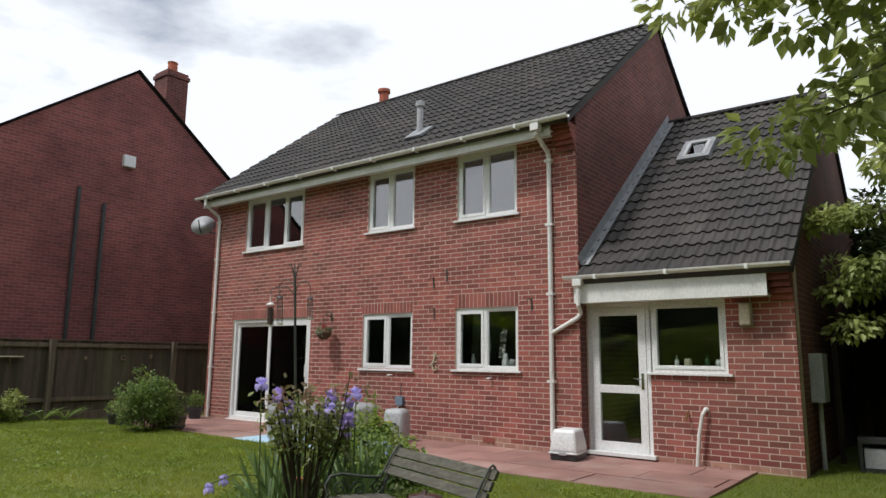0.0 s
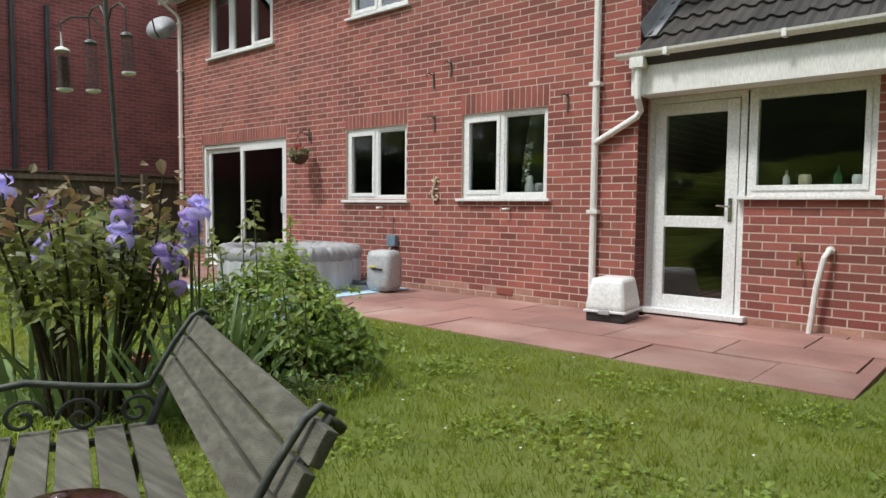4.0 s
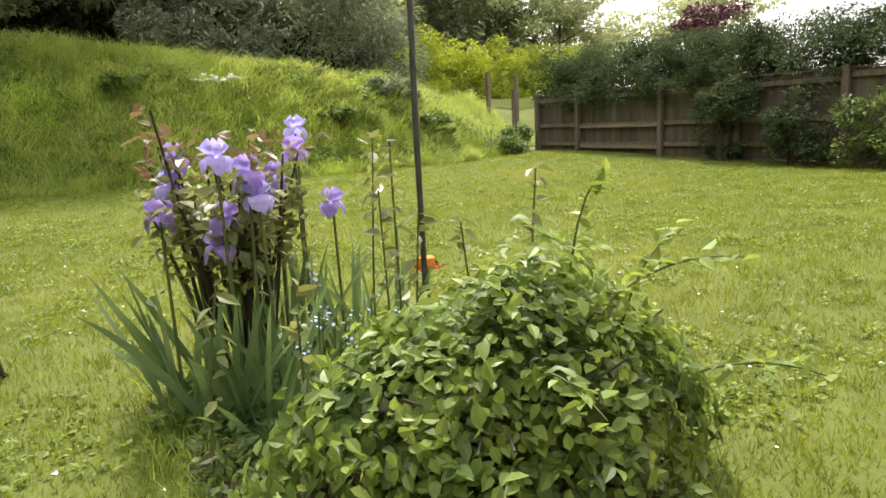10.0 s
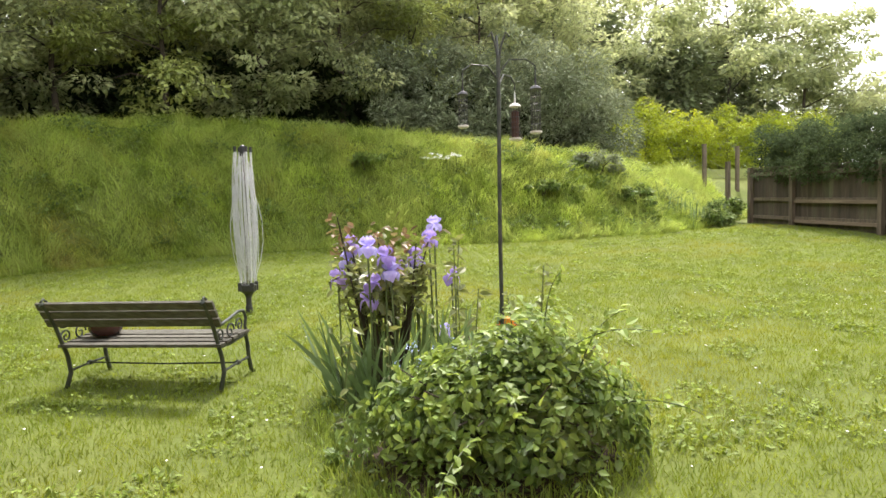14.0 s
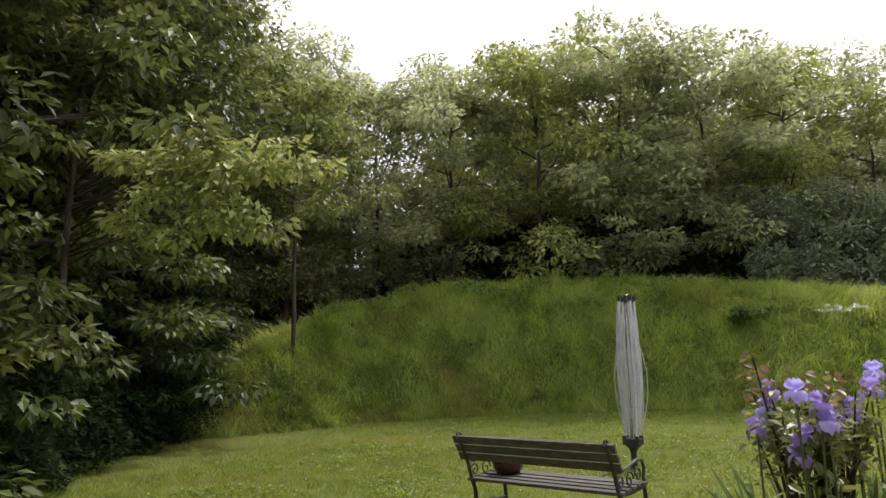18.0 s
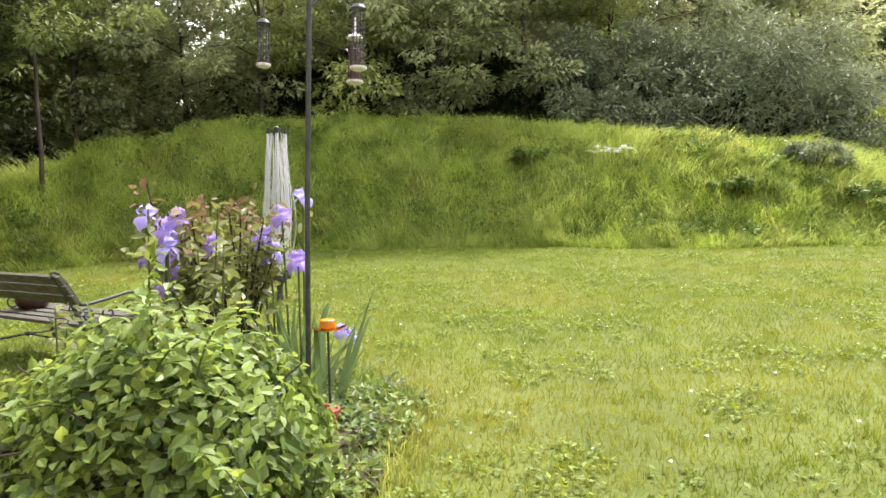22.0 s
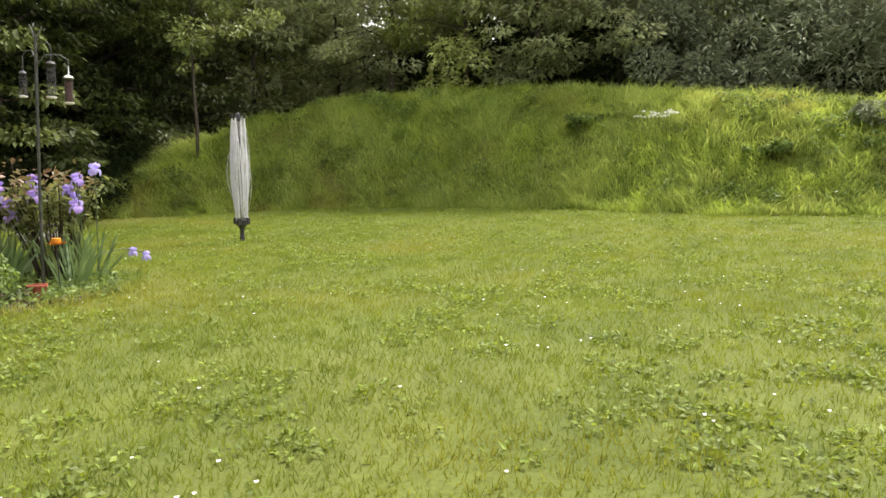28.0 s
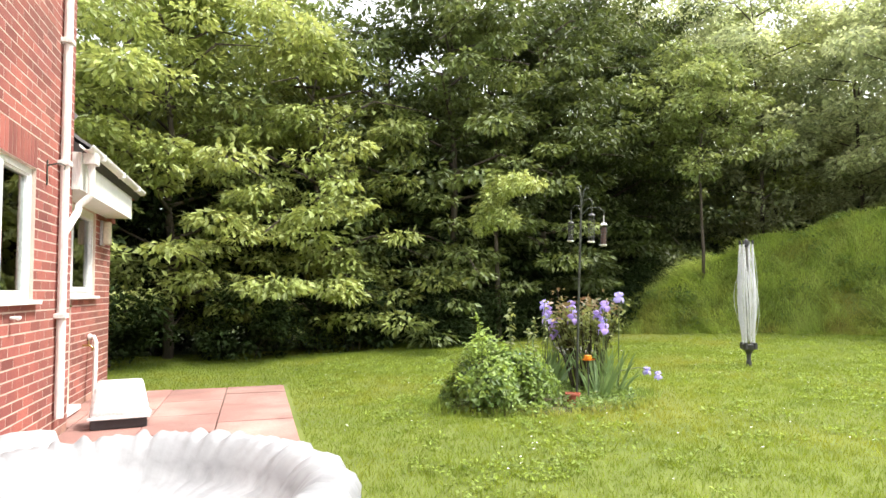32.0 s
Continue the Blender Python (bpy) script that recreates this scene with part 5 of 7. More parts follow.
def build_grass():
    rng = np.random.default_rng(11)
    n = 880000
    # gradually thicker towards the house, along the walk
    x, y = rng.uniform(-14.6, 4.2, n), rng.uniform(-6.8, 10.5, n)
    thin = rng.uniform(0, 1, n) < np.interp(y, [-6.5, -2.0, 2.0, 4.0], [0.4, 0.55, 0.9, 1.0]) * np.interp(x, [-14, -9, 0, 4], [0.6, 1.0, 1.0, 0.55])
    x, y = x[thin], y[thin]
    free = (y < 6.84) | ((x > -1.77) & ((x > -1.2) | (y < 9.03)))
    x, y = x[free], y[free]
    foot = np.interp(x, FOOT_X, FOOT_Y)
    bed = ((x + 4.42) / 0.78) ** 2 + ((y - 4.45) / 1.02) ** 2 < 1
    keep = (y > foot + 0.1) & ~bed & ((x < 3.4) | (y < 0))
    x, y = x[keep], y[keep]
    v, f = blades(rng, x, y, 0.02, 0.052, 0.0065, 1)
    tagged(npmesh("grass", v, f, "grass"), "short mown green lawn grass with yellowish patches", "grass", kind="stuff")
    # taller tufts scattered through the lawn
    m = 9500
    cx, cy = rng.uniform(-14.2, 2.0, m), rng.uniform(-6.0, 6.6, m)
    ok = (cy > np.interp(cx, FOOT_X, FOOT_Y) + 0.2) & (((cx + 4.42) / 0.78) ** 2 + ((cy - 4.45) / 1.02) ** 2 > 1)
    cx, cy = cx[ok], cy[ok]
    k = 15
    v, f = blades(rng, np.repeat(cx, k) + rng.normal(size=len(cx) * k) * 0.028, np.repeat(cy, k) + rng.normal(size=len(cx) * k) * 0.028, 0.03, 0.065, 0.0055, 1)
    tagged(npmesh("grass_tufts", v, f, "grass"), "slightly longer tufts in the lawn", "grass", kind="stuff")
    # long grass on the bank, in tussocks
    m = 15000
    cx = rng.uniform(-15.5, 7.5, m)
    cy = np.interp(cx, FOOT_X, FOOT_Y) + 0.2 - 3.9 * rng.uniform(0, 1, m)
    patch = np.array([noise.noise((q * 0.8, r * 0.8, 7)) + 0.7 * noise.noise((q * 2.6, r * 2.6, 3)) for q, r in zip(cx, cy)])
    k = 17
    n = m * k
    x = np.repeat(cx, k) + rng.normal(size=n) * 0.10
    y = np.repeat(cy, k) + rng.normal(size=n) * 0.09
    hh = np.repeat(rng.choice([0.5, 0.75, 1.05, 1.6], m, p=[0.36, 0.3, 0.24, 0.10]) * np.clip(1 + 0.75 * patch, 0.35, 1.7), k)
    v, f = blades(rng, x, y, 0.09, 0.22, 0.014, 2)
    v = v.reshape(-1, 5, 3)
    v[:, 2:, 2] = v[:, :1, 2] + (v[:, 2:, 2] - v[:, :1, 2]) * hh[:, None]
    sway = np.repeat(rng.normal(size=(m, 2)) * 0.1 + np.array([0.0, 0.05]), k, 0) * hh[:, None]
    v[:, 2:4, :2] += sway[:, None] * 0.45
    v[:, 4, :2] += sway * 1.3
    dry = np.repeat(patch + rng.normal(size=m) * 0.2 > 0.12, k)
    for name, sel, mat, lab in (("long_grass", ~dry, "long_grass", "long rough green grass in tussocks on the bank"), ("pale_grass", dry, "pale_grass", "paler yellowish tussocks among the long grass")):
        n = int(sel.sum())
        i = np.arange(n)[:, None] * 5
        tagged(npmesh(name, v[sel].reshape(-1, 3), np.concatenate([i + np.array([[0, 1, 3]]), i + np.array([[0, 3, 2]]), i + np.array([[2, 3, 4]])]), mat), lab, "grass", kind="stuff")
    # low weeds and daisies in the lawn
    m = 6500
    cx, cy = rng.uniform(-13.5, 1.0, m), rng.uniform(-5.5, 6.6, m)
    drift = np.array([noise.noise((q * 1.3, r * 1.3, 31)) + 0.5 * noise.noise((q * 4, r * 4, 5)) for q, r in zip(cx, cy)])
    ok = (((cx + 4.42) / 0.85) ** 2 + ((cy - 4.45) / 1.1) ** 2 > 1) & (drift > 0.05)
    cx, cy = cx[ok], cy[ok]
    cz = settle(cx, cy) + 0.02
    v, f = leaf_cloud(rng, np.stack([cx, cy, cz], 1), rng.uniform(0.05, 0.15, len(cx)), 80000, 0.03, 0.0, 0.12, 1.5)
    tagged(npmesh("lawn_weeds", v, f, "clover"), "small broad-leaved weeds and clover in the lawn", "weeds", kind="stuff")
    m = 2600
    cx, cy = rng.uniform(-14.0, 5.0, m), rng.uniform(-9.0, -2.0, m)
    rough = np.array([noise.noise((q * 1.1, r * 1.1, 19)) for q, r in zip(cx, cy)]) + np.interp(cx, [-12.5, -10, -7.5], [0.3, 0.3, 0.0])
    ok = (cy < np.interp(cx, FOOT_X, FOOT_Y) - 0.1) & (rough > 0.1)
    cx, cy = cx[ok], cy[ok]
    v, f = leaf_cloud(rng, np.stack([cx, cy, settle(cx, cy) + 0.1], 1), rng.uniform(0.08, 0.24, len(cx)), 26000, 0.075, 0.0, 0.5, 1.7)
    tagged(npmesh("bank_weeds", v, f, "leaf_bush"), "broad-leaved weeds among the long grass of the bank", "weeds", kind="stuff")
    m = 420
    cx, cy = rng.uniform(-13.5, 1.0, m), rng.uniform(-5.0, 6.6, m)
    c = np.stack([cx, cy, settle(cx, cy) + 0.05], 1)
    r = rng.uniform(0.005, 0.010, m)
    ang = np.arange(6) * math.pi / 3
    v = np.concatenate([c[:, None] + r[:, None, None] * np.stack([np.cos(ang), np.sin(ang), 0.3 * np.sin(ang * 2)], 1)[None]], 1).reshape(-1, 3)
    i = np.arange(m)[:, None] * 6
    tagged(npmesh("daisies", v, np.concatenate([i + np.array([[0, 1, 2, 3]]), i + np.array([[0, 3, 4, 5]])]), "white_flower"), "tiny white daisies scattered in the lawn", "flowers", kind="stuff")


build_grass()


# ---- garden bench and pot ----
def build_bench():
    b = thing("garden_bench", "weathered wooden slatted bench with scrolled dark green iron ends", "bench")
    L = 0.57
    for i, (y, z) in enumerate([(-0.36, 0.32), (-0.27, 0.325), (-0.18, 0.32), (-0.09, 0.315), (0.0, 0.31)]):
        part("seat_slat", boxed(-L, L, y, y + 0.075, z, z + 0.022, 0.004), "bench_wood", b)
    for i in range(3):
        bm = boxed(-L - 0.03, L + 0.03, -0.011, 0.011, -0.031, 0.031, 0.004)
        bmesh.ops.transform(bm, verts=bm.verts, matrix=pose(0, 0.115 + i * 0.036, 0.495 + i * 0.062, -29))
        part("back_slat", bm, "bench_wood", b, "weathered grey-green wooden slat" if i == 0 else "")
    for s in (-1, 1):
        x = s * (L - 0.025)
        bm = bmesh.new()
        add_tube(bm, [(x, 0.06, 0.0), (x, 0.0, 0.12), (x, 0.02, 0.24), (x, 0.06, 0.34), (x, 0.105, 0.455), (x, 0.19, 0.615), (x, 0.215, 0.65), (x, 0.235, 0.625)], 0.015, 10, 0.012)
        end = part("iron_end", bm, "black_iron", b, smooth=True)
        part("back_strap", tube([(x, 0.055, 0.45), (x, 0.075, 0.49), (x, 0.125, 0.58), (x, 0.175, 0.655), (x, 0.20, 0.672), (x, 0.222, 0.655)], 0.008, 8), "black_iron", end, smooth=True)
        part("leg", tube([(x, -0.44, 0.0), (x, -0.405, 0.03), (x, -0.375, 0.13), (x, -0.365, 0.24), (x, -0.345, 0.31), (x, -0.30, 0.318)], 0.016, 7, 0.013), "black_iron", end)
        part("armrest", tube([(x, 0.06, 0.455), (x, 0.02, 0.45), (x, -0.12, 0.47), (x, -0.25, 0.495), (x, -0.33, 0.485), (x, -0.365, 0.43), (x, -0.345, 0.37), (x, -0.36, 0.315)], 0.011, 10), "black_iron", end, smooth=True)
        part("seat_rail", tube([(x, -0.36, 0.31), (x, -0.1, 0.298), (x, 0.05, 0.305)], 0.013, 6), "black_iron", end)
        part("foot_rail", tube([(x, -0.385, 0.13), (x, -0.2, 0.135), (x, 0.0, 0.13)], 0.009, 6), "black_iron", end)
        part("knob", lathe([(0.0, -0.02), (0.018, -0.012), (0.02, 0), (0.018, 0.012), (0.0, 0.02)], (x, -0.2, 0.135), 10), "black_iron", end)
        for cy, cz, r, turn in ((-0.26, 0.395, 0.055, 1), (-0.12, 0.38, 0.06, -1), (0.02, 0.38, 0.05, 1)):
            pts = [(x, cy + turn * (r * (1 - k / 30)) * math.cos(k * 0.33), cz + (r * (1 - k / 30)) * math.sin(k * 0.33)) for k in range(27)]
            part("scroll", tube(pts, 0.006, 8), "black_iron", end, smooth=True)
    part("tie_rod", tube([(-L, -0.2, 0.135), (0, -0.2, 0.125), (L, -0.2, 0.135)], 0.006, 6), "black_iron", b)
    b.matrix_world = pose(-2.505, 3.295, 0.115, 0, 0, -19.5) @ Matrix.Diagonal((1, 1, 0.95, 1))
    pot = thing("lidded_pot", "dark brown glazed pot with lid standing on the bench", "pot")
    part("body", lathe([(0.07, 0), (0.1, 0.01), (0.125, 0.06), (0.13, 0.12), (0.115, 0.17), (0.1, 0.185)], (0, 0, 0), 24), "glaze", pot, smooth=True)
    part("lid", lathe([(0.105, 0.186), (0.12, 0.195), (0.11, 0.205), (0.04, 0.222), (0.012, 0.225), (0.02, 0.245), (0.0, 0.25)], (0, 0, 0), 24), "glaze", pot, smooth=True)
    for s in (-1, 1):
        part("handle", tube([(s * 0.115, 0, 0.10), (s * 0.16, 0, 0.115), (s * 0.16, 0, 0.15), (s * 0.115, 0, 0.155)], 0.01, 7), "glaze", pot)
    pot.matrix_world = pose(-2.505, 3.295, 0.115, 0, 0, -19.5) @ pose(0.38, -0.16, 0.328) @ Matrix.Diagonal((0.86, 0.86, 0.72, 1))


M["glaze"] = surf("brown_glaze", (0.035, 0.012, 0.012), (0.06, 0.02, 0.016), 8, 0.15, 0.02, 30)
build_bench()


# ---- folded rotary washing line ----
def build_airer():
    a = thing("rotary_washing_line", "folded rotary washing line with pale grey cords on a steel pole", "washing line")
    part("pole", tube([(0, 0, -0.1), (0, 0, 1.74)], 0.022, 12), "chrome", a)
    part("ground_socket", lathe([(0.035, -0.05), (0.035, 0.1), (0.03, 0.12)], (0, 0, 0), 14), "dark_plastic", a)
    part("hub", lathe([(0.028, 0.12), (0.03, 0.2), (0.05, 0.24), (0.085, 0.27), (0.09, 0.33), (0.07, 0.335)], (0, 0, 0), 16), "dark_plastic", a, "black plastic hub")
    part("top_cap", lathe([(0.03, 1.66), (0.035, 1.7), (0.03, 1.76), (0.01, 1.775)], (0, 0, 0), 14), "dark_plastic", a)
    rng = random.Random(5)
    for k in range(4):
        q = k * math.pi / 2 + 0.5
        c, s = math.cos(q), math.sin(q)
        arm = part("arm", tube([(c * 0.075, s * 0.075, 0.3), (c * 0.095, s * 0.095, 0.9), (c * 0.085, s * 0.085, 1.72)], 0.011, 8), "grey_line", a)
        part("arm_cap", tube([(c * 0.085, s * 0.085, 1.70), (c * 0.085, s * 0.085, 1.755)], 0.015, 8), "dark_plastic", arm)
        part("bracket", boxed(c * 0.09 - 0.02, c * 0.09 + 0.02, s * 0.09 - 0.02, s * 0.09 + 0.02, 0.27, 0.36, 0.006), "dark_plastic", arm)
    bm = bmesh.new()
    for k in range(84):
        q = rng.uniform(0, 2 * math.pi)
        top, low = rng.uniform(1.2, 1.73), rng.uniform(0.34, 0.62)
        r0, r1, r2 = rng.uniform(0.05, 0.095), rng.uniform(0.10, 0.148), rng.uniform(0.05, 0.09)
        if k > 78:
            r1 += rng.uniform(0.03, 0.09)
        pts = []
        for i in range(6):
            t = i / 5
            r = (1 - t) ** 2 * r0 + 2 * t * (1 - t) * r1 * 1.25 + t * t * r2
            pts.append((r * math.cos(q + 0.25 * t), r * math.sin(q + 0.25 * t), top + (low - top) * t))
        add_tube(bm, pts, 0.0035, 3, cap=False)
    tagged(part("cord", bm, "grey_line", a, "pale plastic cords hanging in folds"), kind="stuff")
    a.matrix_world = pose(-2.95, 0.745, 0.12, 0, -1.0, 0)


build_airer()


# ---- bird feeder pole ----
def build_feeder():
    f = thing("bird_feeder_pole", "tall dark metal bird feeder pole with hanging seed feeders", "bird feeder")
    part("pole", tube([(0, 0, -0.1), (0.008, 0, 1.0), (0.0, 0, 2.02)], 0.012, 10), "black_iron", f)
    for k in range(3):
        q = k * 2.094 + 0.4
        c, s = math.cos(q), math.sin(q)
        part("crown_hook", tube([(0, 0, 1.98), (c * 0.02, s * 0.02, 2.08), (c * 0.05, s * 0.05, 2.15), (c * 0.07, s * 0.07, 2.12)], 0.006, 6), "black_iron", f)
    for dx, dy, z, r, hung in ((-0.15, -0.17, 1.755, 0.036, 0.185), (-0.223, 0.0, 1.83, 0.034, 0.24), (0.215, 0.0, 1.79, 0.03, 0.17)):
        top = z + 0.12
        part("arm", tube([(0, 0, top - 0.03), (dx * 0.3, dy * 0.3, top + 0.05), (dx * 0.75, dy * 0.75, top + 0.055), (dx, dy, top + 0.02), (dx, dy, top - 0.02)], 0.005, 6), "black_iron", f)
        bm = bmesh.new()
        for k in range(12):
            c, e = r * 0.84 * math.cos(k * math.pi / 6), r * 0.84 * math.sin(k * math.pi / 6)
            add_tube(bm, [(dx + c, dy + e, z - hung), (dx + c, dy + e, z)], 0.0012, 4)
        fd = part("seed_feeder", bm, "mesh_grey", f, "hanging wire cage seed feeder")
        if dy < 0:
            part("seed", lathe([(0.022, z - hung), (0.024, z - hung + 0.01), (0.024, z - 0.03), (0.01, z - 0.02)], (dx, dy, 0), 12), "seed_mix", fd, "dark red-brown seed")
        part("feeder_lid", lathe([(r, z), (r * 1.05, z + 0.004), (r * 0.75, z + 0.018), (0.006, z + 0.026), (0.003, top - 0.02)], (dx, dy, 0), 16), "upvc_worn" if dy < 0 else "dark_plastic", fd)
        part("feeder_tray", lathe([(r * 0.7, z - hung - 0.018), (r * 1.05, z - hung - 0.012), (r * 1.08, z - hung - 0.002), (r * 0.7, z - hung)], (dx, dy, 0), 16), "upvc_worn", fd)
        for k in range(5):
            zz = z - hung * (k + 1) / 6
            part("ring", tube([(dx + r * 0.86 * math.cos(j * 0.7), dy + r * 0.86 * math.sin(j * 0.7), zz) for j in range(10)], 0.0015, 4), "mesh_grey", fd)
    f.matrix_world = pose(-4.685, 4.21, 0.1, 2.2, -1.2, 0)


M["seed_mix"] = surf("seed_mix", (0.12, 0.06, 0.045), (0.07, 0.04, 0.03), 60, 0.9, 0.5, 90)
M["mesh_grey"] = surf("feeder_mesh", (0.10, 0.10, 0.10), (0.06, 0.06, 0.06), 60, 0.5, 0.4, 90, metal=0.5)
build_feeder()


# ---- small orange dish on a stake ----
def build_saucer():
    s = thing("flower_dish_feeder", "orange flower-shaped dish on a thin dark stake", "bird feeder")
    part("stake", tube([(0, 0, -0.08), (0, 0, 0.41)], 0.006, 6), "black_iron", s)
    bm = bmesh.new()
    c = bm.verts.new((0, 0, 0.412))
    ring = []
    for k in range(30):
        t = 2 * math.pi * k / 30
        r = 0.072 * (1 + 0.22 * math.cos(5 * t))
        ring.append(bm.verts.new((r * math.cos(t), r * math.sin(t), 0.425 + 0.008 * math.cos(5 * t))))
    for k in range(30):
        bm.faces.new((c, ring[k], ring[(k + 1) % 30]))
    bmesh.ops.solidify(bm, geom=bm.faces, thickness=-0.006)
    part("dish", bm, "orange", s, smooth=True)
    part("cup", lathe([(0.03, 0.42), (0.036, 0.43), (0.034, 0.462), (0.028, 0.466)], (0, 0, 0), 16), "orange", s, "orange cup")
    s.matrix_world = pose(-4.75, 4.11, 0.115)


build_saucer()


# ---- hot tub, mat and pump ----
def build_tub():
    cx, cy, r = -8.17, 7.76, 0.89
    mat = part("floor_mat", boxed(-9.2, -6.98, 6.76, 8.7, 0.034, 0.046, 0.004), "mat")
    tagged(mat, "pale blue foam mat under the hot tub", "mat")
    t = thing("inflatable_hot_tub", "round inflatable hot tub in pale grey wood-effect vinyl", "hot tub")
    # outer wall with shallow vertical panels
    bm = bmesh.new()
    n = 240
    prof = [(0.96, 0.0), (0.985, 0.05), (1.0, 0.2), (0.995, 0.4), (0.965, 0.5)]
    rings = []
    for f, z in prof:
        ring = []
        for k in range(n):
            q = 2 * math.pi * k / n
            g = 1 - 0.004 * (1 if k % 10 == 0 else 0) + 0.007 * z / 0.5 * (math.sin(q * 31 + 2 * math.sin(q * 7)) + 0.6 * math.sin(q * 53 + z * 6))
            ring.append(bm.verts.new((r * f * g * math.cos(q), r * f * g * math.sin(q), z)))
        rings.append(ring)
    for u, v in zip(rings, rings[1:]):
        for k in range(n):
            bm.faces.new((u[k], u[(k + 1) % n], v[(k + 1) % n], v[k]))
    bm.faces.new(list(reversed(rings[0])))
    part("side_wall", bm, "tub", t, smooth=True)
    # puckered cover: a crinkled band over the rim and a sagging middle
    bm = bmesh.new()
    rng = random.Random(2)
    n = 320
    ph = [rng.uniform(0, 6.28) for _ in range(4)]
    prof = [(0.985, 0.42, 0.2), (1.0, 0.46, 0.5), (1.0, 0.53, 0.8), (0.97, 0.58, 1.0), (0.91, 0.608, 1.0), (0.85, 0.605, 1.0), (0.80, 0.575, 1.0), (0.74, 0.50, 0.9), (0.70, 0.43, 0.5), (0.55, 0.40, 0.12), (0.3, 0.385, 0.06), (0.1, 0.38, 0.0)]
    rings = []
    for f, z, a in prof:
        ring = []
        for k in range(n):
            q = 2 * math.pi * k / n
            w = abs(math.sin(q * 29 + ph[0] + 0.5 * math.sin(q * 5))) * 1.5 - 0.9 + math.sin(q * 83 + ph[1]) * 0.4 + math.sin(q * 43 + ph[2] + f * 3) * 0.6
            ring.append(bm.verts.new((r * f * (1 + 0.013 * a * w) * math.cos(q), r * f * (1 + 0.013 * a * w) * math.sin(q), z + 0.014 * a * w + 0.012 * a * math.sin(q * 3 + f * 9 + ph[3]))))
        rings.append(ring)
    for u, v in zip(rings, rings[1:]):
        for k in range(n):
            bm.faces.new((u[k], u[(k + 1) % n], v[(k + 1) % n], v[k]))
    bm.faces.new(rings[-1])
    part("cover", bm, "tub_top", t, "crinkled pale grey cover sagging in the middle", smooth=True)
    for k in range(6):
        q = k * math.pi / 3 + 0.35
        c, s = math.cos(q), math.sin(q)
        part("strap", tube([(c * r * 1.0, s * r * 1.0, 0.45), (c * r * 1.02, s * r * 1.02, 0.36), (c * r * 1.012, s * r * 1.012, 0.27)], 0.012, 5), "grey_plastic", t)
    bm = bmesh.new()
    q = -0.55
    for k in range(28):
        u = 2 * math.pi * k / 28
        v = 2 * math.pi * (k + 1) / 28
        p = [(r * 1.006 * math.cos(q + 0.11 * math.cos(w)), r * 1.006 * math.sin(q + 0.11 * math.cos(w)), 0.27 + 0.035 * math.sin(w)) for w in (u, v)]
        add_tube(bm, p, 0.004, 4, cap=False)
    part("badge", bm, "grey_plastic", t, "oval raised badge")
    t.matrix_world = pose(cx, cy, 0.046) @ Matrix.Diagonal((1, 1, 0.87, 1))
    # pump unit beside it
    p = thing("tub_pump", "rounded grey plastic pump unit beside the hot tub", "pump")
    bm = boxed(-0.19, 0.19, -0.16, 0.16, 0.0, 0.5, 0.085)
    for v in bm.verts:
        k = 1 - 0.16 * abs(v.co.z / 0.5 - 0.5) ** 2 * 4
        v.co.x *= k
        v.co.y *= k
    part("body", bm, "grey_plastic", p, smooth=True)
    part("handle_slot", boxed(-0.07, 0.07, -0.167, -0.15, 0.26, 0.285, 0.006), "dark_plastic", p)
    part("warning_strip", boxed(-0.12, -0.02, -0.165, -0.155, 0.295, 0.31, 0.002), "yellow", p)
    part("hose", tube([(-0.16, -0.05, 0.1), (-0.28, -0.1, 0.09), (-0.36, -0.16, 0.1)], 0.03, 8), "dark_plastic", p)
    p.matrix_world = pose(-7.02, 8.3, 0.046, 0, 0, 14)
    b = thing("blue_plug_box", "small blue socket box on the brick wall above the pump", "socket")
    part("box", boxed(-0.08, 0.08, -0.07, 0, 0, 0.14, 0.012), "blue_plastic", b)
    part("cable", tube([(0.0, -0.03, 0.0), (-0.03, -0.08, -0.06), (-0.12, -0.2, -0.12)], 0.012, 6), "grey_plastic", b)
    part("cable", tube([(0.0, -0.02, 0.14), (0.0, -0.008, 0.36)], 0.006, 6), "dark_plastic", b)
    b.matrix_world = pose(-7.4, WALL_Y - 0.004, 0.56)


M["yellow"] = surf("yellow_print", (0.8, 0.62, 0.05), (0.7, 0.55, 0.05), 6, 0.6, 0)
M["blue_plastic"] = surf("blue_plastic", (0.20, 0.27, 0.34), (0.16, 0.22, 0.29), 6, 0.5, 0)
build_tub()


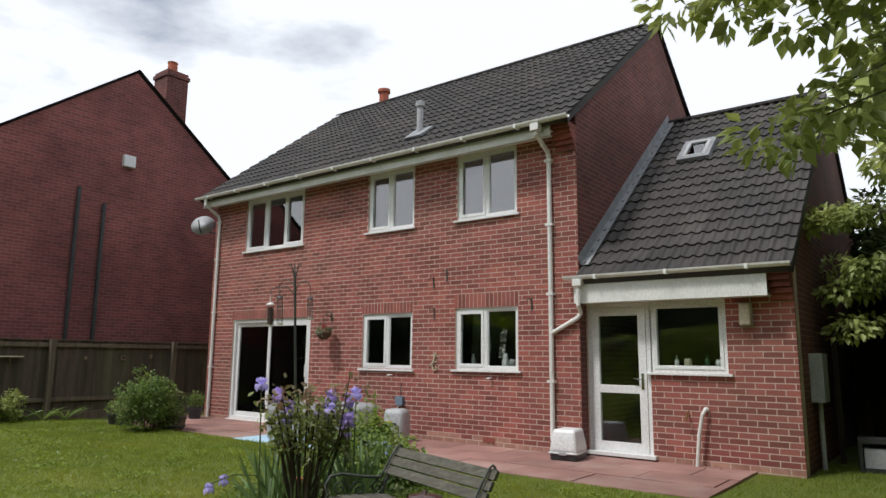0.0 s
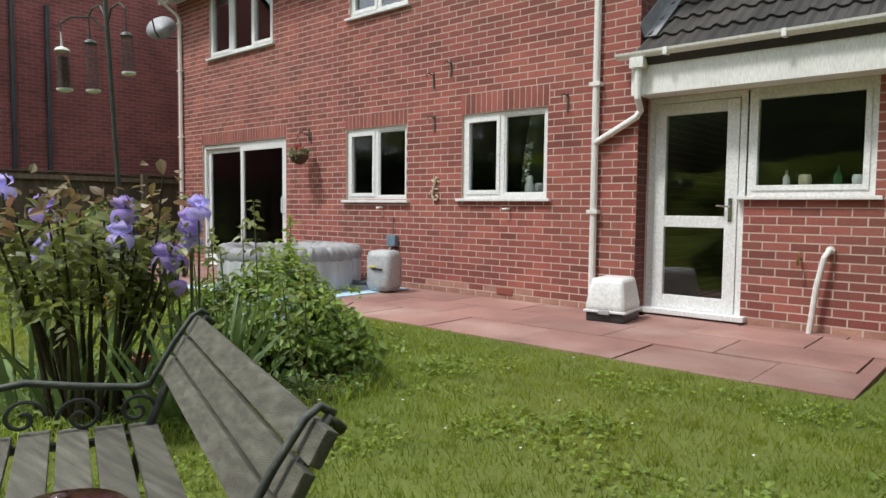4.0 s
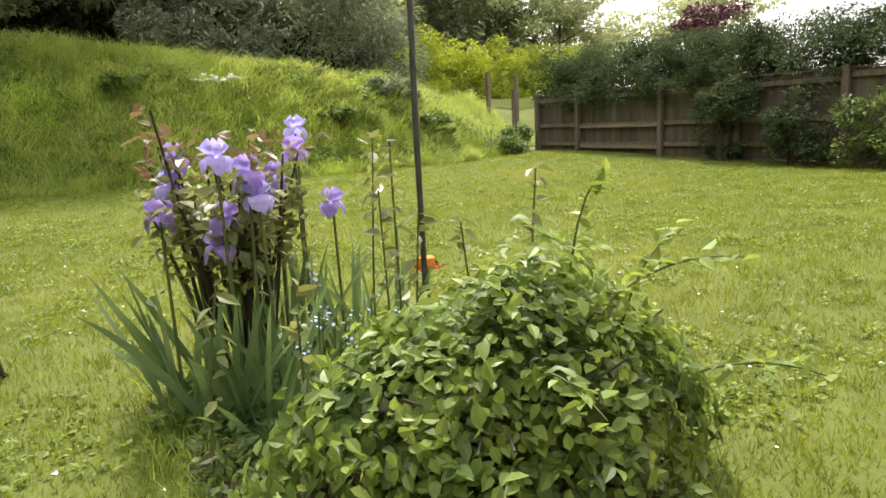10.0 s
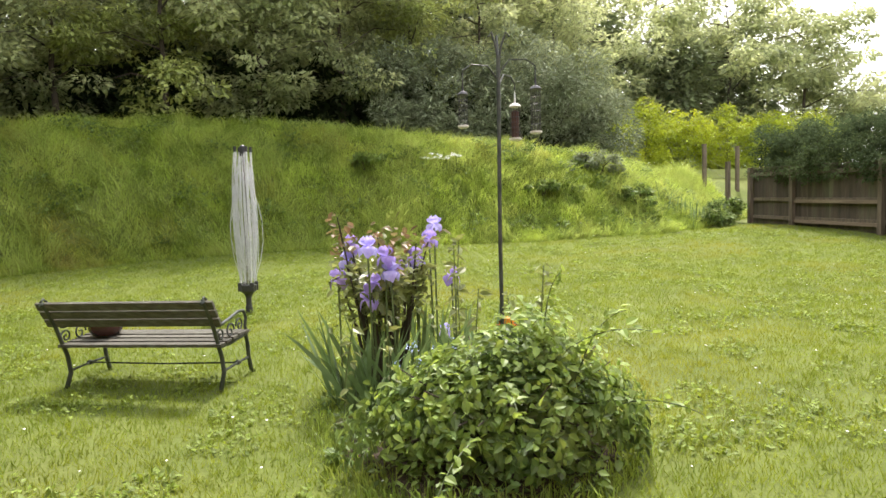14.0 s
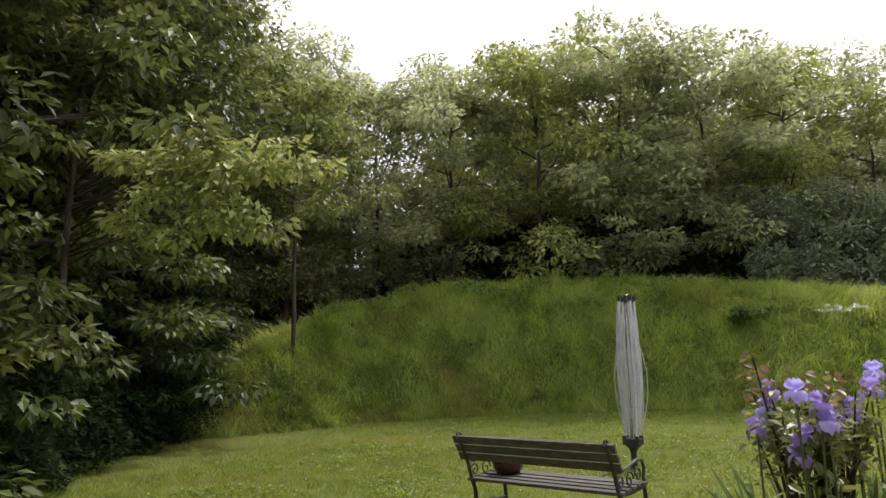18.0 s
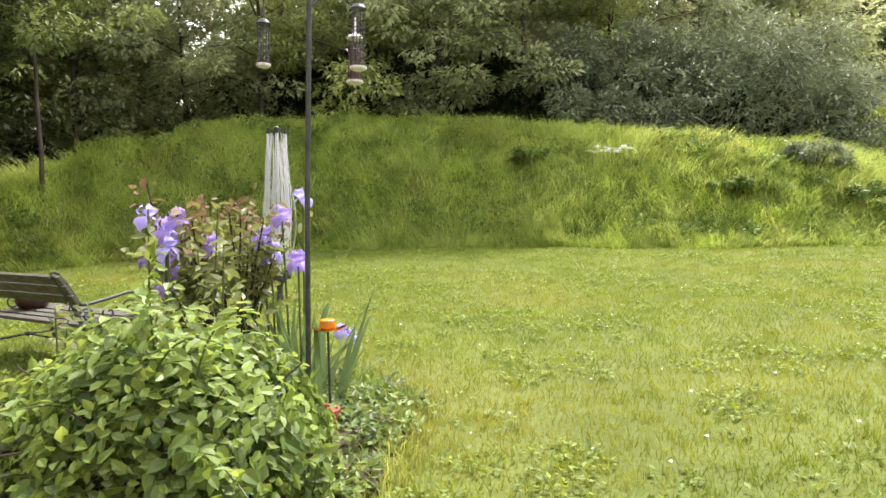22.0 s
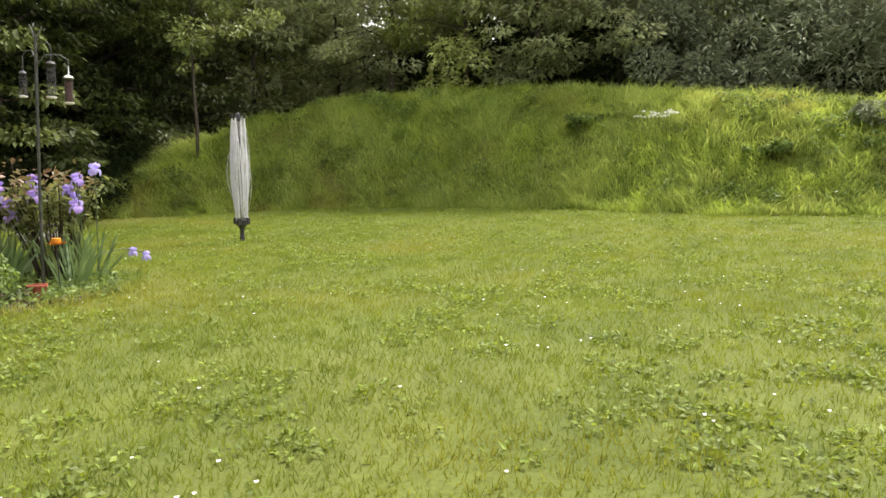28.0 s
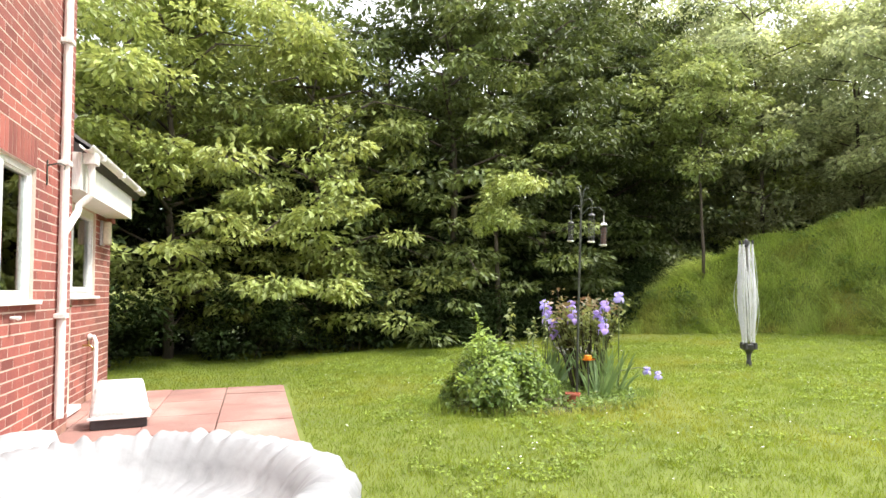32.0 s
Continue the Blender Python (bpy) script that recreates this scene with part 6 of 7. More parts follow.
# ---- things on and by the house wall ----
def wall_things():
    W = WALL_Y - 0.004
    # litter box
    l = thing("cat_litter_box", "white hooded cat litter box with dark grey base", "litter box")
    part("base", boxed(-0.18, 0.18, -0.23, 0.23, 0, 0.1, 0.025), "dark_plastic", l)
    bm = boxed(-0.19, 0.19, -0.24, 0.24, 0.1, 0.40, 0.05)
    for v in bm.verts:
        k = 1 - 0.2 * max(0, (v.co.z - 0.14) / 0.24)
        v.co.x *= k
        v.co.y *= k
    part("hood", bm, "upvc", l, smooth=True)
    part("rim", boxed(-0.2, 0.2, -0.25, 0.25, 0.088, 0.108, 0.008), "upvc", l)
    part("clip", boxed(-0.05, 0.05, -0.264, -0.24, 0.075, 0.115, 0.006), "grey_plastic", l)
    l.matrix_world = pose(-4.03, 8.41, 0.034, 0, 0, 8)
    # hanging basket
    b = thing("hanging_basket", "hanging basket with red flowers on a black iron wall bracket", "hanging basket")
    part("bracket", tube([(0, 0, 0.42), (0, 0, 0.24), (0, 0, 0.30), (0, -0.06, 0.37), (0, -0.2, 0.40), (0, -0.24, 0.36)], 0.007, 6), "black_iron", b)
    part("bowl", lathe([(0.03, 0.0), (0.09, 0.03), (0.13, 0.09), (0.14, 0.13), (0.13, 0.13)], (0, -0.22, -0.07), 20), "coir", b, "brown fibre basket liner", smooth=True)
    for k in range(3):
        q = k * 2.094
        part("chain", tube([(0.13 * math.cos(q), -0.22 + 0.13 * math.sin(q), 0.06), (0, -0.24, 0.35)], 0.003, 4), "black_iron", b)
    rng = np.random.default_rng(31)
    v, f = leaf_cloud(rng, [(0, -0.22, 0.09)], [0.14], 260, 0.06, 0.1, 0.6)
    npmesh("leaves", v, f, "leaf_grey", b)
    v, f = leaf_cloud(rng, [(0.0, -0.22, 0.17), (0.05, -0.25, 0.15)], [0.05, 0.04], 90, 0.035, 0.0, 0.8, 1.2)
    npmesh("flowers", v, f, "red_flower", b)
    b.matrix_world = pose(-9.15, W, 1.74)
    # lizard ornament: a curled relief on the wall
    g = thing("wall_lizard", "pale curled metal lizard ornament hung on the bricks", "ornament")
    pts = [(0.04, 0, 0.30), (0.015, 0, 0.26), (0.0, 0, 0.2), (-0.03, 0, 0.13), (-0.035, 0, 0.07), (-0.005, 0, 0.02), (0.04, 0, 0.02), (0.055, 0, 0.06), (0.03, 0, 0.085), (0.01, 0, 0.065)]
    part("body", tube([(x, -0.014, z) for x, y, z in pts], 0.02, 8, 0.007), "cream", g)
    for x0, z0, x1, z1 in ((0.005, 0.24, 0.075, 0.235), (0.0, 0.23, -0.05, 0.27), (-0.02, 0.14, 0.05, 0.15), (-0.035, 0.12, -0.08, 0.09)):
        part("foot", tube([(x0, -0.012, z0), ((x0 + x1) / 2, -0.012, z0 + 0.02), (x1, -0.012, z1)], 0.008, 6, 0.011), "cream", g)
    g.matrix_world = pose(-6.68, W, 1.14)
    # iron hooks and outlets
    for x, z in ((-6.72, 2.62), (-6.44, 2.73), (-4.82, 2.18), (-6.7, 2.1), (-9.2, 2.12)):
        h = thing("iron_hook", "rusty iron basket hook on the wall", "hook", group="iron wall hooks")
        part("plate", boxed(-0.012, 0.012, -0.006, 0, -0.1, 0.1, 0.002), "black_iron", h)
        part("crook", tube([(0, -0.004, 0.06), (0, -0.09, 0.08), (0, -0.13, 0.06), (0, -0.12, 0.03)], 0.006, 6), "black_iron", h)
        h.matrix_world = pose(x, W, z)
    for x in (-7.62, -5.55):
        o = thing("overflow_pipe", "short white overflow pipe below the window", "pipe", group="overflow pipes")
        part("pipe", tube([(0, 0, 0), (0, -0.06, 0.0), (-0.05, -0.065, -0.005)], 0.012, 8), "upvc_worn", o)
        o.matrix_world = pose(x, W, 1.06)
    v = thing("air_vent", "small square air vent in the brickwork", "vent")
    part("grille", boxed(-0.11, 0.11, -0.006, 0.0, -0.036, 0.036, 0.002), "soldier", v)
    v.matrix_world = pose(-5.6, W, 0.12)
    # satellite dish
    d = thing("satellite_dish", "grey satellite dish on the corner of the house", "satellite dish")
    bm = lathe([(0.0, 0.0), (0.1, 0.012), (0.2, 0.045), (0.27, 0.085)], (0, 0, 0), 28)
    part("reflector", bm, "grey_plastic", d, smooth=True)
    part("arm", tube([(0, -0.2, 0.02), (0, -0.22, 0.25), (0, -0.1, 0.42)], 0.014, 6), "dark_plastic", d)
    part("mount", tube([(0, 0, -0.01), (0.0, 0.02, -0.2), (0.25, 0.05, -0.28)], 0.02, 7), "dark_plastic", d)
    d.matrix_world = pose(-13.45, 8.72, 4.3, 64, 0, 40)
    # lamp, tap and waste pipe on the lower wall
    U = UTIL_Y - 0.004
    p = thing("wall_lamp", "cream plastic bulkhead lamp on the wall", "wall lamp")
    part("back", boxed(-0.08, 0.08, -0.03, 0, -0.15, 0.15, 0.01), "grey_plastic", p)
    part("cover", boxed(-0.07, 0.07, -0.11, -0.03, -0.14, 0.14, 0.025), "cream", p, smooth=True)
    p.matrix_world = pose(-1.82, U, 1.95)
    p = thing("waste_pipe", "white plastic waste pipe down the wall", "pipe")
    part("pipe", tube([(0.05, 0, 0.72), (0.05, -0.06, 0.72), (0.02, -0.09, 0.66), (-0.03, -0.1, 0.4), (-0.07, -0.1, 0.0)], 0.024, 10), "upvc_worn", p)
    part("collar", tube([(0.05, -0.01, 0.72), (0.05, -0.035, 0.72)], 0.035, 10), "upvc_worn", p)
    p.matrix_world = pose(-2.42, U, 0.02)
    p = thing("garden_tap", "brass garden tap on the brick wall", "tap")
    part("spout", tube([(0, 0, 0), (0, -0.07, 0), (0, -0.1, -0.02), (0, -0.1, -0.06)], 0.012, 8), "brass", p)
    part("lever", tube([(0, -0.06, 0.01), (0, -0.06, 0.045), (0.03, -0.06, 0.055)], 0.006, 6), "brass", p)
    p.matrix_world = pose(-2.6, U, 0.66)
    # meter box round the corner
    m = thing("meter_box", "grey plastic meter box with conduit on the side wall", "meter box")
    part("box", boxed(0, 0.16, -0.2, 0.2, 0, 0.62, 0.015), "grey_plastic", m)
    part("conduit", tube([(0.07, 0, 0.0), (0.07, 0, -0.85)], 0.03, 8), "grey_plastic", m)
    m.matrix_world = pose(LEAN_R + 0.002, 9.9, 0.85)
    # folded parasol, crate and red tub in the dark gap
    u = thing("folded_parasol", "folded blue-grey parasol leaning in the shade", "parasol")
    part("canopy", lathe([(0.03, 0.7), (0.16, 0.75), (0.12, 1.2), (0.05, 1.9), (0.015, 2.0)], (0, 0, 0), 9), "parasol", u)
    part("pole", tube([(0, 0, 0), (0, 0, 0.8)], 0.018, 8), "grey_plastic", u)
    u.matrix_world = pose(-0.25, 11.2, 0.0, -4, -6, 0)
    c = thing("storage_crate", "dark plastic crate by the side wall", "crate")
    bm = holed_wall(-0.22, 0.22, 0.0, 0.42, -0.16, 0.16, [(-0.18, 0.18, 0.06, 0.36)])
    part("frame", bm, "dark_plastic", c)
    part("filling", boxed(-0.17, 0.17, -0.12, 0.12, 0.02, 0.3, 0.02), "grey_plastic", c)
    c.matrix_world = pose(-0.62, 10.2, 0.0, 0, 0, 8)
    r = thing("red_tub", "red plastic tub in the shade beside the house", "tub")
    part("tub", lathe([(0.2, 0.0), (0.26, 0.35), (0.28, 0.36), (0.26, 0.37)], (0, 0, 0), 20), "red_flower", r)
    r.matrix_world = pose(0.1, 10.9, 0.3)
    part("stand", boxed(-0.3, 0.3, -0.3, 0.3, -0.32, -0.001, 0.02), "dark_plastic", r)


M["coir"] = surf("coir", (0.11, 0.065, 0.035), (0.07, 0.04, 0.025), 30, 0.95, 0.6, 80)
M["brass"] = surf("brass", (0.55, 0.40, 0.16), (0.4, 0.28, 0.12), 20, 0.35, 0, 30, metal=1.0)
M["parasol"] = surf("parasol", (0.16, 0.20, 0.24), (0.11, 0.14, 0.17), 3, 0.9, 0.2)
wall_things()


# ---- window sill ornaments and curtains ----
def window_things():
    shapes = {"bottle": [(1, 0), (1, 0.55), (0.35, 0.72), (0.35, 1), (0, 1)], "jar": [(0.9, 0), (1.1, 0.6), (0.85, 0.9), (0, 0.92)], "vase": [(0.6, 0), (1, 0.35), (0.4, 0.8), (0.6, 1), (0, 1)], "figurine": [(0.9, 0), (1, 0.3), (0.55, 0.6), (0.7, 0.78), (0.5, 0.95), (0, 1)]}
    about = {"bottle": "glass bottle on the window sill", "jar": "short pale jar on the window sill", "vase": "slim white vase on the window sill", "figurine": "small white china figure on the window sill"}
    sets = {"low_a": [(0.36, "figurine", 0.12, 0.04, "upvc"), (0.57, "bottle", 0.2, 0.055, "bottle_green"), (0.72, "jar", 0.09, 0.05, "upvc"), (0.9, "jar", 0.15, 0.05, "cream")],
            "low_b": [(0.1, "bottle", 0.2, 0.038, "grey_plastic"), (0.2, "bottle", 0.17, 0.035, "grey_plastic"), (0.4, "vase", 0.16, 0.045, "upvc"), (0.72, "figurine", 0.18, 0.06, "upvc"), (0.83, "jar", 0.1, 0.05, "grey_plastic")],
            "utility": [(0.3, "bottle", 0.15, 0.03, "upvc"), (0.45, "jar", 0.12, 0.05, "cream"), (0.7, "bottle", 0.18, 0.035, "bottle_green"), (0.85, "jar", 0.11, 0.045, "upvc")]}
    for key, items in sets.items():
        wy = UTIL_Y if key == "utility" else WALL_Y
        x0, x1, z0, z1 = HOLES[key]
        part("inner_sill", boxed(x0 + 0.02, x1 - 0.02, wy + 0.105, wy + 0.33, z0 - 0.01, z0 + 0.02, 0.004), "upvc", house)
        for u, kind, h, r, m_ in items:
            ob = thing(kind, about[kind], kind, group="ornaments on the window sills")
            part("body", lathe([(p * r, q * h + 0.06 * (q > 0)) for p, q in shapes[kind]], (0, 0, 0), 14), m_, ob, smooth=True)
            ob.matrix_world = pose(x0 + (x1 - x0) * u, wy + 0.175, z0 + 0.021)
    # sprays standing in two of the pots
    for key, u, z1, m_, lab in (("low_a", 0.72, 0.34, "leaf_yellow", "yellow-green spiky plant in a white pot"), ("low_b", 0.42, 0.5, "white_flower", "tall white orchid spray on the window sill"), ("low_b", 0.66, 0.62, "white_flower", "white blossom spray behind the window")):
        x0, x1, z0, _ = HOLES[key]
        rg = np.random.default_rng(int(u * 100))
        x, y, z0 = x0 + (x1 - x0) * u, WALL_Y + 0.185, z0 + 0.14
        ob = thing("house_plant", lab, "plant")
        zs = np.linspace(z0 + 0.06, z0 + z1 - 0.14, 9)
        part("stem", tube([(x, y, z0 - 0.1), (x + 0.015, y, (z0 + zs[-1]) / 2), (x + 0.03, y, zs[-1])], 0.005, 5), "stem", ob)
        v, f = leaf_cloud(rg, np.stack([x + 0.03 * np.linspace(0, 1, 9), np.full(9, y), zs], 1), np.full(9, 0.03), 90, 0.045, -0.4 if m_ == "leaf_yellow" else 0.2, 0.9, 1.6)
        npmesh("foliage" if m_ == "leaf_yellow" else "blossom", v, f, m_, ob)

    def curtain(x0, x1, z0, z1, y, material, label):
        bm = bmesh.new()
        n = max(12, int((x1 - x0) / 0.018))
        a = [bm.verts.new((x0 + (x1 - x0) * k / n, y + 0.02 * math.sin(k * 0.9), z1)) for k in range(n + 1)]
        b = [bm.verts.new((x0 + (x1 - x0) * k / n, y + 0.028 * math.sin(k * 0.9 + 0.3), z0)) for k in range(n + 1)]
        for k in range(n):
            bm.faces.new((a[k], a[k + 1], b[k + 1], b[k]))
        bmesh.ops.solidify(bm, geom=bm.faces, thickness=0.003)
        tagged(part("curtain", bm, material, smooth=True), label, "curtain", "curtains")

    for key, pale in (("up_a", False), ("up_b", True), ("up_c", True)):
        x0, x1, z0, z1 = HOLES[key]
        m_ = "curtain" if pale else "curtain_dark"
        lab = "pale gathered curtain behind the upstairs window" if pale else "dark gathered curtain behind the upstairs window"
        curtain(x0 - 0.1, x0 + 0.32, z0 - 0.08, z1 + 0.02, WALL_Y + 0.32, m_, lab)
        curtain(x1 - 0.25, x1 + 0.1, z0 - 0.08, z1 + 0.02, WALL_Y + 0.32, m_, lab)
    x0, x1, z0, z1 = HOLES["patio_door"]
    curtain(x0 - 0.1, x0 + 0.5, 0.06, z1 + 0.02, WALL_Y + 0.36, "curtain_dark", "dark grey curtain behind the patio door")
    curtain(x1 - 1.0, x1 - 0.5, 0.06, z1 + 0.02, WALL_Y + 0.36, "curtain_dark", "dark grey curtain behind the patio door")


def side_store():
    """A dark open-fronted store, added to darken the passage beside the house, where the parasol and crate are kept."""
    st = thing("added_store", "dark open-fronted timber store added to darken the passage beside the house", "shed")
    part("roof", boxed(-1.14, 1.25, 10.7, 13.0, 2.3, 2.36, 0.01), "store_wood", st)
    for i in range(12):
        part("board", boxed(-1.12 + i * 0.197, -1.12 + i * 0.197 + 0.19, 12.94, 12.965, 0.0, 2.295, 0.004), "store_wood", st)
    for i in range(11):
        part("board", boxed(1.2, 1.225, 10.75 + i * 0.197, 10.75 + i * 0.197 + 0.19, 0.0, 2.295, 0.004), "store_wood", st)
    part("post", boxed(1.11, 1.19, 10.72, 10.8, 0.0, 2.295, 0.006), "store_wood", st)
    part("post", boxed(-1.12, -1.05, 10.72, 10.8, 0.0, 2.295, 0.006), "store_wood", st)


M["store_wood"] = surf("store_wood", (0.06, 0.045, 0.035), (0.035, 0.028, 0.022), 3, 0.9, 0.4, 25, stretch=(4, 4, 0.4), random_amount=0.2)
side_store()
M["bottle_green"] = surf("bottle_green", (0.03, 0.10, 0.05), (0.05, 0.14, 0.06), 9, 0.15, 0)
M["curtain_dark"] = surf("curtain_dark", (0.16, 0.15, 0.15), (0.11, 0.105, 0.105), 5, 0.95, 0.1, 20, stretch=(9, 9, 0.5))
window_things()


# ---- the flower bed ----
def build_bed():
    # bare soil under the plants
    bm = bmesh.new()
    rng = random.Random(21)
    rings = []
    for f, z in ((1.0, -0.03), (0.85, 0.008), (0.5, 0.02), (0.15, 0.025)):
        rings.append([bm.verts.new((-4.42 + 0.82 * f * math.cos(q) * (1 + 0.07 * math.sin(5 * q + 1)), 4.45 + 1.08 * f * math.sin(q) * (1 + 0.05 * math.sin(4 * q)), 0.105 + z + rng.uniform(-0.012, 0.012))) for q in (2 * math.pi * k / 40 for k in range(40))])
    for u, v in zip(rings, rings[1:]):
        for k in range(40):
            bm.faces.new((u[k], u[(k + 1) % 40], v[(k + 1) % 40], v[k]))
    bm.faces.new(rings[-1])
    tagged(part("flower_bed", bm, "soil", smooth=True), "bare brown soil of a small round flower bed", "flower bed", kind="structure")


build_bed()


def bed_edge():
    """Rough grass and low leaves that blur the edge of the bed."""
    rng = np.random.default_rng(41)
    q = rng.uniform(0, 2 * math.pi, 2600)
    r = rng.normal(1.06, 0.09, 2600)
    v, f = blades(rng, -4.42 + 0.74 * r * np.cos(q), 4.47 + 1.0 * r * np.sin(q), 0.04, 0.12, 0.007, 2)
    tagged(npmesh("edge_grass", v, f, "long_grass"), "uncut grass round the edge of the flower bed", "grass", kind="stuff")
    q = rng.uniform(0, 2 * math.pi, 150)
    u = np.sqrt(rng.uniform(0.1, 1.1, 150))
    c = np.stack([-4.42 + 0.74 * np.cos(q) * u, 4.45 + 1.0 * np.sin(q) * u, np.full(150, 0.15)], 1)
    v, f = leaf_cloud(rng, c, np.full(150, 0.1), 6500, 0.045, 0.1, 0.6, 1.7)
    tagged(npmesh("bed_weeds", v, f, "leaf_bush"), "low leafy weeds covering the flower bed soil", "weeds", kind="stuff")


bed_edge()


def wide_leaves(rng, centres, normals, size, elong=1.55):
    """Broad pointed leaves with a fold, facing along the given directions: vertices and triangles."""
    n = len(centres)
    axis = np.cross(normals, rng.normal(size=(n, 3)))
    axis[:, 2] -= 0.35
    axis -= normals * (axis * normals).sum(1)[:, None]
    axis /= np.linalg.norm(axis, axis=1)[:, None] + 1e-9
    side = np.cross(normals, axis)
    s = (size * rng.uniform(0.6, 1.35, n))[:, None]
    w = s / elong * 0.5
    up = normals * s * 0.10
    c = centres
    v = np.stack([c, c + axis * s * 0.28 + side * w * 0.9 + up, c + axis * s * 0.62 + side * w * 0.75 + up * 0.7, c + axis * s - up * 0.6,
                  c + axis * s * 0.62 - side * w * 0.75 + up * 0.7, c + axis * s * 0.28 - side * w * 0.9 + up, c + axis * s * 0.45], 1).reshape(-1, 3)
    i = np.arange(n)[:, None] * 7
    tri = [[0, 1, 6], [1, 2, 6], [2, 3, 6], [3, 4, 6], [4, 5, 6], [5, 0, 6]]
    return v, np.concatenate([i + np.array([q]) for q in tri])


def build_climber():
    """The low mound of broad leaves with long trailing shoots."""
    rng = np.random.default_rng(51)
    cx, cy, z0 = -4.47, 4.96, 0.09
    plant = thing("honeysuckle_bush", "low dense leafy green climbing shrub with trailing shoots", "shrub")
    n = 7000
    q = rng.uniform(0, 2 * math.pi, n)
    u = rng.uniform(0, 1, n)
    r = np.sqrt(u) * 0.97
    bump = 1 + 0.13 * np.sin(3 * q + 1) + 0.10 * np.sin(5 * q + 0.4) + 0.07 * np.sin(9 * q)
    x, y = cx + 0.64 * r * bump * np.cos(q), cy + 0.53 * r * bump * np.sin(q)
    top = 0.43 * np.sqrt(np.clip(1 - r ** 2.4, 0, 1)) * (1 + 0.16 * np.sin(x * 9) * np.cos(y * 8)) + 0.25 * np.exp(-(((x + 4.62) / 0.17) ** 2 + ((y - 5.12) / 0.18) ** 2))
    z = z0 + 0.03 + rng.normal(size=n) * 0.035 + top * (1 - 0.55 * rng.uniform(0, 1, n) ** 2.2)
    nrm = np.stack([(x - cx) * 0.9, (y - cy) * 0.9, 0.25 + 0.6 * (1 - r)], 1) + rng.normal(size=(n, 3)) * 0.28
    nrm /= np.linalg.norm(nrm, axis=1)[:, None]
    for name, lo, hi, mat, lab in (("foliage", 0, 4600, "leaf_bush", ""), ("young_foliage", 4600, n, "leaf_young", "fresh yellow-green young leaves")):
        sl = slice(lo, hi)
        zz = z[sl] if name == "foliage" else z0 + 0.05 + top[sl] * rng.uniform(0.85, 1.25, hi - lo)
        v, f = wide_leaves(rng, np.stack([x[sl], y[sl], zz], 1), nrm[sl], 0.052 if name == "foliage" else 0.044)
        o = npmesh(name, v, f, mat, plant)
        if lab:
            o["label"] = lab
    for k in range(26):
        a = rng.uniform(0, 6.28)
        e = (cx + 0.5 * math.cos(a), cy + 0.48 * math.sin(a), z0 + rng.uniform(0.2, 0.5))
        part("stem", tube([(cx + 0.12 * math.cos(a), cy + 0.12 * math.sin(a), z0), ((cx + e[0]) / 2, (cy + e[1]) / 2, z0 + 0.28), e], 0.006, 5, 0.003), "bark", plant)
    # trailing shoots, each with its leaves
    for x0, y0, z1, x1, y1, z2 in ((-4.6, 5.15, 0.72, -4.66, 5.22, 0.98), (-4.62, 5.2, 0.66, -4.98, 5.42, 0.74), (-4.8, 5.3, 0.45, -5.12, 5.58, 0.42), (-4.3, 5.3, 0.4, -4.0, 5.62, 0.2), (-4.75, 5.2, 0.62, -4.95, 5.25, 0.8), (-4.4, 5.2, 0.55, -4.35, 5.55, 0.5)):
        mid = ((x0 + x1) / 2 + 0.03, (y0 + y1) / 2, (z1 + z2) / 2 + 0.08)
        a, c, e = Vector((x0, y0, z1 - 0.08)), Vector(mid), Vector((x1, y1, z2))
        sh = part("shoot", tube([a * (1 - u) ** 2 + c * (2 * u * (1 - u)) + e * u * u for u in (k / 9 for k in range(10))], 0.004, 5, 0.002), "stem", plant)
        m = 26
        t = np.linspace(0.1, 1, m)[:, None]
        c = (1 - t) ** 2 * np.array([x0, y0, z1 - 0.08]) + 2 * t * (1 - t) * np.array(mid) + t * t * np.array([x1, y1, z2]) + rng.normal(size=(m, 3)) * 0.012
        nn = rng.normal(size=(m, 3)) * 0.5 + np.array([0, 0, 1.0])
        v, f = wide_leaves(rng, c, nn / np.linalg.norm(nn, axis=1)[:, None], 0.05)
        npmesh("leaves", v, f, "leaf_young", sh)
    # forget-me-nots at its foot
    fl = thing("forget_me_not", "tiny pale blue flowers among the leaves", "flowers")
    c = np.stack([rng.uniform(-4.3, -3.95, 60), rng.uniform(4.4, 4.85, 60), rng.uniform(0.45, 0.58, 60)], 1)
    v, f = leaf_cloud(rng, c[:14], np.full(14, 0.03), 110, 0.011, 0, 0.5, 1.1)
    npmesh("blossom", v, f, "blue_flower", fl)
    for p in c[:14]:
        part("stem", tube([(p[0], p[1], 0.14), (p[0] + 0.01, p[1], 0.4), tuple(p)], 0.0025, 4), "stem", fl)


M["leaf_young"] = surf("leaf_young", (0.26, 0.36, 0.08), (0.17, 0.26, 0.055), 4, 0.45, 0, 12, random_amount=0.3, transl=0.4)
build_climber()


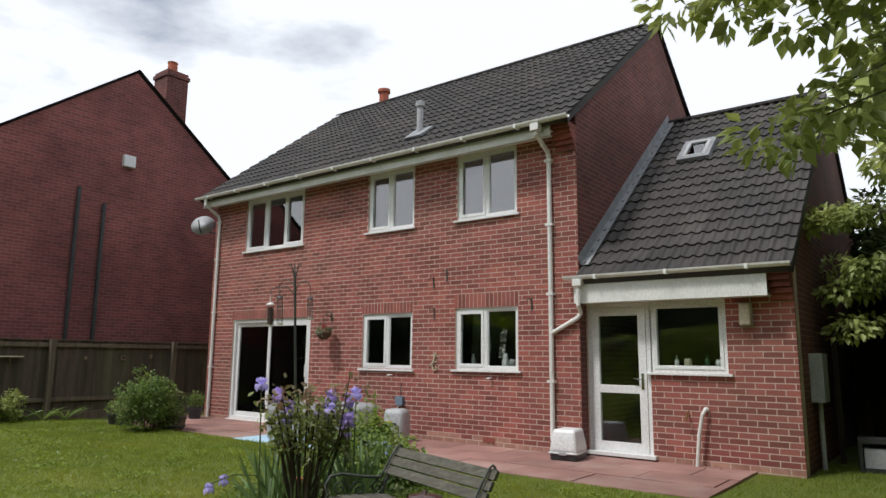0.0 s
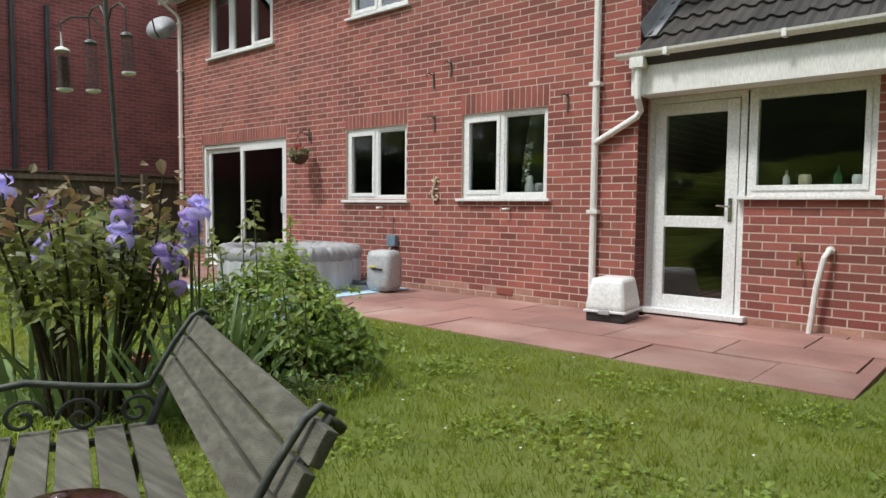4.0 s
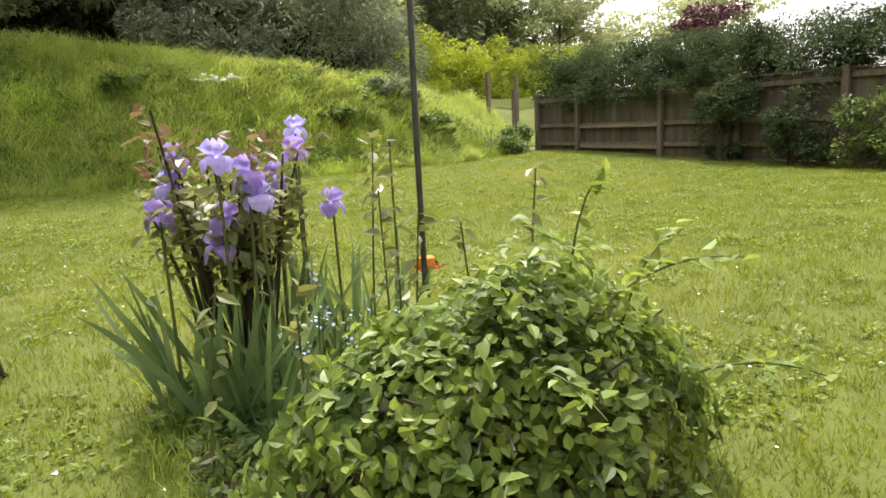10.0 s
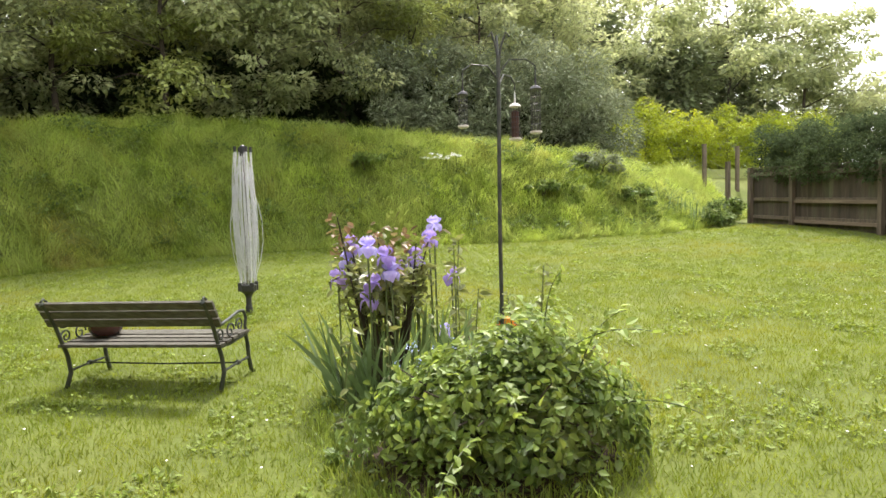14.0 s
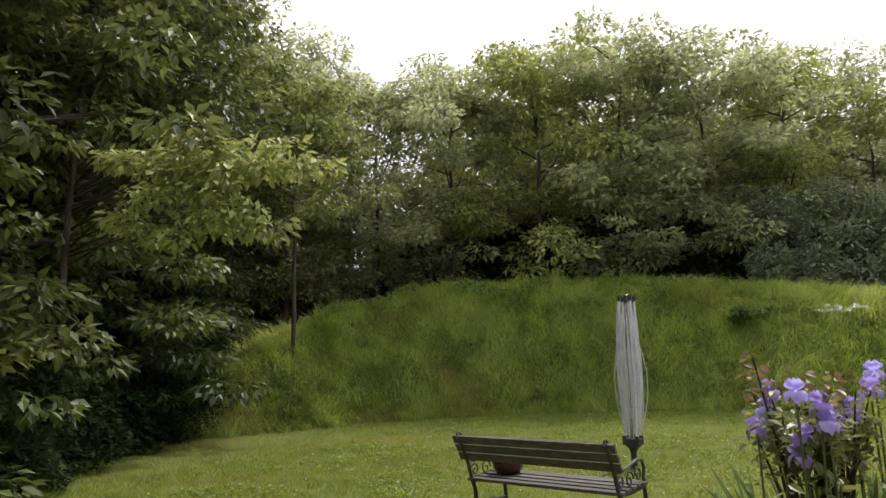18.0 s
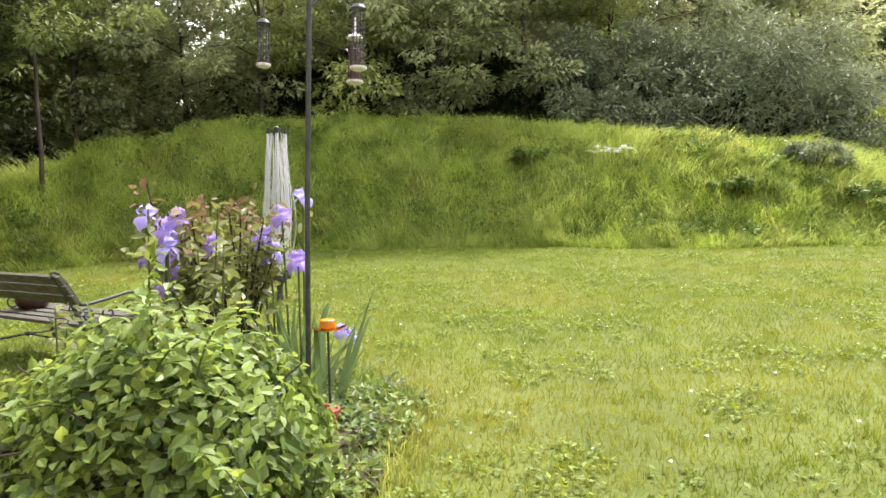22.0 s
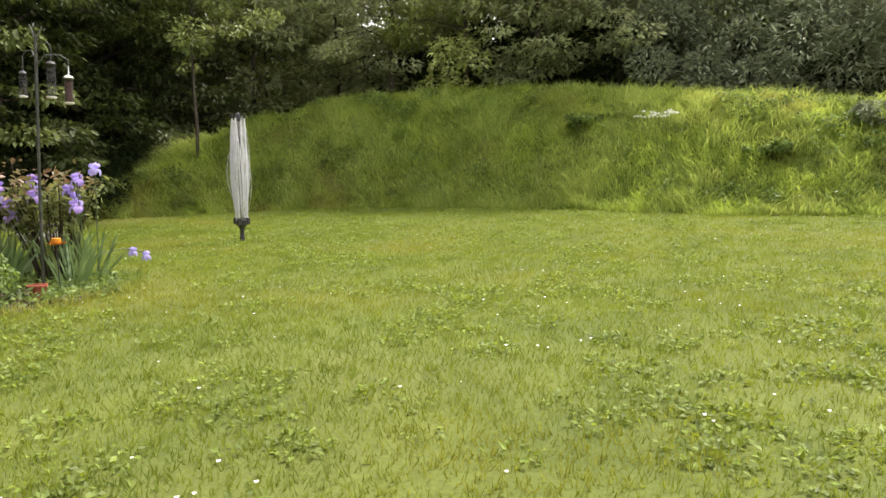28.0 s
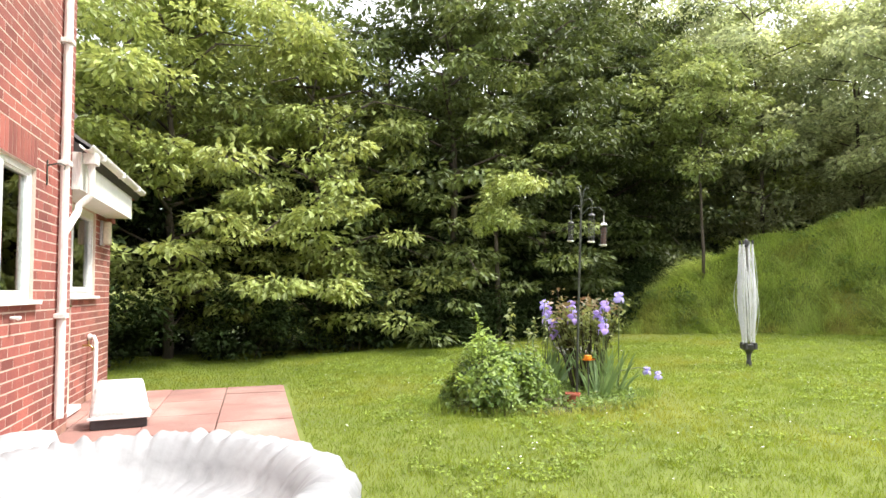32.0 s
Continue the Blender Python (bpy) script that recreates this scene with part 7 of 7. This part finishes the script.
def iris_flower(rng, at, size, plant, material):
    """Three upright and three hanging ruffled petals."""
    n = 6
    verts, faces = [], []
    turn = rng.uniform(0, 6.28)
    for k in range(6):
        hang = k % 2
        a = turn + k * math.pi / 3
        d, s = np.array([math.cos(a), math.sin(a), 0]), np.array([-math.sin(a), math.cos(a), 0])
        b = len(verts)
        for i in range(6):
            t = i / 5
            w = size * 0.55 * math.sin(math.pi * (0.10 + 0.80 * t)) * (1.25 if hang else 1.0)
            if hang:
                out, z = size * (0.12 + 0.72 * math.sin(t * 1.75)), size * (0.15 + 0.25 * t - 1.25 * t * t)
            else:
                out, z = size * (0.08 + 0.52 * math.sin(t * 2.9)), size * (0.1 + 0.9 * t)
            for j in (-1, 0, 1):
                ruff = 0.16 * size * math.sin(i * 2.1 + j * 2 + k) * t
                verts.append(np.array(at) + d * (out + 0.06 * size * abs(j) * (-1 if hang else 1)) + s * w * j + np.array([0, 0, z + ruff + (0 if j == 0 else (-0.05 if hang else 0.0) * size)]))
        for i in range(5):
            for j in (0, 1):
                p = b + i * 3 + j
                faces.append((p, p + 1, p + 4, p + 3))
    return npmesh("blossom", np.array(verts), faces, material, plant, smooth=True)


def blade_leaf(base, tip, width, bend, rng):
    """A sword-shaped leaf."""
    base, tip = np.array(base, float), np.array(tip, float)
    d = tip - base
    s = np.cross(d, rng.normal(size=3))
    s /= np.linalg.norm(s)
    v = []
    for i in range(7):
        t = i / 6
        w = width * 0.5 * (0.75 + 0.5 * t) * (1 - t ** 3.2)
        c = base + d * t + np.array([d[0], d[1], 0]) * bend * t * t - np.array([0, 0, bend * 0.35 * np.linalg.norm(d)]) * t ** 3
        v += [c - s * w, c + s * w]
    return v, [(2 * i, 2 * i + 1, 2 * i + 3, 2 * i + 2) for i in range(6)]


def build_irises():
    rng = np.random.default_rng(61)
    patches = [(-3.82, 4.25), (-3.75, 4.12), (-3.95, 4.2), (-4.1, 4.25), (-4.4, 3.65), (-4.28, 3.6), (-4.1, 3.7), (-4.5, 3.85), (-3.95, 4.33), (-4.65, 3.95)]
    stalks = [(-4.42, 3.565, 1.13, 1), (-4.36, 3.70, 1.04, 1), (-4.26, 3.73, 0.94, 2), (-4.28, 3.68, 0.85, 1), (-4.48, 3.79, 0.81, 1), (-3.85, 3.83, 1.04, 2), (-3.92, 4.19, 1.05, 1), (-3.95, 4.10, 0.83, 2), (-3.76, 3.95, 0.85, 1), (-4.04, 4.22, 0.91, 1), (-4.02, 4.2, 0.99, 1), (-4.1, 3.95, 0.9, 1)]
    nearest = [min(range(len(patches)), key=lambda q: math.hypot(patches[q][0] - st[0], patches[q][1] - st[1])) for st in stalks]
    for i, (px, py) in enumerate(patches):
        plant = thing("iris_plant", "tall iris with sword-shaped grey-green leaves and lilac flowers", "iris", group="irises in the flower bed")
        for k in range(13):
            a = rng.uniform(0, 6.28)
            r = rng.uniform(0, 0.09)
            h = rng.uniform(0.3, 0.62)
            b = (px + r * math.cos(a), py + r * math.sin(a), 0.1)
            o = rng.uniform(0.04, 0.3)
            v, f = blade_leaf(b, (b[0] + o * math.cos(a), b[1] + o * math.sin(a), 0.1 + h), rng.uniform(0.022, 0.036), rng.uniform(0, 0.45), rng)
            npmesh("leaf", np.array(v), f, "iris_leaf", plant)
        for j, (x, y, z, m) in enumerate(stalks):
            if nearest[j] != i:
                continue
            bx, by = x + (px - x) * 0.35, y + (py - y) * 0.35
            part("stalk", tube([(bx, by, 0.1), ((bx + x) / 2, (by + y) / 2, 0.1 + (z - 0.1) * 0.5), (x, y, z - 0.02)], 0.007, 6, 0.005), "stem", plant)
            for k in range(m):
                off = (0, 0) if k == 0 else (rng.uniform(-0.05, 0.05), rng.uniform(-0.05, 0.05))
                iris_flower(rng, (x + off[0], y + off[1], z - k * 0.10), rng.uniform(0.056, 0.068), plant, "iris_petal" if (j + k) % 3 else "iris_pale")
    # one stalk that has fallen outwards
    plant = thing("fallen_iris", "fallen iris stalk with pale lilac flowers hanging over the lawn", "iris")
    part("stalk", tube([(-4.45, 3.8, 0.15), (-4.48, 3.6, 0.38), (-4.5, 3.4, 0.41), (-4.53, 3.2, 0.36)], 0.006, 6), "stem", plant)
    for p in ((-4.52, 3.32, 0.37), (-4.54, 3.2, 0.32)):
        iris_flower(rng, p, 0.045, plant, "iris_pale")
    plant = thing("iris_tuft", "leaning tuft of sword-shaped iris leaves", "iris")
    for k in range(9):
        v, f = blade_leaf((-3.8 + rng.uniform(-0.1, 0.1), 3.95 + rng.uniform(-0.12, 0.12), 0.1), (-3.58 + rng.uniform(-0.12, 0.12), 3.85 + rng.uniform(-0.25, 0.3), 0.1 + rng.uniform(0.3, 0.62)), 0.034, rng.uniform(0, 0.3), rng)
        npmesh("leaf", np.array(v), f, "iris_leaf", plant)


build_irises()


def build_rose():
    rng = np.random.default_rng(71)
    plant = thing("rose_bush", "full rose bush with dark woody stems and bronze young leaves", "rose bush")
    cx, cy = -4.05, 3.76
    green, bronze = [], []
    for k in range(30):
        a, r = rng.uniform(0, 6.28), rng.uniform(0.02, 0.13)
        h = rng.uniform(0.72, 1.0)
        spread = rng.uniform(0.05, 0.29)
        e = np.array([cx + (r + spread) * math.cos(a), cy + (r + spread) * math.sin(a), 0.1 + h])
        b = np.array([cx + r * math.cos(a), cy + r * math.sin(a), 0.08])
        m = (b * 0.6 + e * 0.4) + np.array([0, 0, 0.1]) + rng.normal(size=3) * 0.02
        part("stem", tube([b, m, e], rng.uniform(0.009, 0.018), 6, 0.004), "rose_stem", plant)
        for t in np.linspace(0.66, 1.03, 9):
            p = b + (e - b) * t
            d = rng.normal(size=3) * 0.05
            for q in range(5):
                (bronze if (t > 0.96 and h > 0.86) else green).append(p + d * (q - 1) * 0.45 + rng.normal(size=3) * 0.016)
    for k in range(7):
        p = np.array([-3.77 - 0.01 * k + 0.03 * rng.normal(), 3.96 - 0.005 * k + 0.03 * rng.normal(), 1.22 - 0.05 * k])
        bronze += [p + rng.normal(size=3) * 0.025 for _ in range(2)]
    part("stem", tube([(cx, cy, 0.1), (-3.86, 3.94, 0.7), (-3.77, 3.96, 1.22)], 0.009, 6, 0.004), "rose_stem", plant)
    for pts, mat, name, size in ((green, "leaf_rose", "foliage", 0.056), (bronze, "leaf_bronze", "young_foliage", 0.06)):
        pts = np.array(pts)
        nn = rng.normal(size=(len(pts), 3)) * 0.5 + np.array([0, 0, 0.8])
        v, f = wide_leaves(rng, pts, nn / np.linalg.norm(nn, axis=1)[:, None], size, 1.6)
        npmesh(name, v, f, mat, plant)


M["rose_stem"] = surf("rose_stem", (0.06, 0.045, 0.03), (0.035, 0.025, 0.018), 9, 0.8, 0.4, 40)
M["leaf_rose"] = surf("leaf_rose", (0.225, 0.255, 0.085), (0.14, 0.175, 0.055), 5, 0.4, 0, 12, random_amount=0.35, transl=0.35)
build_rose()


def build_nettles():
    rng = np.random.default_rng(81)
    for x, y, z in ((-4.3, 4.72, 1.09), (-4.4, 4.4, 1.1), (-4.36, 4.5, 0.92), (-4.45, 4.6, 0.84), (-4.7, 4.9, 0.98), (-4.6, 4.62, 0.8), (-3.8, 4.55, 0.7), (-3.95, 4.8, 0.72)):
        n = thing("nettle", "tall thin nettle stem with pairs of toothed leaves", "nettle", group="nettles in the flower bed")
        b = np.array([x + rng.normal() * 0.04, y + rng.normal() * 0.04, 0.1])
        e = np.array([x, y, z])
        part("stem", tube([b, (b + e) / 2 + rng.normal(size=3) * 0.01, e], 0.005, 5, 0.003), "stem", n)
        pts, nn = [], []
        zz = z
        k = 0
        while zz > z - 0.55:
            t = (zz - 0.1) / (z - 0.1)
            c = b + (e - b) * t
            a = k * 1.57 + rng.uniform(-0.3, 0.3)
            for s in (0, math.pi):
                pts.append(c + np.array([math.cos(a + s), math.sin(a + s), 0]) * 0.008)
                nn.append(np.array([math.cos(a + s) * 0.6, math.sin(a + s) * 0.6, 0.8]) + rng.normal(size=3) * 0.15)
            zz -= 0.026 + 0.007 * k
            k += 1
        pts, nn = np.array(pts), np.array(nn)
        v, f = wide_leaves(rng, pts, nn / np.linalg.norm(nn, axis=1)[:, None], 0.062, 1.9)
        npmesh("leaves", v, f, "leaf_rose", n)


build_nettles()


def small_pot(x, y, z, r, h, material, label, leaf=None, seed=1, plant_h=0.25):
    p = thing("plant_pot", label, "plant pot", group="pots on the patio")
    part("pot", lathe([(r * 0.72, 0), (r * 0.95, h * 0.85), (r * 1.05, h * 0.86), (r * 1.05, h), (r * 0.9, h), (r * 0.88, h * 0.9)], (0, 0, 0), 20), material, p)
    part("compost", lathe([(r * 0.87, h * 0.88), (r * 0.5, h * 0.9), (0.01, h * 0.91)], (0, 0, 0), 16), "soil", p)
    if leaf:
        rng = np.random.default_rng(seed)
        v, f = leaf_cloud(rng, [(0, 0, h + plant_h * 0.5), (r * 0.3, 0, h + plant_h * 0.8)], [r * 1.2, r], 320, 0.06, 0.1, 0.9 * plant_h / r * 0.5)
        npmesh("foliage", v, f, leaf, p)
    p.matrix_world = pose(x, y, z)
    return p


def corner_plants():
    # clipped round bush in front of a wooden planter
    build_shrub("round_bush", -11.2, 6.42, 1.1, 1.1, 0.95, 7500, "leaf_bush", 8, "rounded light green bush at the lawn edge", size=0.06, clumps=70, z=0.03)
    build_shrub("dry_shrub", -11.75, 6.95, 0.9, 0.7, 0.85, 700, "leaf_dry", 9, "dry brown twiggy shrub behind the round bush", size=0.06, clumps=20, z=0.03, stems=18)
    pl = thing("wooden_planter", "dark wooden half-barrel planter under the bush", "planter")
    part("tub", lathe([(0.2, 0), (0.24, 0.24), (0.25, 0.26), (0.22, 0.26)], (0, 0, 0), 18), "post", pl)
    for z in (0.05, 0.19):
        part("hoop", lathe([(0.222 + z * 0.14, z), (0.226 + z * 0.14, z + 0.015), (0.222 + z * 0.14, z + 0.03)], (0, 0, 0), 18), "black_iron", pl)
    pl.matrix_world = pose(-11.15, 6.87, 0.03)
    for i, (x, y, r, h, m_, lab, leaf) in enumerate([(-13.2, 7.75, 0.2, 0.28, "blue_pot", "blue glazed plant pot with a small shrub", "leaf_dark"), (-13.1, 7.3, 0.17, 0.24, "grey_plastic", "grey plastic plant pot", "leaf_grey"), (-13.0, 6.9, 0.2, 0.22, "dark_plastic", "wide dark plant pot", "leaf_dry"), (-12.75, 8.35, 0.16, 0.24, "dark_plastic", "small black plant pot beside the wall", "leaf_bush"), (-12.6, 6.6, 0.18, 0.2, "dark_plastic", "low dark plant pot by the fence", "leaf_bush")]):
        small_pot(x, y, 0.034 if x > -13.58 and y > 6.95 else 0.03, r, h, m_, lab, leaf, 300 + i)
    small_pot(-4.79, 4.3, 0.12, 0.07, 0.11, "terracotta", "small broken terracotta pot at the foot of the pole")
    build_tree("potted_tree", -13.9, 7.9, 1.15, 0.36, 500, "leaf_bush", 310, "slim young tree growing by the fence", low=0.45, size=0.07, limbs=8, clumps=24, trunk_r=0.018)
    for i, (y, z, r) in enumerate([(7.55, 1.29, 0.05), (6.75, 1.28, 0.03), (8.2, 1.32, 0.035)]):
        b = thing("fence_ornament", "small pale ornament hung on the fence", "ornament", group="ornaments on the fence")
        part("body", boxed(0, 0.05, -r, r, -r * 1.2, r * 1.2, r * 0.4), "rail_pale", b)
        if i == 0:
            part("roof", boxed(-0.005, 0.075, -r * 1.3, r * 1.3, r * 1.2, r * 1.2 + 0.012, 0.003), "dark_plastic", b)
            part("opening", boxed(0.05, 0.054, -r * 0.6, r * 0.6, -r * 0.6, r * 0.6), "dark_plastic", b)
        b.matrix_world = pose(-14.43, y, z)
    s = thing("fence_shelf", "small pale shelf fixed to the fence", "shelf")
    part("board", boxed(0, 0.12, -0.22, 0.22, 0, 0.025, 0.004), "cream", s)
    part("bracket", boxed(0, 0.08, -0.012, 0.012, -0.1, -0.001, 0.004), "post", s)
    s.matrix_world = pose(-14.415, 5.3, 1.29)
    # low plants along the foot of the fence
    for i, y in enumerate(np.arange(4.2, 6.4, 0.42)):
        rng = np.random.default_rng(330 + i)
        p = thing("border_plant", "tufted green border plant at the foot of the fence", "plant", group="border plants")
        for k in range(16):
            a = rng.uniform(0, 6.28)
            v, f = blade_leaf((-14.05, y, 0.08), (-14.05 + 0.3 * math.cos(a), y + 0.3 * math.sin(a), 0.08 + rng.uniform(0.15, 0.4)), 0.03, 0.5, rng)
            npmesh("leaf", np.array(v), f, "leaf_bush", p)
    # rushes by the corner of the bank
    r = thing("rushes", "upright green flag leaves at the foot of the bank", "plant")
    rng = np.random.default_rng(350)
    for k in range(40):
        x, y = -12.4 + rng.normal() * 0.35, -6.45 + rng.normal() * 0.2
        z = float(height(x, y))
        v, f = blade_leaf((x, y, z - 0.02), (x + rng.normal() * 0.08, y + rng.normal() * 0.08, z + rng.uniform(0.4, 0.75)), 0.03, 0.2, rng)
        npmesh("leaf", np.array(v), f, "iris_leaf", r)
    c = thing("cow_parsley", "white flat-topped flowers on the bank", "flowers")
    rng = np.random.default_rng(351)
    zz = float(height(-6.5, -6.5))
    v, f = leaf_cloud(rng, np.stack([rng.uniform(-6.9, -6.1, 20), rng.uniform(-6.6, -6.3, 20), rng.uniform(zz + 0.28, zz + 0.4, 20)], 1), np.full(20, 0.05), 700, 0.022, 0, 0.25, 1.0)
    npmesh("blossom", v, f, "white_flower", c)
    for k in range(10):
        x = -6.85 + k * 0.075
        part("stem", tube([(x, -6.5, zz - 0.05), (x + 0.01, -6.47, zz + 0.33)], 0.004, 4), "stem", c)


M["leaf_dry"] = surf("leaf_dry", (0.20, 0.14, 0.08), (0.13, 0.09, 0.05), 4, 0.8, 0, 12, random_amount=0.3)
M["blue_pot"] = surf("blue_glaze", (0.06, 0.10, 0.18), (0.04, 0.07, 0.13), 5, 0.25, 0.02)
corner_plants()


# ---- beyond the garden ----
def beyond():
    f = part("field", boxed(-26, -12.9, -15.0, -11.6, 1.0, 1.75), "field")
    tagged(f, "pale mown grass field beyond the garden corner", "field", kind="structure")
    for x, y, z in ((-15.13, -10.05, 2.45), (-14.48, -7.97, 1.85), (-16.6, -10.6, 2.4)):
        g = thing("gate_post", "weathered grey wooden post at the corner of the garden", "post", group="gate posts")
        zz = float(height(x, y))
        part("post", boxed(x - 0.05, x + 0.05, y - 0.05, y + 0.05, zz - 0.2, z, 0.012), "post", g)
        part("cap", boxed(x - 0.058, x + 0.058, y - 0.058, y + 0.058, z, z + 0.02, 0.006), "post", g)
    w = thing("wire_fence", "thin wire strung between the gate posts", "fence")
    for z in (1.2, 1.45):
        part("wire", tube([(-15.13, -10.05, z + 0.6), (-14.8, -9.0, z + 0.4), (-14.48, -7.97, z + 0.2)], 0.006, 4), "chrome", w)
    # a house further off, over the hedge
    h = thing("distant_house", "distant house with a low tiled roof over the hedge", "house")
    part("wall", boxed(-36, -30, -4.0, 6.0, 0, 3.2), "brick_far", h)
    bm = bmesh.new()
    vs = [bm.verts.new(p) for p in ((-29.6, -4.4, 3.1), (-29.6, 6.4, 3.1), (-33, 4.5, 4.6), (-33, -2.5, 4.6), (-36.4, -4.4, 3.1), (-36.4, 6.4, 3.1))]
    for q in ((0, 1, 2, 3), (5, 4, 3, 2), (1, 5, 2), (4, 0, 3)):
        bm.faces.new([vs[k] for k in q])
    part("roof", bm, "roof_grey", h, "grey tiled hipped roof")
    part("chimney", boxed(-33.4, -32.7, 3.6, 4.2, 3.9, 5.4, 0.01), "brick_far", h)


M["field"] = surf("field_grass", (0.30, 0.34, 0.12), (0.25, 0.30, 0.09), 1.2, 0.95, 0.4, 20)
M["roof_grey"] = surf("roof_grey", (0.20, 0.18, 0.17), (0.15, 0.135, 0.13), 2, 0.85, 0.3, 12)
beyond()


# ---- brickwork of the garden front, last ----
M["brick_foot"] = surf("dusty_brick", (0.42, 0.235, 0.18), (0.31, 0.15, 0.115), 7, 0.95, 0.5, 90, random_amount=0.15)


def build_bricks():
    holes = list(HOLES.values())
    rng = random.Random(12)
    course, pitch = 0.077, 0.23
    up = lambda z: (math.ceil((z + 0.20 + 0.13) / 0.077) * 0.077 - 0.13) - z
    soldiers = [(k, up(HOLES[k][3])) for k in ("low_a", "low_b", "patio_door")]
    blocked = holes + [(HOLES[k][0] - 0.02, HOLES[k][1] + 0.02, HOLES[k][3], HOLES[k][3] + h) for k, h in soldiers]
    me = bpy.data.meshes.new("brick")
    bm = boxed(0, 1, 0, 0.05, 0, 1)
    for fce in [q for q in bm.faces if q.normal.y > 0.5]:
        bm.faces.remove(fce)
    bm.to_mesh(me)
    bm.free()
    me.materials.append(M["brick"])
    foot = me.copy()
    foot.materials[0] = M["brick_foot"]
    foot_v, foot_f = [], []
    rest_v, rest_f = [], []
    unit_v = [tuple(q.co) for q in me.vertices]
    unit_f = [tuple(p.vertices) for p in me.polygons]
    singles = 0
    j, z = 0, -0.13
    while z < 4.84:
        x = WALL_L + 0.003 - (pitch / 2 if j % 2 else 0)
        while x < LEAN_R:
            spans = [(max(x, WALL_L + 0.002), min(x + pitch - 0.012, LEAN_R - 0.002))]
            a, b = spans[0]
            spans = [(a, min(b, WALL_R - 0.001))] if a < WALL_R else []
            if b > WALL_R and z + course < 2.66:
                spans.append((max(a, WALL_R + 0.002), b))
            spans = [q for q in spans if q[1] > q[0]]
            for h in blocked:
                if z + course - 0.012 > h[2] + 0.012 and z < h[3] - 0.012:
                    nxt = []
                    for a, b in spans:
                        if a < h[0]:
                            nxt.append((a, min(b, h[0] - 0.002)))
                        if b > h[1]:
                            nxt.append((max(a, h[1] + 0.002), b))
                        if a >= h[0] and b <= h[1]:
                            continue
                    spans = [q for q in nxt if q[1] > q[0]]
            for a, b in spans:
                if b - a < 0.02:
                    continue
                y = (UTIL_Y if a > WALL_R - 0.001 else WALL_Y) - rng.uniform(-0.0005, 0.0008)
                s, o = (b - a, 1.0, course - 0.012), (a, y, z)
                low = z < (0.06 if a > WALL_R else 0.1) + 0.05 * noise.noise((a * 1.3, 0, 2))
                if -5.4 < x < LEAN_R and z < 1.15 and singles < 300:
                    ob = new("brick", foot if low else me)
                    ob.parent = wall_lean if x > WALL_R else wall_main
                    ob.matrix_world = Matrix.Translation(o) @ Matrix.Diagonal((*s, 1))
                    singles += 1
                else:
                    vs, fs = (foot_v, foot_f) if low else (rest_v, rest_f)
                    k = len(vs)
                    fs += [tuple(q + k for q in p) for p in unit_f]
                    vs += [(o[0] + p[0] * s[0], o[1] + p[1], o[2] + p[2] * s[2]) for p in unit_v]
            x += pitch
        z += course
        j += 1
    tagged(npmesh("bricks", rest_v, rest_f, "brick", wall_main), kind="stuff")
    tagged(npmesh("foot_bricks", foot_v, foot_f, "brick_foot", wall_main), "dusty pale brick courses at the foot of the wall", kind="stuff")
    for k, h in soldiers:
        x0, x1, z1 = HOLES[k][0] - 0.02, HOLES[k][1] + 0.02, HOLES[k][3]
        n = round((x1 - x0) / 0.077)
        w = (x1 - x0) / n
        for i in range(n):
            ob = new("brick", me)
            ob.parent = wall_main
            ob.matrix_world = Matrix.Translation((x0 + i * w, WALL_Y - 0.001, z1 + 0.005)) @ Matrix.Diagonal((w - 0.011, 1, h - 0.017, 1))


build_bricks()
